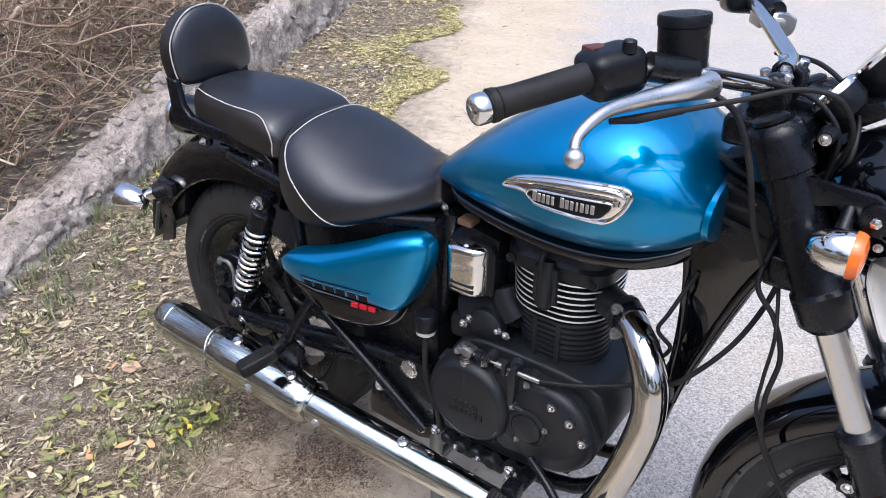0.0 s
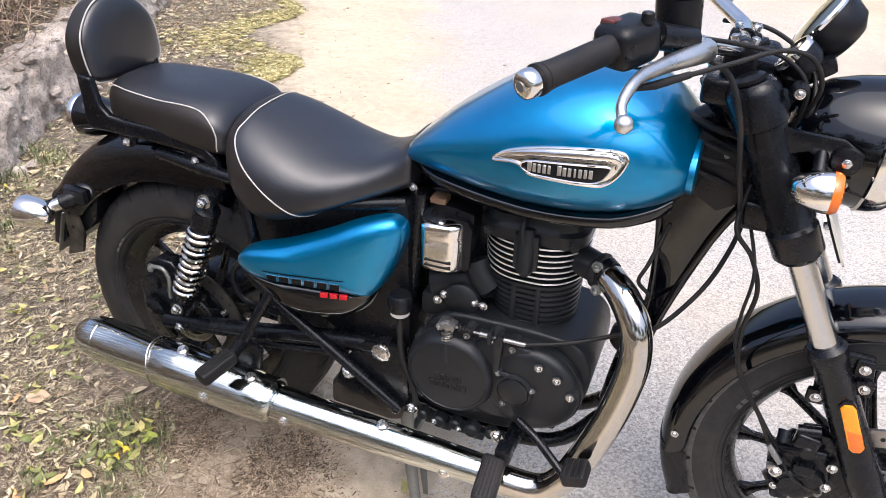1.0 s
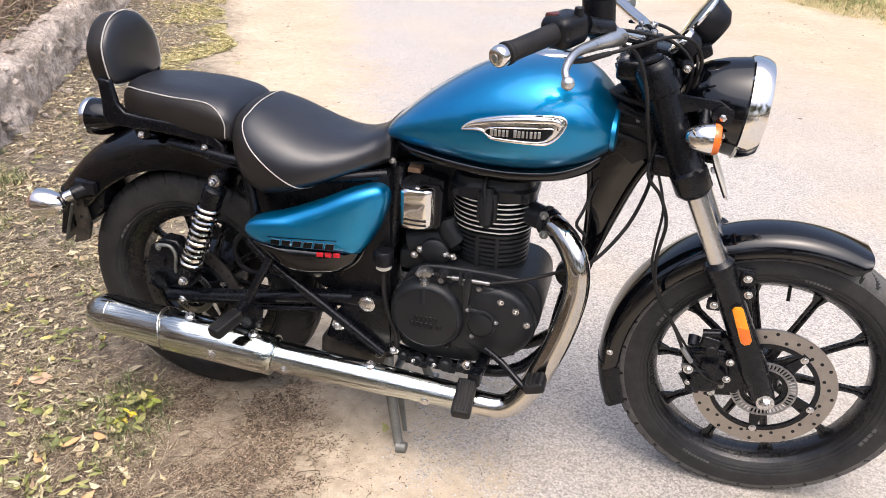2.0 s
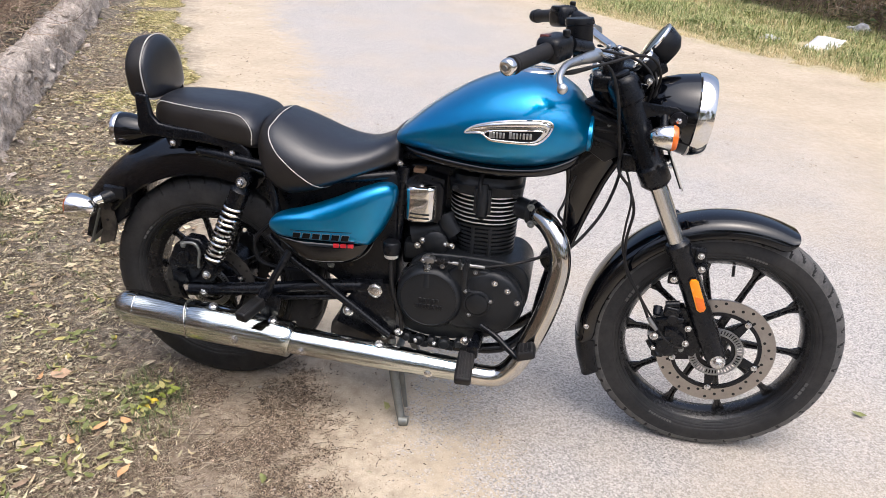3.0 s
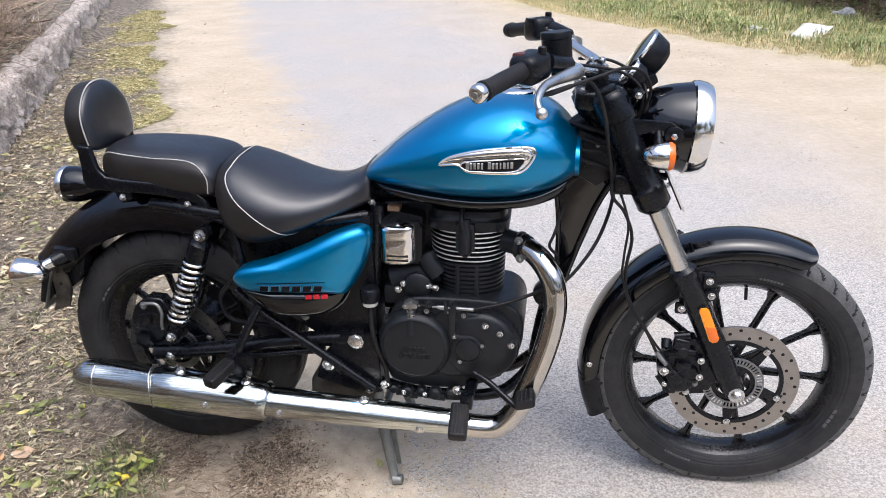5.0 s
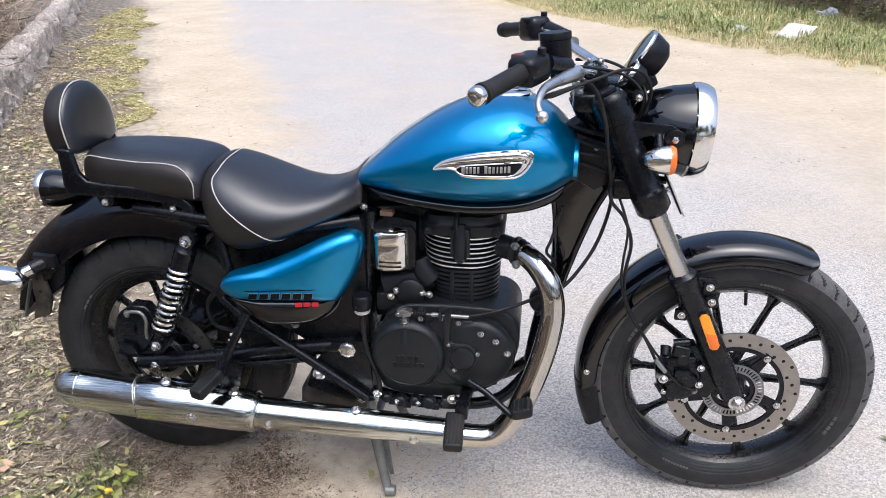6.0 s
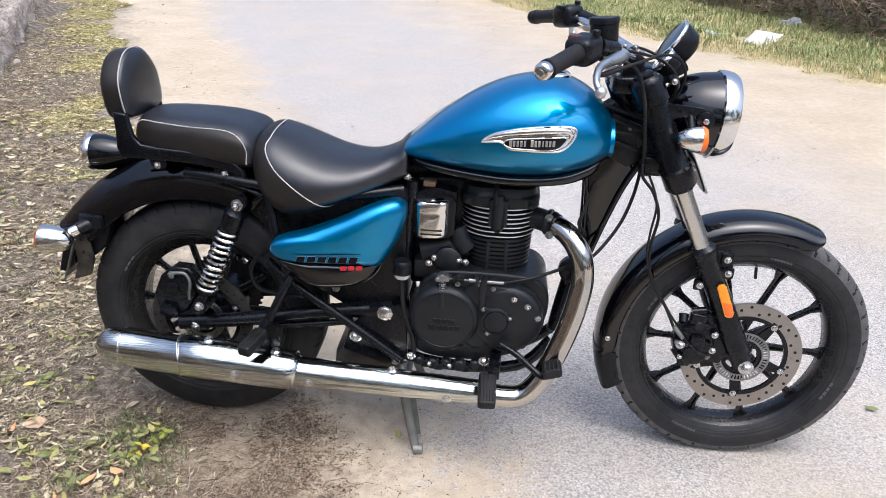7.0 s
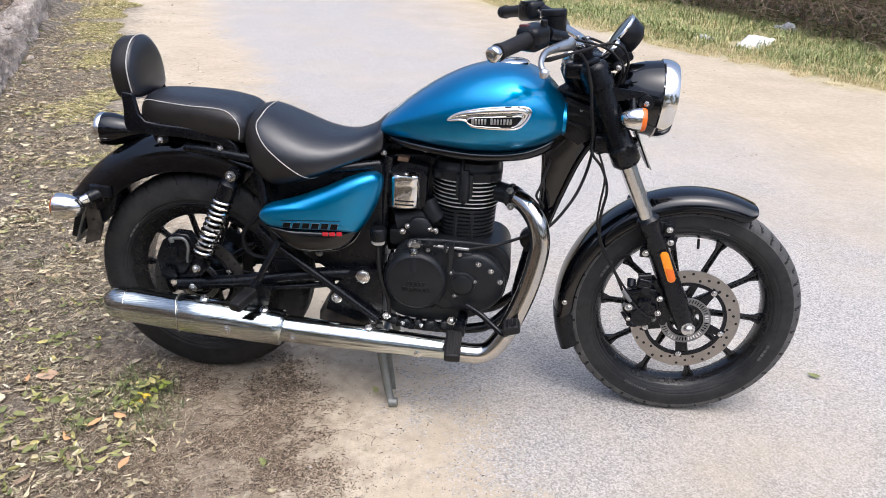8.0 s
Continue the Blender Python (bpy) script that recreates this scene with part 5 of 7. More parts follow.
for s in (-1, 1):
    F("seat_rail", [V(0.53, s * 0.075, 0.715), V(0.36, s * 0.115, 0.700), V(0.20, s * 0.118, 0.715), V(0.08, s * 0.110, 0.726), V(0.0, s * 0.095, 0.728)], 0.013)
    F("back_stay", [V(0.205, s * 0.120, 0.700), V(0.232, s * 0.128, 0.56), V(0.258, s * 0.13, 0.48)], 0.013)
    F("lower_stay", [V(0.200, s * 0.128, 0.525), V(0.257, s * 0.132, 0.474), V(0.40, s * 0.132, 0.372), V(0.538, s * 0.130, 0.272)], 0.0115)
    F("foot_stay", [V(0.262, s * 0.140, 0.492), V(0.235, s * 0.165, 0.435), V(0.205, s * 0.178, 0.372)], 0.0105)
    F("seat_tube", [V(0.55, s * 0.055, 0.735), V(0.535, s * 0.060, 0.56), V(0.515, s * 0.075, 0.40), V(0.525, s * 0.085, 0.26)], 0.018)
    F("swingarm", [V(0.51, s * 0.098, 0.400), V(0.36, s * 0.105, 0.385), V(0.16, s * 0.112, 0.350), V(-0.045, s * 0.113, 0.322)], [0.022, 0.020, 0.019, 0.020])
    F("arm_brace", [V(0.41, s * 0.108, 0.362), V(0.30, s * 0.112, 0.345), V(0.17, s * 0.116, 0.330)], 0.009)
    F("engine_cradle", [V(0.53, s * 0.075, 0.26), V(0.66, s * 0.075, 0.235), V(0.84, s * 0.06, 0.24), V(0.925, s * 0.03, 0.31)], 0.015)
    part("arm_plate", Geo().prism([(-0.050, 0.345), (0.02, 0.350), (0.06, 0.40), (0.035, 0.415), (0.01, 0.405), (-0.02, 0.36)], s * 0.105, s * 0.122, 0.005), SATIN, frame_thing)
    part("pivot_plate", Geo().prism([(0.385, 0.285), (0.405, 0.350), (0.455, 0.412), (0.545, 0.425), (0.555, 0.275), (0.50, 0.245)], s * 0.106, s * 0.120, 0.006), SATIN, frame_thing)
    part("pivot_cap", Geo().lathe([(0.021, 0), (0.021, 0.003), (0.018, 0.004), (0.018, 0.008), (0.015, 0.010)], Matrix.Translation((0.494, s * 0.119, 0.397)) @ (SIDE if s < 0 else SIDE.inverted()), 8), STEEL, frame_thing, "dull steel pivot cap")
    many("plate_bolt", [Geo().bolt(0.420, s * 0.120, 0.325, 0.011, 0.012, s), Geo().bolt(0.185, s * 0.122, 0.325, 0.009, 0.012, s), Geo().bolt(0.524, s * 0.122, 0.262, 0.008, 0.008, s), Geo().bolt(0.0, s * 0.118, 0.322, 0.013, 0.015, s)], STEEL, frame_thing)
    part("axle_adjuster", Geo().prism([(-0.028, 0.310), (0.02, 0.306), (0.034, 0.322), (0.02, 0.336), (-0.028, 0.334)], s * 0.112, s * 0.120, 0.003), ZINC, frame_thing)
part("stay_bolt", Geo().bolt(0.37, -0.118, 0.458, 0.007, 0.008), ZINC, frame_thing)
part("wire_loop", Geo().tube([V(0.205, -0.112, 0.555), V(0.155, -0.112, 0.500), V(0.165, -0.112, 0.440), V(0.225, -0.112, 0.425), V(0.30, -0.112, 0.425)], 0.006, 8, n=6), PLASTIC, frame_thing, "looped grey hose")
part("battery_box", Geo().prism([(0.19, 0.69), (0.54, 0.72), (0.545, 0.40), (0.38, 0.40), (0.28, 0.46), (0.21, 0.56)], -0.092, 0.092, 0.01), PLASTIC, frame_thing)
part("chain_guard", Geo().prism([(0.06, 0.30), (0.03, 0.38), (0.09, 0.425), (0.30, 0.43), (0.43, 0.40), (0.44, 0.34)], 0.090, 0.104, 0.006), PLASTIC, frame_thing)
part("inner_guard", Geo().prism([(0.06, 0.72), (0.22, 0.70), (0.27, 0.55), (0.33, 0.46), (0.325, 0.43), (0.29, 0.46), (0.22, 0.56), (0.14, 0.63), (0.05, 0.665)], -0.075, 0.075, 0.008), PLASTIC, frame_thing, "black inner mudguard")

for k, (y, z0, z1) in enumerate(((-0.045, 0.940, 0.915), (-0.052, 0.915, 0.885), (-0.048, 0.890, 0.872), (-0.055, 0.868, 0.838))):
    part("wire", Geo().tube([V(0.985, y + 0.01, z0), V(1.02, y - 0.012, z0 - 0.006), V(1.05, y - 0.010, (z0 + z1) / 2), V(1.085, y, z1)], 0.0045 if k % 2 else 0.006, 8, n=5), RUBBER, frame_thing)

# shocks
for s in (-1, 1):
    sh = new("shock_absorber")
    sh.parent = bike
    tagged(sh, "rear shock absorber with chrome coil spring")
    a, b = V(0.141, s * 0.132, 0.674), V(0.026, s * 0.138, 0.394)
    d = (b - a).normalized()
    L = (b - a).length
    part("top_cover", Geo().tube([a - d * 0.016, a + d * 0.02, a + d * 0.03, a + d * 0.075, a + d * 0.08], [0.014, 0.017, 0.026, 0.026, 0.02], 22), SATIN, sh)
    part("damper", Geo().tube([a + d * 0.03, a + d * (L - 0.01)], 0.015, 18), SATIN, sh)
    part("spring_seat", Geo().tube([a + d * (L - 0.055), a + d * (L - 0.045), a + d * (L - 0.03)], [0.026, 0.027, 0.016], 20), SATIN, sh)
    e1 = d.cross(V(0, 1, 0)).normalized()
    e2 = d.cross(e1)
    turns, n = 10.5, 210
    pts = [a + d * (0.080 + (L - 0.130) * i / n) + (e1 * math.cos(2 * math.pi * turns * i / n) + e2 * math.sin(2 * math.pi * turns * i / n)) * 0.0245 for i in range(n + 1)]
    part("spring", Geo().tube(pts, 0.0048, 8), CHROME, sh, "chrome coil spring")
    many("eye_bolt", [Geo().bolt(a.x, s * 0.150, a.z, 0.010, 0.016, s), Geo().bolt(b.x, s * 0.150, b.z, 0.010, 0.014, s)], STEEL, sh)
    many("eye", [Geo().lathe([(0.017, -0.016), (0.017, 0.016)], Matrix.Translation(p) @ SIDE, 20) for p in (a, b)], SATIN, sh)

# rear brake caliper, tail light, number plate
rc = part("rear_caliper", Geo().prism([(-0.102, 0.338), (-0.112, 0.395), (-0.088, 0.450), (-0.050, 0.478), (-0.012, 0.475), (0.010, 0.445), (0.0, 0.398), (-0.025, 0.350), (-0.06, 0.325)], -0.110, -0.070, 0.008, 3).prism([(-0.080, 0.400), (-0.085, 0.440), (-0.060, 0.472), (-0.02, 0.470), (0.0, 0.445), (-0.004, 0.410), (-0.035, 0.392)], -0.128, -0.100, 0.008).tube([V(-0.052, -0.12, 0.425), V(-0.052, -0.136, 0.425)], [0.022, 0.018], 18).prism([(-0.098, 0.345), (-0.09, 0.375), (-0.055, 0.372), (-0.045, 0.345), (-0.07, 0.33)], -0.122, -0.106, 0.004), SATIN, bike, "dusty black rear brake caliper")
part("banjo_hose", Geo().tube([V(-0.045, -0.130, 0.470), V(-0.015, -0.132, 0.472), V(-0.002, -0.132, 0.450), V(-0.006, -0.132, 0.42), V(-0.008, -0.13, 0.40)], 0.0045, 10, n=6), ZINC, rc, "bare steel brake pipe")
many("caliper_bolt", [Geo().bolt(-0.05, -0.125, 0.462, 0.008, 0.008), Geo().bolt(-0.045, -0.125, 0.415, 0.007, 0.007)], ZINC, rc)
tl = new("tail_light")
tl.parent = bike
tagged(tl, "round tail light with black shell and chrome ring")
TM = axis((-0.265, 0, 0.735), (-1, 0, -0.02))
part("shell", Geo().lathe([(0.018, -0.110), (0.025, -0.088), (0.038, -0.050), (0.0455, -0.020), (0.047, 0.0), (0.046, 0.012)], TM, 36), GLOSS, tl)
part("ring", Geo().lathe([(0.046, 0.006), (0.0482, 0.012), (0.0460, 0.022), (0.040, 0.024), (0.040, 0.010)], TM, 36, loop=True), CHROME, tl)
part("lens", Geo().lathe([(0.040, 0.020), (0.026, 0.028), (0.001, 0.031)], TM, 30), RED, tl, "red lens")
npl = new("plate_holder")
npl.parent = bike
tagged(npl, "black plate holder hanging from the rear mudguard")
part("holder", Geo().prism([(-0.320, 0.560), (-0.290, 0.600), (-0.218, 0.600), (-0.222, 0.570), (-0.240, 0.510), (-0.282, 0.470), (-0.300, 0.480)], -0.072, 0.072, 0.006).box((0.05, 0.18, 0.03), Matrix.Translation((-0.275, 0, 0.580)), 0.008), PLASTIC, npl)
part("number_plate", Geo().box((0.005, 0.19, 0.115), Matrix.Translation((-0.335, 0, 0.470)) @ Matrix.Rotation(radians(20), 4, 'Y'), 0.002), ZINC, npl, "scuffed grey plate seen from behind")
part("side_flap", Geo().prism([(-0.322, 0.548), (-0.286, 0.556), (-0.272, 0.470), (-0.288, 0.425), (-0.335, 0.408), (-0.318, 0.46)], -0.088, -0.078, 0.003), DUSTPLASTIC, npl, "dusty black plastic flap")
part("splash_plate", Geo().prism([(-0.330, 0.560), (-0.322, 0.545), (-0.325, 0.455), (-0.352, 0.428), (-0.372, 0.432), (-0.352, 0.500)], -0.086, 0.086, 0.003), PLASTIC, npl)
many("flap_rivet", [Geo().bolt(x, -0.088, z, 0.003, 0.003) for x, z in ((-0.300, 0.525), (-0.297, 0.490))], DARK, npl)

# ---- engine ----
engine = new("engine")
engine.parent = bike
tagged(engine, "black air-cooled single-cylinder engine with bright fin edges")


def rounded(cx, cy, hx, hy, r, n=6):
    out = []
    for sx, sy, a0 in ((1, 1, 0), (-1, 1, 90), (-1, -1, 180), (1, -1, 270)):
        for i in range(n + 1):
            t = radians(a0 + 90 * i / n)
            out.append((cx + sx * (hx - r) + r * math.cos(t), cy + sy * (hy - r) + r * math.sin(t)))
    return out


part("barrel", Geo().loft([[V(x, y, z) for x, y in rounded(0.763, 0, hx, hy, 0.068, 10)] for z, hx, hy in ((0.48, 0.074, 0.070), (0.60, 0.080, 0.074), (0.73, 0.080, 0.072))]), ENGINE, engine)
fins = [0.684 - 0.0118 * i for i in range(7)]
for i, z in enumerate(fins):
    hx = 0.0955 - 0.0007 * i
    o = rounded(0.763, 0, hx, 0.085, 0.079, 10)
    fin = part("fin", Geo().loft([[V(x, y, z + dz) for x, y in o] for dz in (-0.0018, 0.0018)]), ENGINE, engine)
    arc = [V(x * 1.0, y, z) for x, y in o]
    rim = Geo().loft([[V(0.763 + (p.x - 0.763) * f, p.y * f, z + dz) for p in arc] for f, dz in ((1.0, -0.0018), (1.010, -0.0014), (1.010, 0.0014), (1.0, 0.0018))], True, False)
    part("bright_edge", rim, BRIGHT, fin, "machined bright fin edge")
for i in range(9):  # low black fins lower on the barrel
    z = 0.600 - 0.0115 * i
    hx, hy = 0.087 - 0.0010 * i, 0.080 - 0.0006 * i
    part("fin", Geo().loft([[V(x, y, z + dz) for x, y in rounded(0.763 + 0.0006 * i, 0, hx - q, hy - q, 0.072 - q, 10)] for q, dz in ((0.003, -0.0044), (0.0, -0.0030), (0.0, 0.0030), (0.003, 0.0044))]), ENGINE, engine)
many("fin_bridge", [Geo().box((0.010, 0.010, 0.098), Matrix.Translation((x, -0.0745, 0.553)), 0.003) for x in (0.742, 0.787)], ENGINE, engine)
head = part("cylinder_head", Geo().loft([[V(x, y, z) for x, y in rounded(0.763, 0, hx, hy, 0.045)] for z, hx, hy in ((0.687, 0.096, 0.080), (0.710, 0.097, 0.080), (0.716, 0.090, 0.074), (0.732, 0.088, 0.072), (0.742, 0.078, 0.06))]), ENGINE, engine)
part("head_lug", Geo().tube([V(0.761, -0.082, 0.718), V(0.761, -0.088, 0.684), V(0.761, -0.088, 0.640), V(0.761, -0.083, 0.630)], [0.012, 0.016, 0.016, 0.010], 14).box((0.045, 0.03, 0.07), Matrix.Translation((0.761, -0.077, 0.674)), 0.006), ENGINE, head)
many("head_bolt", [Geo().bolt(0.688, -0.080, 0.699, 0.006, 0.006), Geo().bolt(0.842, -0.080, 0.697, 0.006, 0.006)], ENGINE, head)
part("plug_lead", Geo().tube([V(0.758, -0.091, 0.645), V(0.759, -0.096, 0.684), V(0.752, -0.088, 0.72), V(0.756, -0.06, 0.755)], 0.006, 8, n=5), RUBBER, head)
part("exhaust_port", Geo().tube([V(0.845, -0.03, 0.652), V(0.878, -0.046, 0.649), V(0.884, -0.049, 0.648), V(0.892, -0.052, 0.648)], [0.028, 0.027, 0.033, 0.032], 20), ENGINE, head)
many("port_nut", [Geo().bolt(0.884, -0.072, 0.667, 0.007, 0.012), Geo().bolt(0.888, -0.078, 0.625, 0.007, 0.012)], ZINC, engine)


def hull_two(c1, r1, c2, r2, n=28):
    """The outline round two circles in the (x, z) plane."""
    pts = []
    for c, r in ((c1, r1), (c2, r2)):
        pts += [(c[0] + r * math.cos(2 * math.pi * i / n), c[1] + r * math.sin(2 * math.pi * i / n)) for i in range(n)]
    pts = sorted(set((round(x, 5), round(y, 5)) for x, y in pts))

    def half(ps):
        h = []
        for p in ps:
            while len(h) > 1 and (h[-1][0] - h[-2][0]) * (p[1] - h[-2][1]) - (h[-1][1] - h[-2][1]) * (p[0] - h[-2][0]) <= 0:
                h.pop()
            h.append(p)
        return h[:-1]
    return half(pts) + half(pts[::-1])


def eased(poly, rounds=2):
    """The outline with its corners cut twice, for a cast and rounded shape."""
    for i in range(rounds):
        poly = [(a[0] + (b[0] - a[0]) * f, a[1] + (b[1] - a[1]) * f) for a, b in zip(poly, poly[1:] + poly[:1]) for f in (0.25, 0.75)]
    return poly


part("crankcase", Geo().prism(eased([(0.558, 0.30), (0.570, 0.47), (0.615, 0.512), (0.66, 0.520), (0.845, 0.520), (0.888, 0.500), (0.905, 0.462), (0.900, 0.395), (0.862, 0.315), (0.78, 0.275), (0.70, 0.265), (0.60, 0.270)]), -0.098, 0.098, 0.008, 3), ENGINE, engine)
part("cover_flange", Geo().prism(hull_two((0.646, 0.405), 0.094, (0.800, 0.408), 0.096), -0.114, -0.094, 0.005), ENGINE, engine)
cc = part("clutch_cover", Geo().lathe([(0.091, -0.006), (0.091, 0.008), (0.089, 0.018), (0.085, 0.028), (0.079, 0.034), (0.0755, 0.0355), (0.0745, 0.0335), (0.060, 0.0345), (0.001, 0.036)], Matrix.Translation((0.645, -0.112, 0.405)) @ SIDE, 64), ENGINE, engine, "smooth round black clutch cover with raised marks")
for n, z in ((5, 0.403), (7, 0.385)):  # plain raised bars where the maker's name stands
    for i in range(n):
        part("raised_bar", Geo().box((0.0085, 0.0035, 0.013), Matrix.Translation((0.646 + (i - (n - 1) / 2) * 0.0112, -0.1475, z)), 0.0010, 1), PLASTIC, cc)
ac = part("alternator_cover", Geo().lathe([(0.092, -0.004), (0.091, 0.008), (0.087, 0.016), (0.078, 0.021), (0.055, 0.025), (0.001, 0.027)], Matrix.Translation((0.800, -0.112, 0.408)) @ SIDE, 64), ENGINE, engine, "domed black engine cover with small round cap")
part("cover_bridge", Geo().prism([(0.690, 0.485), (0.715, 0.507), (0.800, 0.500), (0.800, 0.330), (0.720, 0.320), (0.690, 0.340)], -0.130, -0.108, 0.012, 3), ENGINE, ac)
part("cover_rib", Geo().prism([(0.731, 0.440), (0.729, 0.506), (0.735, 0.524), (0.744, 0.524), (0.747, 0.506), (0.743, 0.440)], -0.143, -0.120, 0.004), ENGINE, ac)
part("cable_bracket", Geo().box((0.008, 0.020, 0.026), Matrix.Translation((0.722, -0.136, 0.516)), 0.003).box((0.008, 0.020, 0.026), Matrix.Translation((0.743, -0.136, 0.514)), 0.003), ENGINE, ac)
part("oil_cap", Geo().lathe([(0.037, -0.006), (0.037, 0.003), (0.033, 0.006), (0.0305, 0.006), (0.0300, 0.003), (0.0285, 0.003), (0.0280, 0.008), (0.024, 0.010), (0.001, 0.0105)], Matrix.Translation((0.774, -0.138, 0.409)) @ SIDE, 44), ENGINE, ac)
part("cap_ridge", Geo().tube([V(0.742 + 0.010 * k + (0.0 if k < 5 else 0.004), -0.140, 0.443 - 0.0014 * k * k * 0.5) for k in range(7)], 0.0045, 8, n=3), ENGINE, ac)
for x, z in ((0.742, 0.442), (0.755, 0.374), (0.808, 0.421)):
    part("cap_ear", Geo().tube([V(x, -0.128, z), V(x, -0.142, z)], [0.011, 0.009], 14), ENGINE, ac)
    part("cover_bolt", Geo().bolt(x, -0.141, z, 0.0042, 0.006), DULL, ac)
for x, z in ((0.726, 0.504), (0.763, 0.494), (0.675, 0.500), (0.598, 0.464)):
    part("bolt_boss", Geo().tube([V(x, -0.100, z), V(x, -0.132, z)], [0.015, 0.009], 14), ENGINE, ac)
    part("cover_bolt", Geo().bolt(x, -0.131, z, 0.0045, 0.007), DULL, ac)
for x, z in ((0.816, 0.473), (0.851, 0.455), (0.878, 0.425)):
    part("bolt_boss", Geo().tube([V(x, -0.100, z), V(x, -0.136, z)], [0.015, 0.0100], 16), ENGINE, ac)
    part("bare_boss", Geo().tube([V(x - 0.001, -0.116, z - 0.005), V(x - 0.001, -0.1375, z - 0.001)], [0.0112, 0.0082], 16), BOSS, ac)
    part("cover_bolt", Geo().bolt(x, -0.137, z, 0.0046, 0.007), STEEL, ac)
for x, z in ((0.576, 0.458), (0.575, 0.352), (0.625, 0.317), (0.690, 0.322), (0.846, 0.336)):
    part("flange_boss", Geo().tube([V(x, -0.098, z), V(x, -0.122, z)], [0.012, 0.009], 14), ENGINE, engine)
    part("cover_bolt", Geo().bolt(x, -0.121, z, 0.0045, 0.006), ENGINE, engine)
part("arm_tower", Geo().tube([V(0.637, -0.128, 0.440), V(0.637, -0.130, 0.478), V(0.637, -0.130, 0.486)], [0.021, 0.017, 0.013], 18), ENGINE, engine)
part("cylinder_base", Geo().loft([[V(x, y, z) for x, y in rounded(0.767, 0, hx, hy, 0.06, 8)] for z, hx, hy in ((0.470, 0.104, 0.094), (0.488, 0.098, 0.088), (0.502, 0.086, 0.080))]), ENGINE, engine)
part("breather_neck", Geo().tube([V(0.690, -0.055, 0.565), V(0.672, -0.055, 0.590), V(0.660, -0.05, 0.615)], 0.026, 16, n=4), ENGINE, engine)
arm = part("clutch_arm", Geo().prism([(0.622, 0.512), (0.654, 0.510), (0.656, 0.522), (0.642, 0.526), (0.622, 0.524)], -0.146, -0.122, 0.003), DULL, engine, "bare steel clutch arm")
part("pivot", Geo().tube([V(0.637, -0.134, 0.530), V(0.637, -0.134, 0.470)], [0.0075, 0.0075], 12).bolt(0.627, -0.146, 0.517, 0.005, 0.006), DULL, arm)
part("return_spring", Geo().tube([V(0.637 + 0.0105 * math.cos(t), -0.134 + 0.0105 * math.sin(t), 0.482 + 0.00085 * t) for t in (i * 0.5 for i in range(56))], 0.0018, 6), STEEL, arm)
part("cable_end", Geo().tube([V(0.654, -0.136, 0.516), V(0.745, -0.136, 0.514)], 0.0022, 8).tube([V(0.702, -0.136, 0.515), V(0.722, -0.136, 0.515)], 0.0052, 10).tube([V(0.743, -0.135, 0.514), V(0.786, -0.130, 0.511)], 0.0048, 10), DULL, arm)
part("bellows", Geo().tube([V(0.660 + 0.003 * i, -0.136, 0.516) for i in range(11)], [0.0070 if i % 2 else 0.0045 for i in range(11)], 10), RUBBER, arm)
for i, (x, z, r) in enumerate(((0.585, 0.268, 0.012), (0.62, 0.262, 0.015), (0.655, 0.266, 0.012), (0.69, 0.262, 0.016), (0.73, 0.268, 0.012))):
    g = Geo().lathe([(r, 0), (r, 0.018), (r * 0.7, 0.022)], Matrix.Translation((x, -0.105, z)) @ SIDE, 14)
    part("sump_lug", g.box((0.022, 0.02, 0.02), Matrix.Translation((x + 0.015, -0.110, z - 0.01)), 0.004), ENGINE, engine)
many("linkage_bolt", [Geo().bolt(0.565, -0.128, 0.285, 0.008, 0.010), Geo().bolt(0.612, -0.127, 0.264, 0.005, 0.005), Geo().bolt(0.665, -0.127, 0.262, 0.005, 0.005)], STEEL, engine)

# intake side: chrome box cover, throttle body, reservoir
part("side_cover_backing", Geo().prism([(0.556, 0.592), (0.567, 0.587), (0.655, 0.592), (0.660, 0.715), (0.59, 0.728), (0.556, 0.70)], -0.070, 0.05, 0.008), PLASTIC, bike)
def half_drum(x0, x1, z0, z1, back, depth):
    """A cover curved round an upright axis, with softly rounded ends and a pressed step near its top."""
    rings = []
    for z, k in ((z0, 0.86), (z0 + 0.002, 0.94), (z0 + 0.006, 0.985), (z0 + 0.012, 1.0), (z1 - 0.034, 1.0), (z1 - 0.031, 0.985), (z1 - 0.028, 1.0), (z1 - 0.012, 1.0), (z1 - 0.005, 0.97), (z1 - 0.001, 0.88), (z1, 0.80)):
        ring = []
        for i in range(33):
            a = -1 + 2 * i / 32
            ring.append(V((x0 + x1) / 2 + (x1 - x0) / 2 * a * (0.5 + 0.5 * k), back - depth * k * max(0.0, 1 - abs(a) ** 3.4) ** (1 / 2.4), z + 0.06 * (a + 1) * (x1 - x0) / 2))
        rings.append(ring)
    return Geo().loft(rings)


ab = part("intake_cover", half_drum(0.553, 0.648, 0.596, 0.694, -0.046, 0.056), CHROME, bike, "small chrome intake cover with two slots")
part("cover_side", Geo().prism([(0.640, 0.602), (0.657, 0.606), (0.660, 0.690), (0.650, 0.706), (0.600, 0.708), (0.640, 0.695)], -0.082, -0.040, 0.006), PLASTIC, ab)
part("cover_screw", Geo().lathe([(0.007, 0), (0.007, 0.004), (0.004, 0.006)], axis((0.603, -0.085, 0.695), (0, -0.2, 1)), 12), STEEL, ab)
# near-black bars laid on the cover paint in the shade of its slots
many("slot", [Geo().box((0.052, 0.003, 0.004), Matrix.Translation((0.602, -0.1016, z)), 0.001) for z in (0.6135, 0.6245)], DARK, ab)
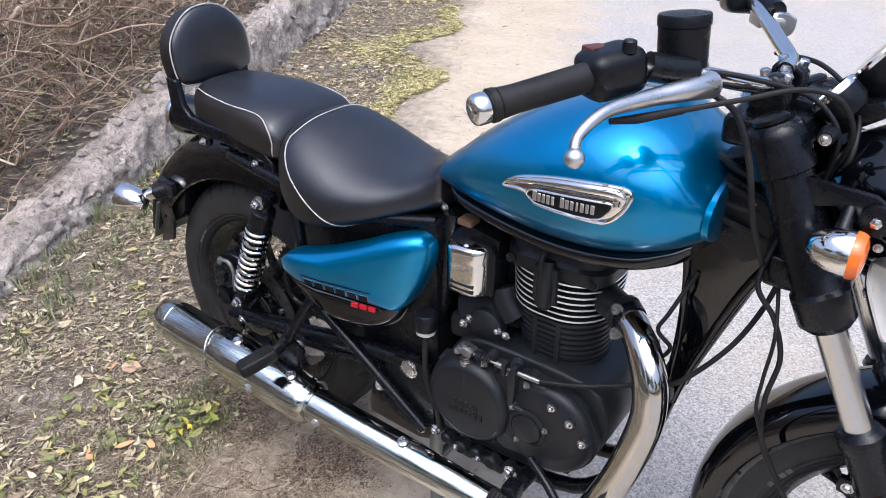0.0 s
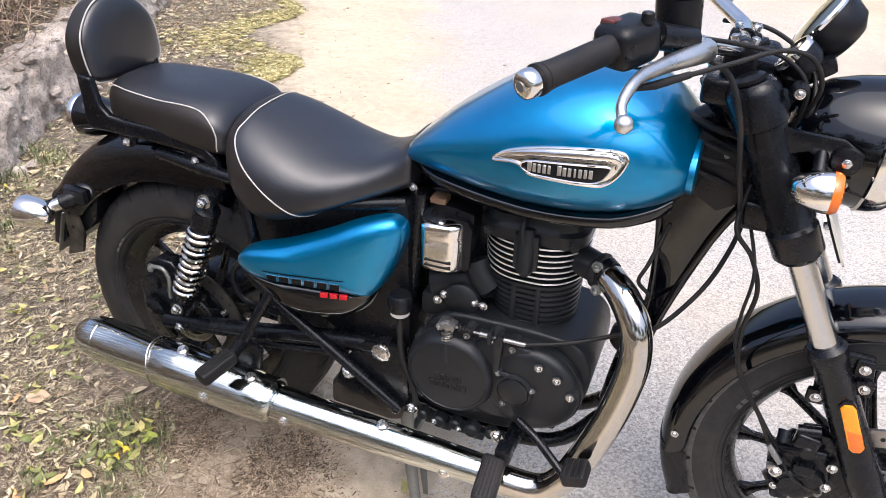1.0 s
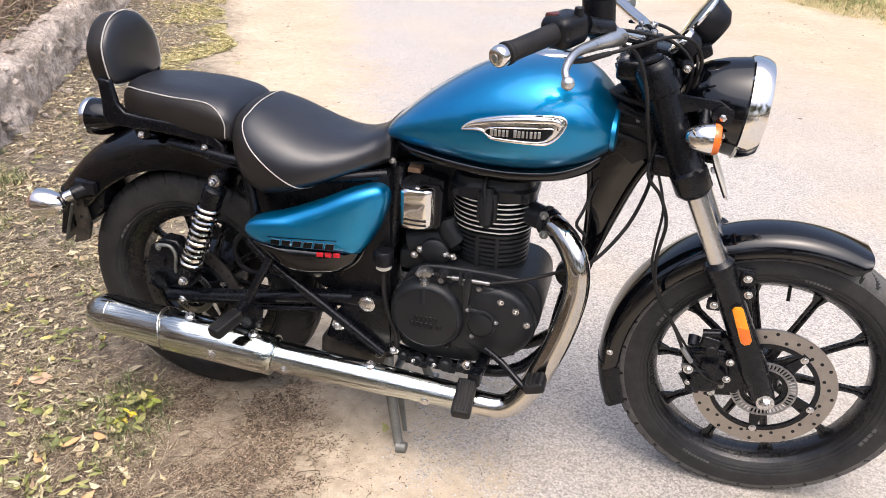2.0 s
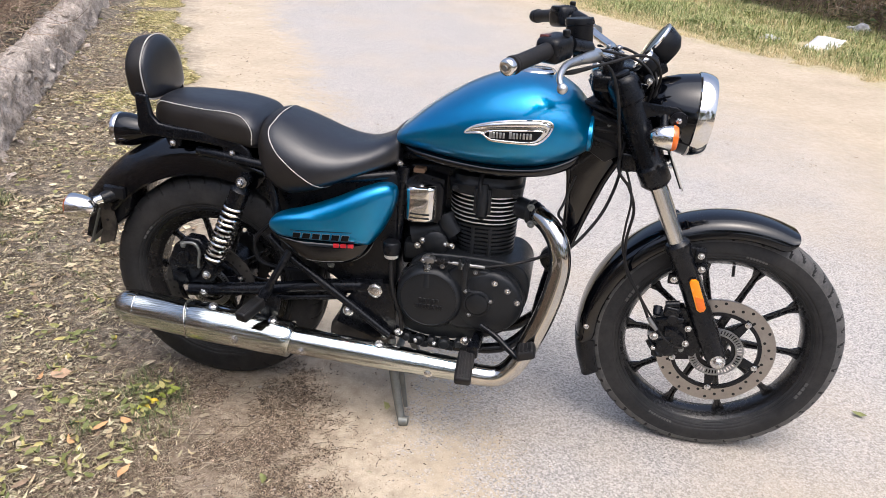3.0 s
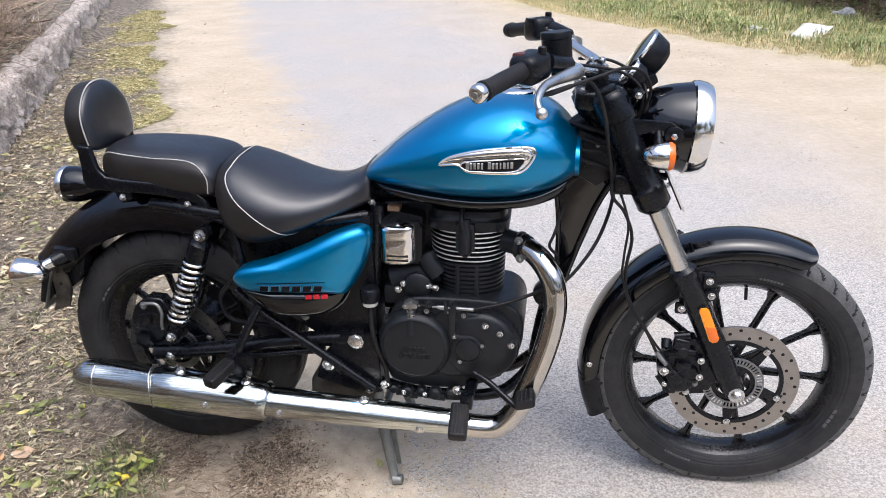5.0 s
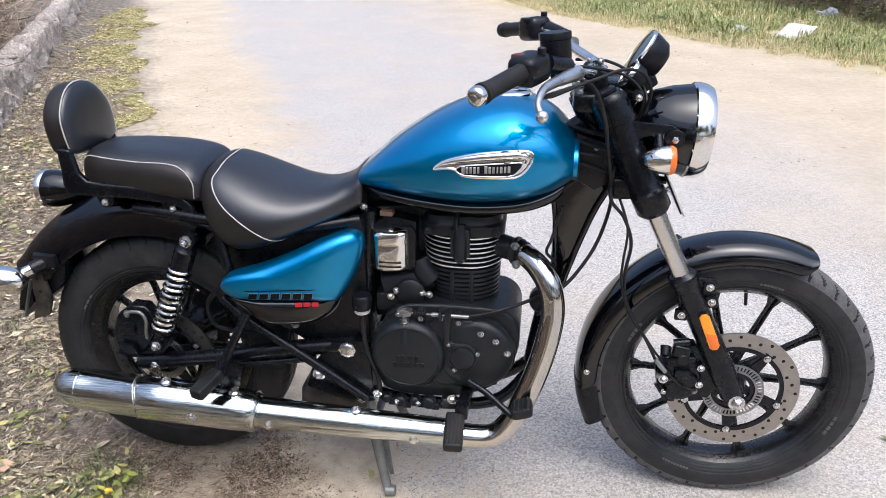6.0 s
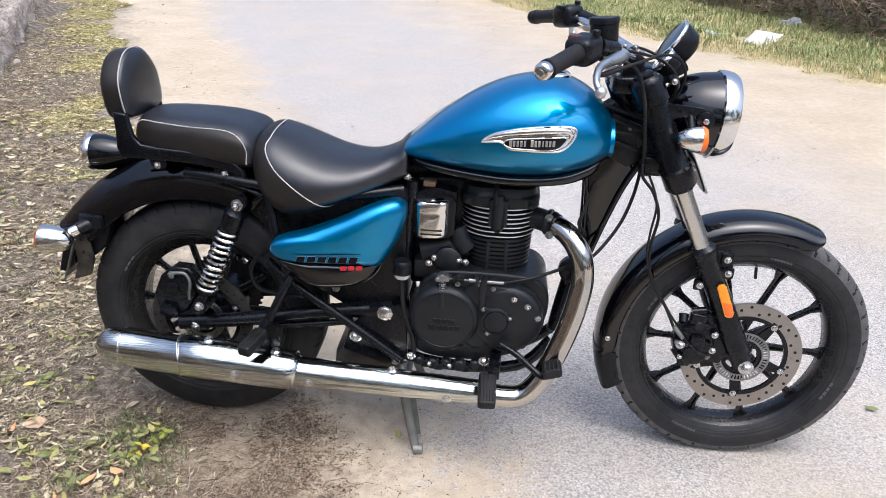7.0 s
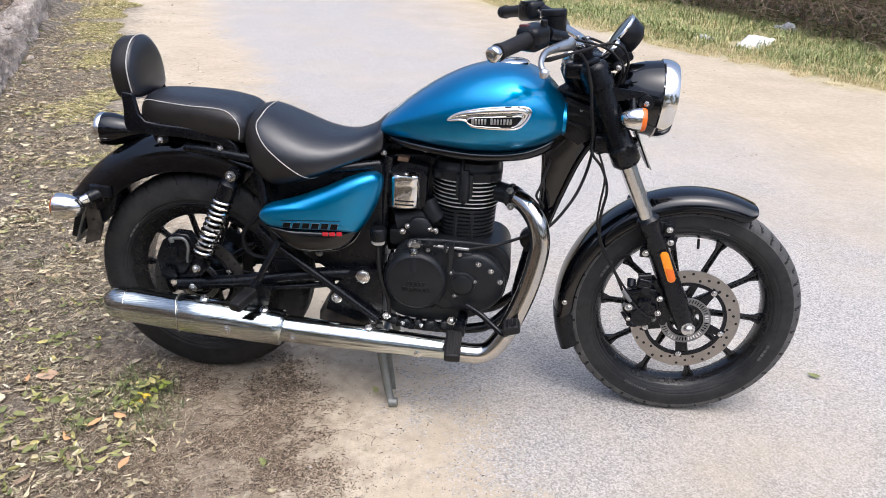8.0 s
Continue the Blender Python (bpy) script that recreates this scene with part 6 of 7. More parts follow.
part("injector_clip", Geo().box((0.03, 0.03, 0.012), Matrix.Translation((0.592, -0.065, 0.734)), 0.003), mat("tan plastic", (0.14, 0.085, 0.05), 0.5), bike)
part("air_box", Geo().prism([(0.545, 0.440), (0.550, 0.735), (0.640, 0.745), (0.700, 0.735), (0.712, 0.560), (0.690, 0.470)], -0.028, 0.095, 0.015, 3), PLASTIC, bike, "black air box behind the cylinder")
tb = part("throttle_body", Geo().tube([V(0.578, -0.035, 0.542), V(0.692, -0.035, 0.575)], 0.038, 20).lathe([(0.034, 0), (0.034, 0.02), (0.026, 0.026), (0.001, 0.027)], Matrix.Translation((0.645, -0.064, 0.540)) @ SIDE, 24).box((0.12, 0.05, 0.05), Matrix.Translation((0.618, -0.05, 0.507)), 0.012), ENGINE, bike, "black throttle body behind the cylinder")
many("screw", [Geo().bolt(x, -0.084, z, 0.006, 0.008) for x, z in ((0.612, 0.546), (0.672, 0.543), (0.689, 0.540), (0.598, 0.530))], STEEL, tb)
rs = part("rear_brake_reservoir", Geo().lathe([(0.014, -0.018), (0.0185, -0.014), (0.0195, 0.0)], axis((0.536, -0.120, 0.518), (0, 0, 1)), 24), PALE, bike, "small translucent reservoir with black cap")
part("cap", Geo().lathe([(0.022, -0.004), (0.0235, 0.002), (0.0235, 0.024), (0.019, 0.030), (0.001, 0.031)], axis((0.536, -0.120, 0.518), (0, 0, 1)), 24), PLASTIC, rs)
part("hose", Geo().tube([V(0.536, -0.120, 0.494), V(0.538, -0.126, 0.455), V(0.548, -0.133, 0.40), V(0.568, -0.130, 0.34), V(0.572, -0.125, 0.29)], 0.006, 10, n=6), RUBBER, rs)
cable("fuel_wire", [V(0.985, -0.03, 0.75), V(0.965, -0.07, 0.69), V(0.955, -0.08, 0.66), V(0.975, -0.07, 0.63), V(0.96, -0.06, 0.60), V(0.945, -0.04, 0.615)], 0.0035, label="loose black wire")
cable("horn_wire", [V(0.96, -0.05, 0.585), V(0.945, -0.09, 0.56), V(0.955, -0.10, 0.53), V(0.94, -0.08, 0.50)], 0.0035, label="loose black wire")
part("horn", Geo().lathe([(0.034, 0), (0.034, 0.016), (0.026, 0.022), (0.001, 0.023)], Matrix.Translation((0.955, -0.05, 0.53)) @ SIDE, 28), PLASTIC, bike, "black horn by the down tube")

# ---- exhaust ----
ex = new("exhaust")
ex.parent = bike
tagged(ex, "long chrome exhaust pipe with round-ended chrome silencer")
part("header_pipe", Geo().tube([V(0.882, -0.046, 0.648), V(0.908, -0.064, 0.644), V(0.940, -0.092, 0.626), V(0.966, -0.114, 0.588), V(0.975, -0.124, 0.532), V(0.967, -0.134, 0.468), V(0.948, -0.146, 0.394), V(0.919, -0.158, 0.316), V(0.890, -0.166, 0.258), V(0.852, -0.170, 0.220), V(0.800, -0.172, 0.214), V(0.740, -0.174, 0.222)], [0.022, 0.026, 0.027, 0.0275, 0.0275, 0.0275, 0.0275, 0.028, 0.028, 0.028, 0.029, 0.030], 26, n=6), HEADER, ex)
part("port_collar", Geo().tube([V(0.892, -0.052, 0.648), V(0.904, -0.060, 0.645)], [0.030, 0.028], 20), SATIN, ex)
part("link_pipe", Geo().tube([V(0.760, -0.174, 0.219), V(0.740, -0.174, 0.222), V(0.50, -0.181, 0.236), V(0.265, -0.188, 0.250)], [0.030, 0.0315, 0.0365, 0.0385], 30), PIPE, ex, "chrome heat shield pipe")
y0 = -0.193
part("silencer", Geo().tube([V(0.285, y0, 0.251), V(0.280, y0, 0.252), V(0.262, y0, 0.254), V(0.225, y0, 0.257), V(0.06, y0, 0.268), V(0.0, y0, 0.272), V(-0.004, y0, 0.272), V(-0.15, y0, 0.283), V(-0.185, y0, 0.286), V(-0.208, y0, 0.288), V(-0.222, y0, 0.289)], [0.040, 0.046, 0.0495, 0.0515, 0.0535, 0.0540, 0.0520, 0.0495, 0.0475, 0.0410, 0.030], 44), PIPE, ex)
part("weld_seam", Geo().tube([V(-0.158 - 0.002 * math.sin(t), y0 + 0.0492 * math.cos(t), 0.2835 + 0.0492 * math.sin(t)) for t in (2 * math.pi * i / 40 for i in range(40))], 0.0012, 6, closed=True), CHROME, ex)
part("shield_gap", Geo().tube([V(-0.002 - 0.014 * math.sin(t) ** 2, y0 + 0.0541 * math.cos(t), 0.2722 + 0.0541 * math.sin(t)) for t in (2 * math.pi * i / 48 for i in range(48))], 0.0014, 6, closed=True), STEEL, ex)
# near-black end disc paints in the shade of the open bore
part("tail_bore", Geo().tube([V(-0.220, y0, 0.289), V(-0.2235, y0, 0.289)], 0.026, 20), DARK, ex)
part("clamp_band", Geo().tube([V(0.277, -0.189, 0.2505), V(0.262, -0.189, 0.2515)], 0.0505, 36), PIPE, ex)
many("shield_screw", [Geo().bolt(0.138, -0.2455, 0.260, 0.009, 0.006), Geo().bolt(0.318, -0.2235, 0.238, 0.009, 0.006), Geo().bolt(0.665, -0.2065, 0.218, 0.009, 0.006)], STEEL, ex)
for x, y, z in ((0.060, -0.195, 0.3225), (0.232, -0.200, 0.3085), (0.525, -0.185, 0.272)):
    part("shield_screw", Geo().lathe([(0.012, 0), (0.012, 0.003), (0.007, 0.006), (0.007, 0.009)], axis((x, y, z), (0, -0.25, 1)), 14), STEEL, ex)
part("hanger", Geo().prism([(0.165, 0.335), (0.21, 0.375), (0.245, 0.36), (0.235, 0.305), (0.19, 0.30)], -0.172, -0.160, 0.004), SATIN, ex, "steel silencer hanger")
part("catalyst_box", Geo().prism([(0.358, 0.205), (0.362, 0.262), (0.40, 0.300), (0.47, 0.305), (0.535, 0.290), (0.54, 0.215), (0.50, 0.20)], -0.10, 0.06, 0.015, 3), OLDDISC, ex, "dusty grey collector box")

# ---- pegs, pedal, stand ----
def peg(name, a, b, w, h, label):
    t = new(name)
    t.parent = bike
    tagged(t, label)
    d = b - a
    m = axis((a + b) / 2, d)
    part("rubber", Geo().box((w, h, d.length), m, min(w, h) * 0.3, 3), RUBBER, t)
    g = Geo()
    for i in range(5):
        off = (i - 2) * w * 0.17
        g.box((w * 0.08, h * 0.25, d.length * 0.82), m @ Matrix.Translation((off, h * 0.46, 0)), 0.001, 1)
        g.box((w * 0.08, h * 0.25, d.length * 0.82), m @ Matrix.Translation((off, -h * 0.46, 0)), 0.001, 1)
    tagged(part("rib", g, RUBBER, t), kind="stuff")
    return t


p1 = peg("rider_footpeg", V(0.764, -0.194, 0.288), V(0.766, -0.276, 0.250), 0.044, 0.030, "ribbed black rubber rider footpeg")
part("peg_mount", Geo().tube([V(0.782, -0.11, 0.295), V(0.778, -0.20, 0.293)], [0.016, 0.013], 14).box((0.03, 0.035, 0.035), Matrix.Translation((0.778, -0.188, 0.298)), 0.006), SATIN, p1)
part("peg_bolt", Geo().bolt(0.752, -0.150, 0.300, 0.009, 0.012), STEEL, p1)
part("peg_feeler", Geo().tube([V(0.769, -0.258, 0.264), V(0.769, -0.260, 0.248)], [0.005, 0.003], 8), STEEL, p1)
p2 = peg("pillion_footpeg", V(0.206, -0.212, 0.370), V(0.180, -0.290, 0.354), 0.034, 0.028, "ribbed black rubber pillion footpeg")
part("peg_mount", Geo().tube([V(0.205, -0.170, 0.378), V(0.206, -0.220, 0.369)], [0.015, 0.013], 14), SATIN, p2)
pd = new("brake_pedal")
pd.parent = bike
tagged(pd, "black brake pedal with ribbed rubber pad")
part("arm", Geo().tube([V(0.79, -0.150, 0.352), V(0.830, -0.168, 0.338), V(0.870, -0.185, 0.312), V(0.898, -0.202, 0.300), V(0.914, -0.215, 0.318)], 0.008, 12, n=5), SATIN, pd)
part("pad", Geo().box((0.046, 0.052, 0.027), Matrix.Translation((0.917, -0.220, 0.335)) @ Matrix.Rotation(radians(-18), 4, 'Y'), 0.010, 4), RUBBER, pd)
g = Geo()
for i in range(4):
    g.box((0.004, 0.045, 0.005), Matrix.Translation((0.917, -0.222, 0.335)) @ Matrix.Rotation(radians(-18), 4, 'Y') @ Matrix.Translation((-0.015 + 0.01 * i, 0, 0.0138)), 0.001, 1)
tagged(part("pad_rib", g, RUBBER, pd), kind="stuff")
st = new("centre_stand")
st.parent = bike
tagged(st, "dull grey steel centre stand on the ground")
for s in (-1, 1):
    part("leg", Geo().tube([V(0.535, s * 0.085, 0.235), V(0.547, s * 0.105, 0.16), V(0.578, s * 0.140, 0.04), V(0.590, s * 0.152, 0.008)], [0.014, 0.014, 0.012, 0.011], 14, n=4), ZINC, st)
    part("leg_web", Geo().prism([(0.553, 0.16), (0.572, 0.16), (0.596, 0.03), (0.585, 0.03)], -0.003, 0.003, 0.001, 1, Matrix.Translation((0, s * 0.118, 0)) @ Matrix.Rotation(radians(14 * s), 4, 'X')), ZINC, st)
    part("foot", Geo().tube([V(0.582, s * 0.152, 0.010), V(0.606, s * 0.152, 0.012)], [0.016, 0.014], 14), ZINC, st)
part("cross_tube", Geo().tube([V(0.545, -0.10, 0.17), V(0.545, 0.10, 0.17)], 0.011, 12), ZINC, st)


# ---- the place: road edge, stone wall, dry hedge, grass verge ----
rng = random.Random(7)


def place(u, s, z=0.0):
    p = ACROSS * u + ALONG * s
    return V(p.x, p.y, z)


def wall_top(s):
    """The crumbling wall is lower towards its near end."""
    return 0.055 + 0.225 * min(1, max(0, (s - 0.3) / 1.7)) + 0.03 * noise.noise(V(s * 1.7, 0, 8))


def height(x, y):
    """The ground's relief: even on the road, lumpy in the dirt by the wall."""
    u = x * ACROSS.x + y * ACROSS.y
    k = min(1, max(0, (0.2 - u) / 0.5))
    e = min(1, max(0, (u - 5.0) / 1.0))
    n1 = noise.noise(V(x * 3.1, y * 3.1, 0.3))
    n2 = noise.noise(V(x * 11, y * 11, 2.7))
    near = math.hypot(x - 0.3, y) < 0.45
    bank = min(1, max(0, (-1.26 - u) / 0.10)) * (0.72 * wall_top(x * ALONG.x + y * ALONG.y) + 0.02 * n1)  # earth heaped behind the wall
    return bank + (0.010 * n1 + 0.006 * n2) * k * (0.3 if near else 1) + e * (0.03 * n1 + 0.02) - 0.004 * k


def ground_lines(near0, near1, step):
    a = list(np.arange(near0, near1 + 1e-6, step))
    d, lo, hi = step, [], []
    p, q = near0, near1
    while p > -900:
        d *= 1.35
        p -= d
        q += d
        lo.append(p)
        hi.append(q)
    return lo[::-1] + a + hi


gx, gy = ground_lines(-2.6, 3.2, 0.05), ground_lines(-1.6, 4.6, 0.05)
vs = [(x, y, height(x, y)) for y in gy for x in gx]
k = len(gx)
fs = [(j * k + i, j * k + i + 1, (j + 1) * k + i + 1, (j + 1) * k + i) for j in range(len(gy) - 1) for i in range(k - 1)]
me = bpy.data.meshes.new("ground")
me.from_pydata(vs, [], fs)
me.materials.append(GROUND)
me.shade_smooth()
tagged(new("ground", me), "worn grey asphalt road with sandy dirt and soil at its edges", "ground", kind="structure")

# the low rubble wall: a rough core with many stones set in it
def wall_core():
    rows = []
    for s in np.concatenate([np.arange(-9.0, -2.0, 0.06), np.arange(-2.0, 6.0, 0.016), np.arange(6.0, 22.0, 0.06)]):
        top = wall_top(s)
        k = 0.02 * noise.noise(V(s * 2.3, 3, 1))
        out = [(-1.10, -0.05), (-1.115, 0.0), (-1.12, top * 0.18), (-1.125, top * 0.36), (-1.13, top * 0.54), (-1.135, top * 0.72), (-1.145, top * 0.88), (-1.165, top * 0.97), (-1.20, top), (-1.235, top * 1.02), (-1.27, top * 1.01), (-1.305, top * 0.97), (-1.335, top * 0.86), (-1.35, top * 0.5), (-1.36, -0.05)]
        ring = []
        out = [(a[0] + (b[0] - a[0]) * f, a[1] + (b[1] - a[1]) * f) for a, b in zip(out, out[1:]) for f in (0.0, 0.5)]
        for u, z in out:
            p = place(u, s, z)
            n = 0.026 * noise.noise(p * 7) + 0.030 * abs(noise.noise(p * 15)) + 0.017 * noise.noise(p * 34) + 0.011 * noise.noise(p * 80) - 0.010
            ring.append(place(u + k + n * (1.3 if z < top * 0.9 else 0.4), s, z + (n * 1.2 if z > top * 0.6 else 0)))
        rows.append(ring)
    return Geo().loft(rows, closed=False, cap=False)


wall = tagged(new("wall_west", mesh("wall_west", wall_core(), STONE, sharp=0)), "low weathered rubble stone wall beside the road", "wall", kind="structure")


def rock(r, seed):
    """A small angular stone, about 50 triangles."""
    b = bmesh.new()
    bmesh.ops.create_icosphere(b, subdivisions=1, radius=r)
    o = random.Random(seed)
    for v in b.verts:
        v.co *= 0.75 + 0.5 * o.random()
    return Geo().take(b)


rocks = [mesh("stone", Geo().add(rock(1.0, i).v, rock(1.0, i).f), STONE, sharp=30) for i in range(6)]
for i in range(290):
    s = rng.uniform(-1.0, 5.0)
    top = wall_top(s)
    if rng.random() < 0.6:
        u, z = rng.uniform(-1.31, -1.16), top - 0.004
    elif rng.random() < 0.6:
        u, z = -1.125, rng.uniform(0.0, top * 0.9)
    else:
        u, z = rng.uniform(-1.09, -0.98), 0.004
    r = rng.uniform(0.010, 0.030) + 0.03 * rng.random() ** 4
    o = new("stone", rocks[i % 6])
    o.parent = wall
    o.matrix_local = Matrix.Translation(place(u, s, z)) @ Euler((rng.gauss(0, 0.3), rng.gauss(0, 0.3), rng.uniform(0, 6))).to_matrix().to_4x4() @ Matrix.Diagonal((r, r * rng.uniform(0.6, 1), r * rng.uniform(0.3, 0.6), 1))


# scattered pieces: leaves, straw, twigs, pebbles
def leaf(vs, fs, p, size, turn, tilt, curl, thin=0.42):
    """A leaf folded along its rib, with an uneven outline."""
    k = len(vs)
    m = Matrix.Translation(p) @ Matrix.Rotation(turn, 4, 'Z') @ Matrix.Rotation(tilt, 4, 'X')
    w, o = size * thin, rng.uniform
    up, bend = w * o(-0.1, 0.8), size * o(-0.25, 0.25)
    pts = [(-size, bend, curl * o(0, 1.2)), (-size * o(0.3, 0.5), -w * o(0.6, 1.0), up), (-size * 0.35, 0, 0), (-size * o(0.3, 0.5), w * o(0.6, 1.0), up * o(0.4, 1.2)), (size * o(0.2, 0.45), -w * o(0.7, 1.1), up * o(0.5, 1.2)), (size * 0.35, 0, 0), (size * o(0.2, 0.45), w * o(0.7, 1.1), up), (size, bend, curl * o(0.4, 1.6))]
    vs += [tuple(m @ V(*q)) for q in pts]
    fs += [(k, k + 1, k + 2), (k, k + 2, k + 3), (k + 1, k + 4, k + 5, k + 2), (k + 2, k + 5, k + 6, k + 3), (k + 4, k + 7, k + 5), (k + 5, k + 7, k + 6)]


def stick(vs, fs, pts, r):
    """A thin three-sided twig along the points."""
    k0 = len(vs)
    n = len(pts)
    for i, p in enumerate(pts):
        d = (pts[min(i + 1, n - 1)] - pts[max(i - 1, 0)]).normalized()
        a = d.cross(V(0.3, 0.2, 1)).normalized()
        b = d.cross(a)
        rr = r * (1 - 0.7 * i / (n - 1))
        for t in (0, 2.094, 4.189):
            vs.append(tuple(p + (a * math.cos(t) + b * math.sin(t)) * rr))
    for i in range(n - 1):
        for j in range(3):
            a, b = k0 + i * 3 + j, k0 + i * 3 + (j + 1) % 3
            fs.append((a, b, b + 3, a + 3))


def density(u, s):
    """How thickly the leaf litter lies."""
    edge = -0.12 - 0.26 * min(1, max(0, (s - 0.6) / 6.0)) + 0.30 * noise.noise(V(s * 1.7, 0, 5)) + 0.10 * noise.noise(V(s * 5, 0, 2))
    return min(1, max(0, (edge - u) / 0.30)) * max(0.12, 0.58 + 0.85 * noise.noise(V(u * 3.4, s * 3.4, 1.0)))


vs, fs, mv, mf = [], [], [], []
n = 0
while n < 60000:  # mulch of broken flakes, with whole leaves lying on it
    s = rng.uniform(-1.6, 8.5) if rng.random() < 0.7 else rng.uniform(-1.6, 1.6)
    u = rng.uniform(-1.10, 0.35)
    d = density(u, s)
    if rng.random() > d + 0.006 + 0.05 * max(0.0, noise.noise(V(u * 4, s * 2.2, 14))):
        continue
    p = place(u, s)
    n += 1
    if n % (14 if s < 1.2 else 5) == 0:
        p.z = height(p.x, p.y) + rng.uniform(0.004, 0.014)
        leaf(vs, fs, p, rng.choice((0.008, 0.010, 0.013, 0.017, 0.022)) * rng.uniform(0.7, 1.2), rng.uniform(0, 6.28), rng.gauss(0, 0.5), rng.uniform(-0.002, 0.014), rng.choice((0.18, 0.26, 0.35, 0.45)) * rng.uniform(0.8, 1.2))
    else:
        p.z = height(p.x, p.y) + rng.uniform(0.001, 0.009)
        leaf(mv, mf, p, rng.choice((0.003, 0.004, 0.006, 0.008, 0.010)) * rng.uniform(0.7, 1.5), rng.uniform(0, 6.28), rng.gauss(0, 0.5), rng.uniform(-0.002, 0.006), rng.choice((0.07, 0.12, 0.2, 0.4)))
stuff("leaf_mulch", mv, mf, MULCH, "broken brown leaf flakes covering the soil", "leaves")
for i in range(9000):
    p = place(rng.uniform(-3.0, -1.30), rng.uniform(-2.2, 6.5))
    p.z = height(p.x, p.y) + rng.uniform(0.004, 0.02)
    leaf(vs, fs, p, rng.uniform(0.010, 0.024), rng.uniform(0, 6.28), rng.gauss(0, 0.4), rng.uniform(-0.002, 0.009), rng.uniform(0.25, 0.5))
stuff("leaf_litter", vs, fs, LEAF, "dry tan and yellow fallen leaves lying along the wall", "leaves")
vs, fs = [], []
n = 0
while n < 32000:
    s, u = rng.uniform(-1.6, 6.0), rng.uniform(-1.14, 0.75)
    if rng.random() > 0.75 * density(u, s) + (0.22 if u < 0.2 and s < 0.8 else 0.012) * (0.4 + noise.noise(V(u * 7, s * 7, 9))):
        continue
    p = place(u, s)
    p.z = height(p.x, p.y) + 0.003
    a, L = rng.uniform(0, 6.28), rng.uniform(0.010, 0.05)
    d = V(math.cos(a), math.sin(a), 0)
    e = V(-d.y, d.x, 0) * rng.gauss(0, 0.15) * L
    stick(vs, fs, [p - d * L * 0.5, p + e + V(0, 0, 0.002), p + d * L * 0.5 + V(0, 0, rng.uniform(0, 0.004))], rng.uniform(0.0005, 0.0012))
    n += 1
for i in range(5200):  # long pale stems tangled in the litter
    s, u = rng.uniform(-1.6, 4.0), rng.uniform(-1.08, 0.05)
    if rng.random() > density(u, s) + 0.04:
        continue
    p = place(u, s)
    p.z = height(p.x, p.y) + rng.uniform(0.006, 0.016)
    a, L = rng.uniform(0, 6.28), rng.uniform(0.03, 0.11)
    d, e = V(math.cos(a), math.sin(a), 0), V(-math.sin(a), math.cos(a), 0)
    bow = rng.gauss(0, 0.16) * L
    stick(vs, fs, [p - d * L * 0.5, p - d * L * 0.15 + e * bow + V(0, 0, 0.004), p + d * L * 0.2 + e * bow * 0.8 + V(0, 0, 0.005), p + d * L * 0.5], rng.uniform(0.0006, 0.0014))
for i in range(3400):  # pale curved strands on the dark soil
    p = V(rng.gauss(0.15, 0.24), rng.gauss(-0.36, 0.22), 0)
    if p.x - 0.24 > 0.57 * (0.08 - p.y):
        continue
    p.z = height(p.x, p.y) + 0.004
    a, L = rng.uniform(0, 6.28), rng.uniform(0.012, 0.05)
    d, e = V(math.cos(a), math.sin(a), 0), V(-math.sin(a), math.cos(a), 0)
    bow = rng.gauss(0, 0.18) * L
    stick(vs, fs, [p - d * L * 0.5, p - d * L * 0.15 + e * bow + V(0, 0, 0.002), p + d * L * 0.2 + e * bow * 0.8 + V(0, 0, 0.003), p + d * L * 0.5], rng.uniform(0.0004, 0.0009))
stuff("straw_litter", vs, fs, STRAW, "short dry stalks scattered over the dirt", "straw")
vs, fs = [], []
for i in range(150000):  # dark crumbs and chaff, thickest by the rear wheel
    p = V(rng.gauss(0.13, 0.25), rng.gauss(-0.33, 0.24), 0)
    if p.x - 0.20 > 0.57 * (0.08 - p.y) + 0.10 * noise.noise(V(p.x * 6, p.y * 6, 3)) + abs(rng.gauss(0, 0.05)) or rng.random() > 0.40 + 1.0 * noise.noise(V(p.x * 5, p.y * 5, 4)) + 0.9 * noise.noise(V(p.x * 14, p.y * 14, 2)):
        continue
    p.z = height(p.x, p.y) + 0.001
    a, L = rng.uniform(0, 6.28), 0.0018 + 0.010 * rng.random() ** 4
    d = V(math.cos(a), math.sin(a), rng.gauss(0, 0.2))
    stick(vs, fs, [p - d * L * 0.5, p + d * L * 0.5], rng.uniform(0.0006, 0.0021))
for i in range(1500):  # thin out on to the sandy edge of the road
    p = V(rng.gauss(0.62, 0.22), rng.gauss(-0.33, 0.25), 0)
    if p.x > 1.1 or rng.random() > 0.5 + 1.2 * noise.noise(V(p.x * 6, p.y * 6, 8)):
        continue
    p.z = height(p.x, p.y) + 0.0012
    a, L = rng.uniform(0, 6.28), 0.002 + 0.007 * rng.random() ** 3
    d = V(math.cos(a), math.sin(a), 0)
    stick(vs, fs, [p - d * L * 0.5, p + d * L * 0.5], rng.uniform(0.0008, 0.0022))
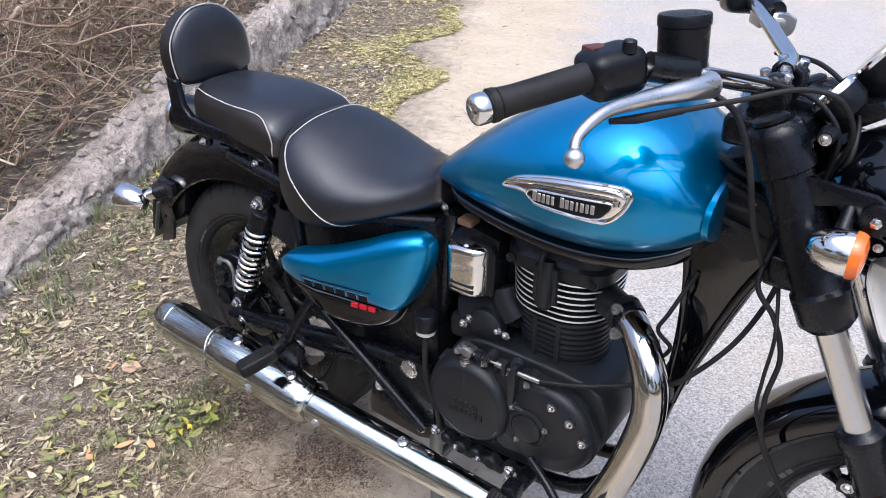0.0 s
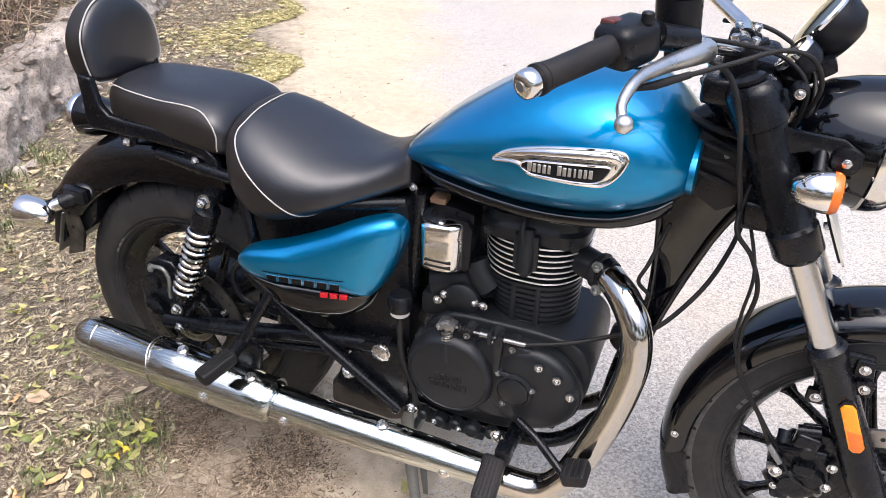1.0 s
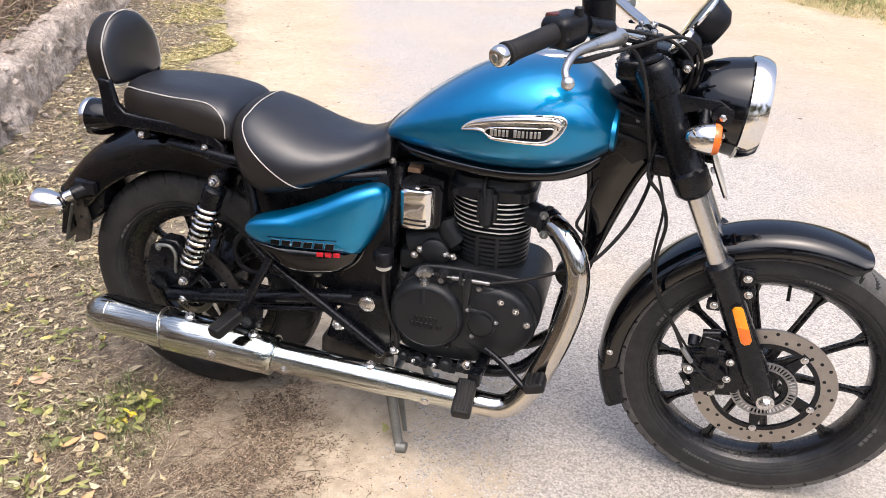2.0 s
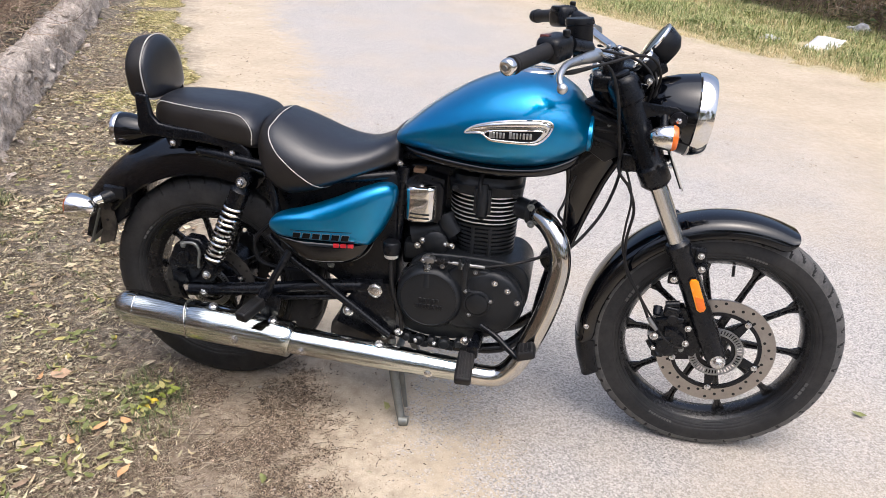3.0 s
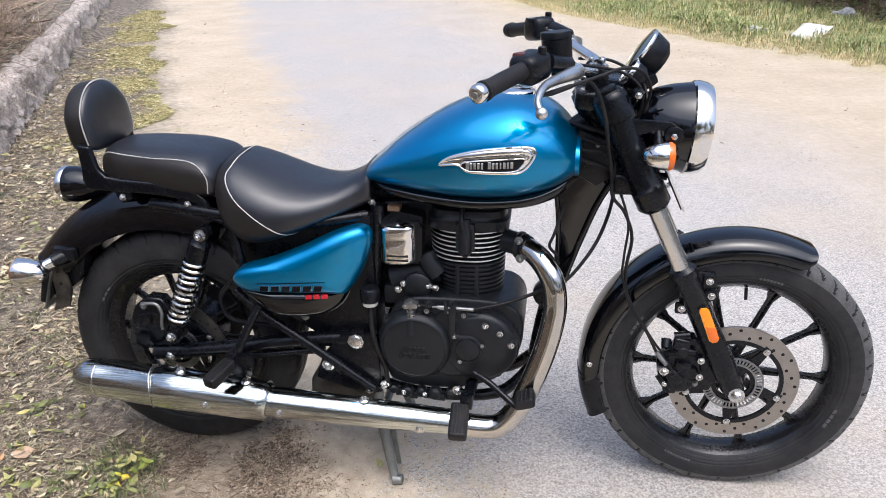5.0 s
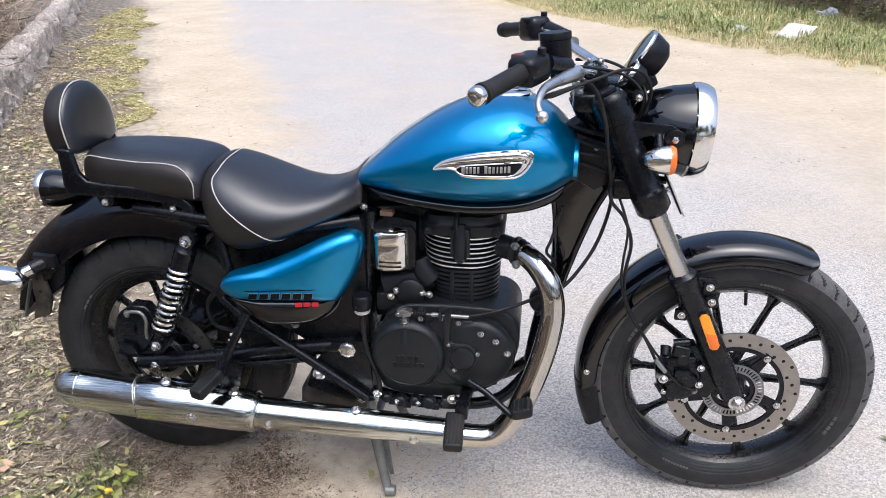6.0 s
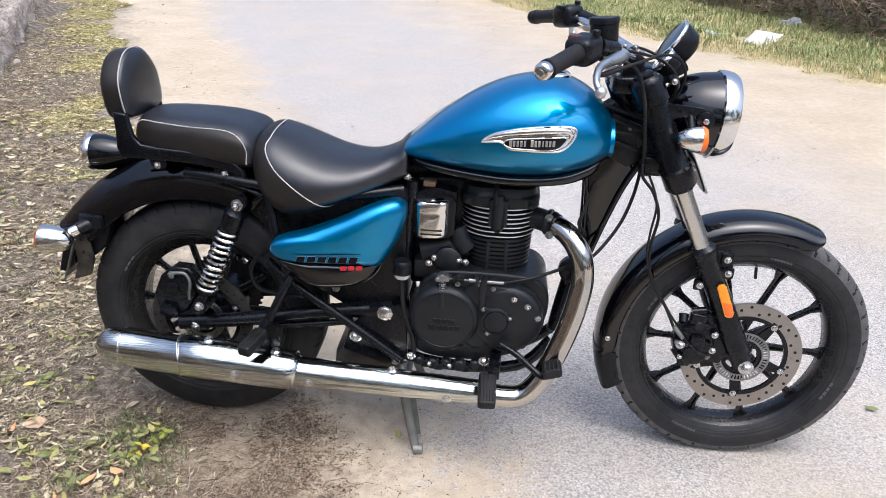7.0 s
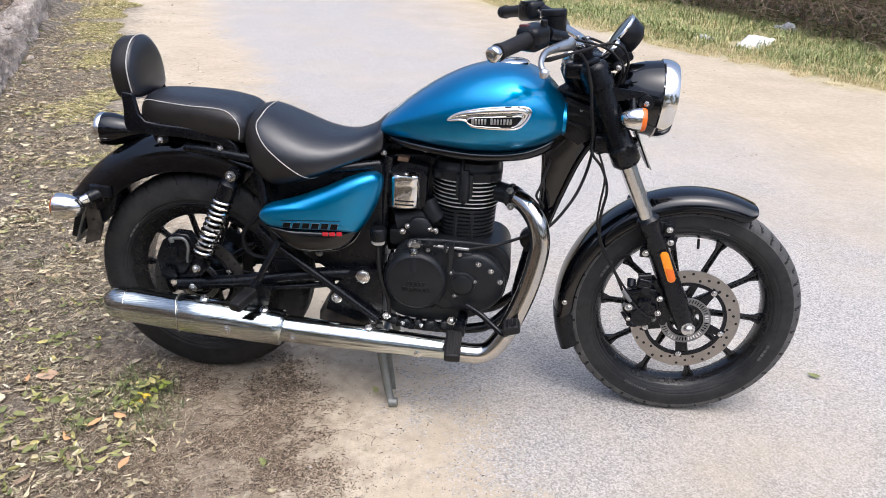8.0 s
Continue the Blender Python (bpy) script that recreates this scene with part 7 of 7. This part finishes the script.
for i in range(9000):  # specks and streaks of dirt blown over the sand on both sides of the road
    far = rng.random() < 0.45
    u, s = (rng.uniform(2.9, 5.3), rng.uniform(1.0, 9.0)) if far else (rng.gauss(0.10, 0.42), rng.uniform(0.5, 4.5))
    if rng.random() > 0.02 + 0.9 * max(0.0, noise.noise(V(u * 2.6, s * 0.9, 12)) + 0.35 * noise.noise(V(u * 9, s * 9, 3)) - 0.08):
        continue
    p = place(u, s)
    p.z = height(p.x, p.y) + 0.002
    a, L = rng.uniform(0, 6.28), (0.006 if far else 0.004) + 0.020 * rng.random() ** 4
    d = V(math.cos(a), math.sin(a), 0)
    stick(vs, fs, [p - d * L * 0.5, p + d * L * 0.5], rng.uniform(0.0012, 0.0035))
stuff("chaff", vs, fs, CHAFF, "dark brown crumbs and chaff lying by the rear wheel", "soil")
vs, fs = [], []
for i in range(2600):
    s, u = rng.uniform(-1.6, 3.0), rng.uniform(-1.1, 1.6) if rng.random() < 0.6 else rng.uniform(-0.2, 0.6)
    p = place(u, s)
    r = rng.uniform(0.0012, 0.0042) * (1.8 if rng.random() < 0.03 and u < 0.4 else 1)
    p.z = height(p.x, p.y) + r * 0.3
    k = len(vs)
    vs += [tuple(p + V(x * r * rng.uniform(0.7, 1.2), y * r * rng.uniform(0.7, 1.2), z * r * 0.8)) for x, y, z in ((1, 0, 0), (0, 1, 0), (-1, 0, 0), (0, -1, 0), (0, 0, 1), (0, 0, -1))]
    fs += [(k, k + 1, k + 4), (k + 1, k + 2, k + 4), (k + 2, k + 3, k + 4), (k + 3, k, k + 4)]
stuff("pebbles", vs, fs, PEBBLE, "small pale stones and grit on the dirt", "gravel")


def blades(vs, fs, p, n, h, spread, lean=0.5):
    for i in range(n):
        a = rng.uniform(0, 6.28)
        q = p + V(math.cos(a), math.sin(a), 0) * spread * rng.random()
        b = rng.uniform(0, 6.28)
        L = h * rng.uniform(0.5, 1.2)
        d = V(math.cos(b), math.sin(b), 0)
        w = V(-d.y, d.x, 0) * L * 0.035
        k = len(vs)
        bend = lean * rng.uniform(0.2, 1.0)
        vs += [tuple(q - w), tuple(q + w), tuple(q + d * L * bend * 0.3 + w * 0.8 + V(0, 0, L * 0.6)), tuple(q + d * L * bend * 0.3 - w * 0.8 + V(0, 0, L * 0.6)), tuple(q + d * L * bend + V(0, 0, L * (1 - 0.3 * bend)))]
        fs += [(k, k + 1, k + 2, k + 3), (k + 3, k + 2, k + 4)]


# tongues of flattened, wilted grass along the edge of the litter
vs, fs = [], []
for i in range(15000):
    s = rng.uniform(2.0, 9.5)
    edge = -0.12 - 0.26 * min(1, (s - 0.6) / 6.0) + 0.30 * noise.noise(V(s * 1.7, 0, 5))
    u = edge - abs(rng.gauss(0.10, 0.20))
    if u < -1.08 or rng.random() > 0.22 + 0.16 * max(0, s - 4.5) + 1.5 * noise.noise(V(u * 2.4, s * 2.4, 21)):
        continue
    q = place(u, s)
    q.z = height(q.x, q.y) + 0.002
    for j in range(4):
        a, L = rng.uniform(0, 6.28), rng.uniform(0.010, 0.030)
        leaf(vs, fs, q + V(rng.gauss(0, 0.015), rng.gauss(0, 0.015), rng.uniform(0.002, 0.012)), L, a, rng.gauss(0, 0.5), rng.uniform(0, 0.012), rng.uniform(0.06, 0.22))
stuff("wilted_grass", vs, fs, WILTED, "flattened yellow-green wilted grass between litter and sand", "grass")

# sprigs of green by the rear wheel and along the wall
vs, fs = [], []
for i in range(60):
    u, s = (rng.gauss(-0.28, 0.10), rng.gauss(-0.16, 0.09)) if i < 30 else (rng.uniform(-1.12, -0.45), rng.uniform(-1.3, 3.0))
    p = place(u, s)
    p.z = height(p.x, p.y)
    blades(vs, fs, p, rng.randint(14, 34), 0.034, 0.045, 1.3)
for i in range(90):  # weeds along the foot of the wall's broken end
    p = place(rng.uniform(-1.16, -0.86), rng.uniform(-0.4, 1.7))
    p.z = height(p.x, p.y)
    blades(vs, fs, p, rng.randint(10, 26), rng.uniform(0.03, 0.07), 0.05, 1.2)
stuff("weed_tufts", vs, fs, WEED, "small green weeds among the fallen leaves", "weeds")
vs, fs = [], []
for i in range(240):
    if i < 34:
        p = V(-0.150 + rng.gauss(0, 0.045), -0.235 + rng.gauss(0, 0.06), 0)
    else:
        p = place(rng.uniform(-1.12, -0.30), rng.uniform(-1.5, 3.5))
    p.z = height(p.x, p.y) + rng.uniform(0.006, 0.03)
    leaf(vs, fs, p, rng.uniform(0.010, 0.022), rng.uniform(0, 6.28), rng.gauss(0, 0.6), rng.uniform(0, 0.012), rng.uniform(0.25, 0.45))
for i in range(15):  # small drifts of fresher leaves
    u, s = rng.uniform(-0.90, -0.25), rng.uniform(-1.0, 0.5)
    for k in range(rng.randint(5, 12)):
        p = place(u + rng.gauss(0, 0.035), s + rng.gauss(0, 0.045))
        p.z = height(p.x, p.y) + rng.uniform(0.004, 0.016)
        leaf(vs, fs, p, rng.uniform(0.010, 0.022), rng.uniform(0, 6.28), rng.gauss(0, 0.5), rng.uniform(0, 0.012), rng.uniform(0.25, 0.45))
for x, y in ((1.925, 0.212), (0.532, -0.095), (0.30, -0.46), (0.42, -0.62), (0.12, -0.70)):
    leaf(vs, fs, V(x, y, 0.006), 0.022, rng.uniform(0, 6.28), 0.2, 0.006, 0.4)
stuff("fresh_leaves", vs, fs, GREENLEAF, "yellow and green leaves dropped on the ground", "leaves")
FALLEN = ((-0.79, 0.07), (-0.75, 0.10), (-0.62, -0.01), (-0.53, -0.01), (-0.48, -0.13), (-0.33, -0.48), (-0.33, -0.43), (-0.25, -0.39), (-0.45, -0.41), (-0.28, -0.50), (-0.20, -0.56), (-0.28, -0.63), (-0.43, -0.29), (-0.38, -0.29), (-0.39, 0.0), (-0.12, -0.29))
yv, yf = [], []
for x, y in FALLEN:  # larger yellow-green leaves, curled, two or three together
    for k in range(rng.randint(3, 7)):
        leaf(yv, yf, V(x + rng.gauss(0, 0.022), y + rng.gauss(0, 0.022), rng.uniform(0.012, 0.024)), rng.uniform(0.011, 0.022), rng.uniform(0, 6.28), rng.gauss(0, 0.6), rng.uniform(0.002, 0.016), rng.uniform(0.25, 0.5))
stuff("curled_leaves", yv, yf, GREENLEAF, "curled yellow-green leaves lying in the litter", "leaves")
yv, yf = [], []
for x, y in ((-0.20, -0.38), (-0.24, -0.45), (-0.15, -0.34), (-0.50, -0.22), (-0.05, -0.52)):
    leaf(yv, yf, V(x, y, 0.012), rng.uniform(0.018, 0.026), rng.uniform(0, 6.28), rng.gauss(0, 0.3), 0.010, 0.45)
stuff("orange_leaves", yv, yf, mat("orange dry leaf", (0.62, 0.36, 0.17), 0.7, vary=0.3), "orange-brown dry leaves on the dark soil", "leaves")
yv, yf = [], []
for i in range(14):
    f = i / 13
    q = V(-0.150 + 0.085 * f, -0.285 + 0.10 * f, 0.010 + 0.030 * f)
    leaf(yv, yf, q + V(rng.gauss(0, 0.010), rng.gauss(0, 0.010), 0), rng.uniform(0.012, 0.022), rng.uniform(0, 6.28), rng.gauss(0, 0.6), rng.uniform(0, 0.012), 0.36)
stuff("yellow_leaf", yv, yf, YELLOWLEAF, "bright yellow-green leaves hanging on a small sprig", "leaf")
big = []
bf = []
leaf(big, bf, V(-0.453, -0.188, 0.008), 0.032, 0.4, 0.15, 0.006, 0.75)
stuff("broad_leaf", big, bf, mat("pale dry leaf", (0.52, 0.36, 0.24), 0.8), "broad pale brown dry leaf on the soil", "leaf")


# dry hedge behind the wall
def bramble(vs, fs, p, n, reach, r, rise=0.0):
    d = V(rng.gauss(0, 0.6), rng.gauss(0, 0.6), rng.uniform(0.2, 1.0) + rise).normalized()
    pts = [p.copy()]
    for i in range(n):
        d = (d + V(rng.gauss(0, 0.28), rng.gauss(0, 0.28), rng.gauss(-0.06, 0.28))).normalized()
        p = p + d * reach / n
        pts.append(p.copy())
    stick(vs, fs, pts, r)
    return pts


def hedge(name, count, u0, u1, s0, s1, top, leaves, label, thick=1.0, rise=0.0):
    t = tagged(new(name), label, "hedge")
    vs, fs, lv, lf = [], [], [], []
    for i in range(count):
        u, s = u0 + (u1 - u0) * rng.random() ** 1.4, rng.uniform(s0, s1)
        pts = bramble(vs, fs, place(u, s, top * rng.random() ** 1.2 * 0.8), 6, rng.uniform(0.25, 0.8), thick * (rng.uniform(0.0015, 0.0040) + 0.0045 * (rng.random() < 0.12)), rise)
        if i % 90 == 0 and abs(u) > 1.8:  # long stout branches reaching out
            bramble(vs, fs, place(u, s, top * rng.uniform(0.15, 0.6)), 7, rng.uniform(0.7, 1.5), thick * rng.uniform(0.005, 0.008), -0.4)
        for k in range(rng.randint(1, 4)):
            bramble(vs, fs, rng.choice(pts), 3, rng.uniform(0.08, 0.28), thick * rng.uniform(0.0009, 0.0022))
        for k in range(leaves):
            q = rng.choice(pts) + V(rng.gauss(0, 0.03), rng.gauss(0, 0.03), rng.gauss(0, 0.03))
            leaf(lv, lf, q, thick * rng.uniform(0.010, 0.024), rng.uniform(0, 6.28), rng.uniform(-1.2, 1.2), rng.uniform(-0.004, 0.006))
    for nm, v_, f_, m_ in (("bramble", vs, fs, TWIG), ("leaf", lv, lf, BUSH)):
        if v_:
            me = bpy.data.meshes.new(nm)
            me.from_pydata(v_, [], f_)
            me.materials.append(m_)
            me.shade_smooth()
            o = tagged(new(nm, me), kind="stuff")
            o.parent = t
    return t


hedge("dry_hedge", 8200, -1.50, -3.2, -2.4, 7.0, 1.5, 1, "tangled hedge of dry brown brambles behind the stone wall", thick=1.2)
# unseen stretch behind the camera, added so chrome and gloss black reflect something dark
hedge("hedge", 1300, -1.42, -3.0, -9.0, -2.4, 2.0, 8, "leafy dry hedge behind the stone wall, out of view, added to darken reflections", thick=1.8)


def far_tree(c, tall, wide, leaves):
    """A roadside tree: tapered trunk, limbs, and a crown of many loose leaf clumps."""
    t = tagged(new("tree"), "leafy roadside tree with a loose crown beside the road", "tree", group="roadside trees")
    g = Geo().tube([c, c + V(0.1, 0.05, tall * 0.3), c + V(-0.05, 0.1, tall * 0.75)], [0.16, 0.12, 0.04], 10, n=4)
    tips = []
    for i in range(9):
        a, e = 2.4 * i, rng.uniform(0.3, 0.9)
        p0 = c + V(0, 0, tall * rng.uniform(0.25, 0.6))
        p1 = p0 + V(math.cos(a) * math.cos(e), math.sin(a) * math.cos(e), math.sin(e)) * wide * rng.uniform(0.5, 1.0)
        g.tube([p0, (p0 + p1) / 2 + V(0, 0, 0.15), p1], [0.06, 0.04, 0.012], 6, n=3)
        tips += [p1, (p0 + p1) / 2 + V(0, 0, 0.2)]
    part("trunk", g, TWIG, t)
    lv, lf = [], []
    for i in range(leaves):
        q = rng.choice(tips) + V(rng.gauss(0, 0.45), rng.gauss(0, 0.45), rng.gauss(0, 0.40)) * wide * 0.42
        leaf(lv, lf, q, rng.uniform(0.08, 0.18), rng.uniform(0, 6.28), rng.uniform(-1.3, 1.3), rng.uniform(-0.02, 0.03))
    me = bpy.data.meshes.new("crown")
    me.from_pydata(lv, [], lf)
    me.materials.append(BUSH)
    o = tagged(new("crown", me), kind="stuff")
    o.parent = t


for x, y, h, w in ((-5.5, -7.8, 5.6, 2.2), (-1.5, -9.0, 6.8, 2.6), (2.8, -8.4, 5.6, 2.3), (6.8, -8.8, 6.4, 2.5), (10.5, -6.0, 5.5, 2.3), (12.5, -1.5, 5.0, 2.2)):
    far_tree(V(x, y, 0.0), h, w, 2400)
hedge("dry_shrub", 6500, 7.2, 9.4, 1.5, 11.0, 1.8, 6, "dense brown twiggy shrub on the far verge", thick=1.7, rise=1.1)

# grass verge across the road: green tufts in patches, straw-dry at the edge
gv, gf, dv, df = [], [], [], []
for i in range(36000):
    s = rng.uniform(0.5, 14)
    rim = 5.08 + 0.25 * (4.5 - s) if s > 1.5 else 5.83
    rim = max(4.4, rim)
    u = rim + (8.3 - rim) * rng.random() ** 1.4
    p = place(u, s)
    patch = noise.noise(V(u * 1.2, s * 1.2, 3)) + 0.5 * noise.noise(V(u * 4, s * 4, 6))
    if patch < -0.30 - 0.3 * (u - rim):
        continue
    p.z = height(p.x, p.y)
    f = min(1, (u - rim) / 0.7)
    dry = rng.random() < 0.95 - 0.80 * f - 0.35 * patch + 0.25 * max(0, u - 6.6)
    tall = (0.030 + 0.055 * f + 0.05 * f * max(0, patch)) * rng.uniform(0.6, 1.3)
    blades(dv if dry else gv, df if dry else gf, p, 6, tall, 0.05, 1.5)
stuff("verge_grass", gv, gf, GRASS, "patchy green grass on the far verge", "grass")
stuff("dry_grass", dv, df, DRYGRASS, "straw-coloured dry grass along the edge of the verge", "grass")


def sheet(name, c, w, d, pitch, turn, sag, material, label):
    """A thin sheet lying on the grass, a little bent, its far edge raised."""
    nx = 9
    m = Matrix.Translation(c) @ Matrix.Rotation(turn, 4, 'Z') @ Matrix.Rotation(pitch, 4, 'X')
    g = Geo()
    top = [m @ V(w * (i / (nx - 1) - 0.5), d * (j / (nx - 1) - 0.5), sag * (math.sin(i * 0.7) * 0.5 + math.cos(j * 0.6 + i * 0.2) * 0.5)) for j in range(nx) for i in range(nx)]
    g.add(top, [(j * nx + i, j * nx + i + 1, (j + 1) * nx + i + 1, (j + 1) * nx + i) for j in range(nx - 1) for i in range(nx - 1)])
    ob = new(name, mesh(name, g, material, sharp=0))
    md = ob.modifiers.new("thickness", 'SOLIDIFY')
    md.thickness = 0.002
    return tagged(ob, label, "litter")


def crumple(name, c, r, squash, seed, material, label):
    """A crumpled lump: a ball folded in along many creases."""
    b = bmesh.new()
    bmesh.ops.create_icosphere(b, subdivisions=3, radius=1)
    for v in b.verts:
        k = 0.75 + 0.45 * noise.noise(v.co * 1.6 + V(seed, 0, 0)) + 0.35 * abs(noise.noise(v.co * 4 + V(0, seed, 0)))
        v.co = V(v.co.x * squash[0], v.co.y * squash[1], v.co.z * squash[2]) * r * k
    ob = new(name, mesh(name, Geo().take(b, Matrix.Translation(c)), material, sharp=25))
    return tagged(ob, label, "litter")


sheet("paper_sheet", (3.44, 6.66, 0.075), 0.30, 0.34, radians(17), radians(-38), 0.012, PAPER, "flat white sheet of paper lying on the verge")
crumple("plastic_bag", (4.16, 7.93, 0.06), 0.15, (1.0, 0.8, 0.62), 3.1, BAG, "crumpled greyish white plastic bag in the grass")
crumple("paper_scrap", (2.98, 6.98, 0.05), 0.09, (1.2, 0.8, 0.4), 8.4, BAG, "small crumpled paper scrap at the edge of the grass")
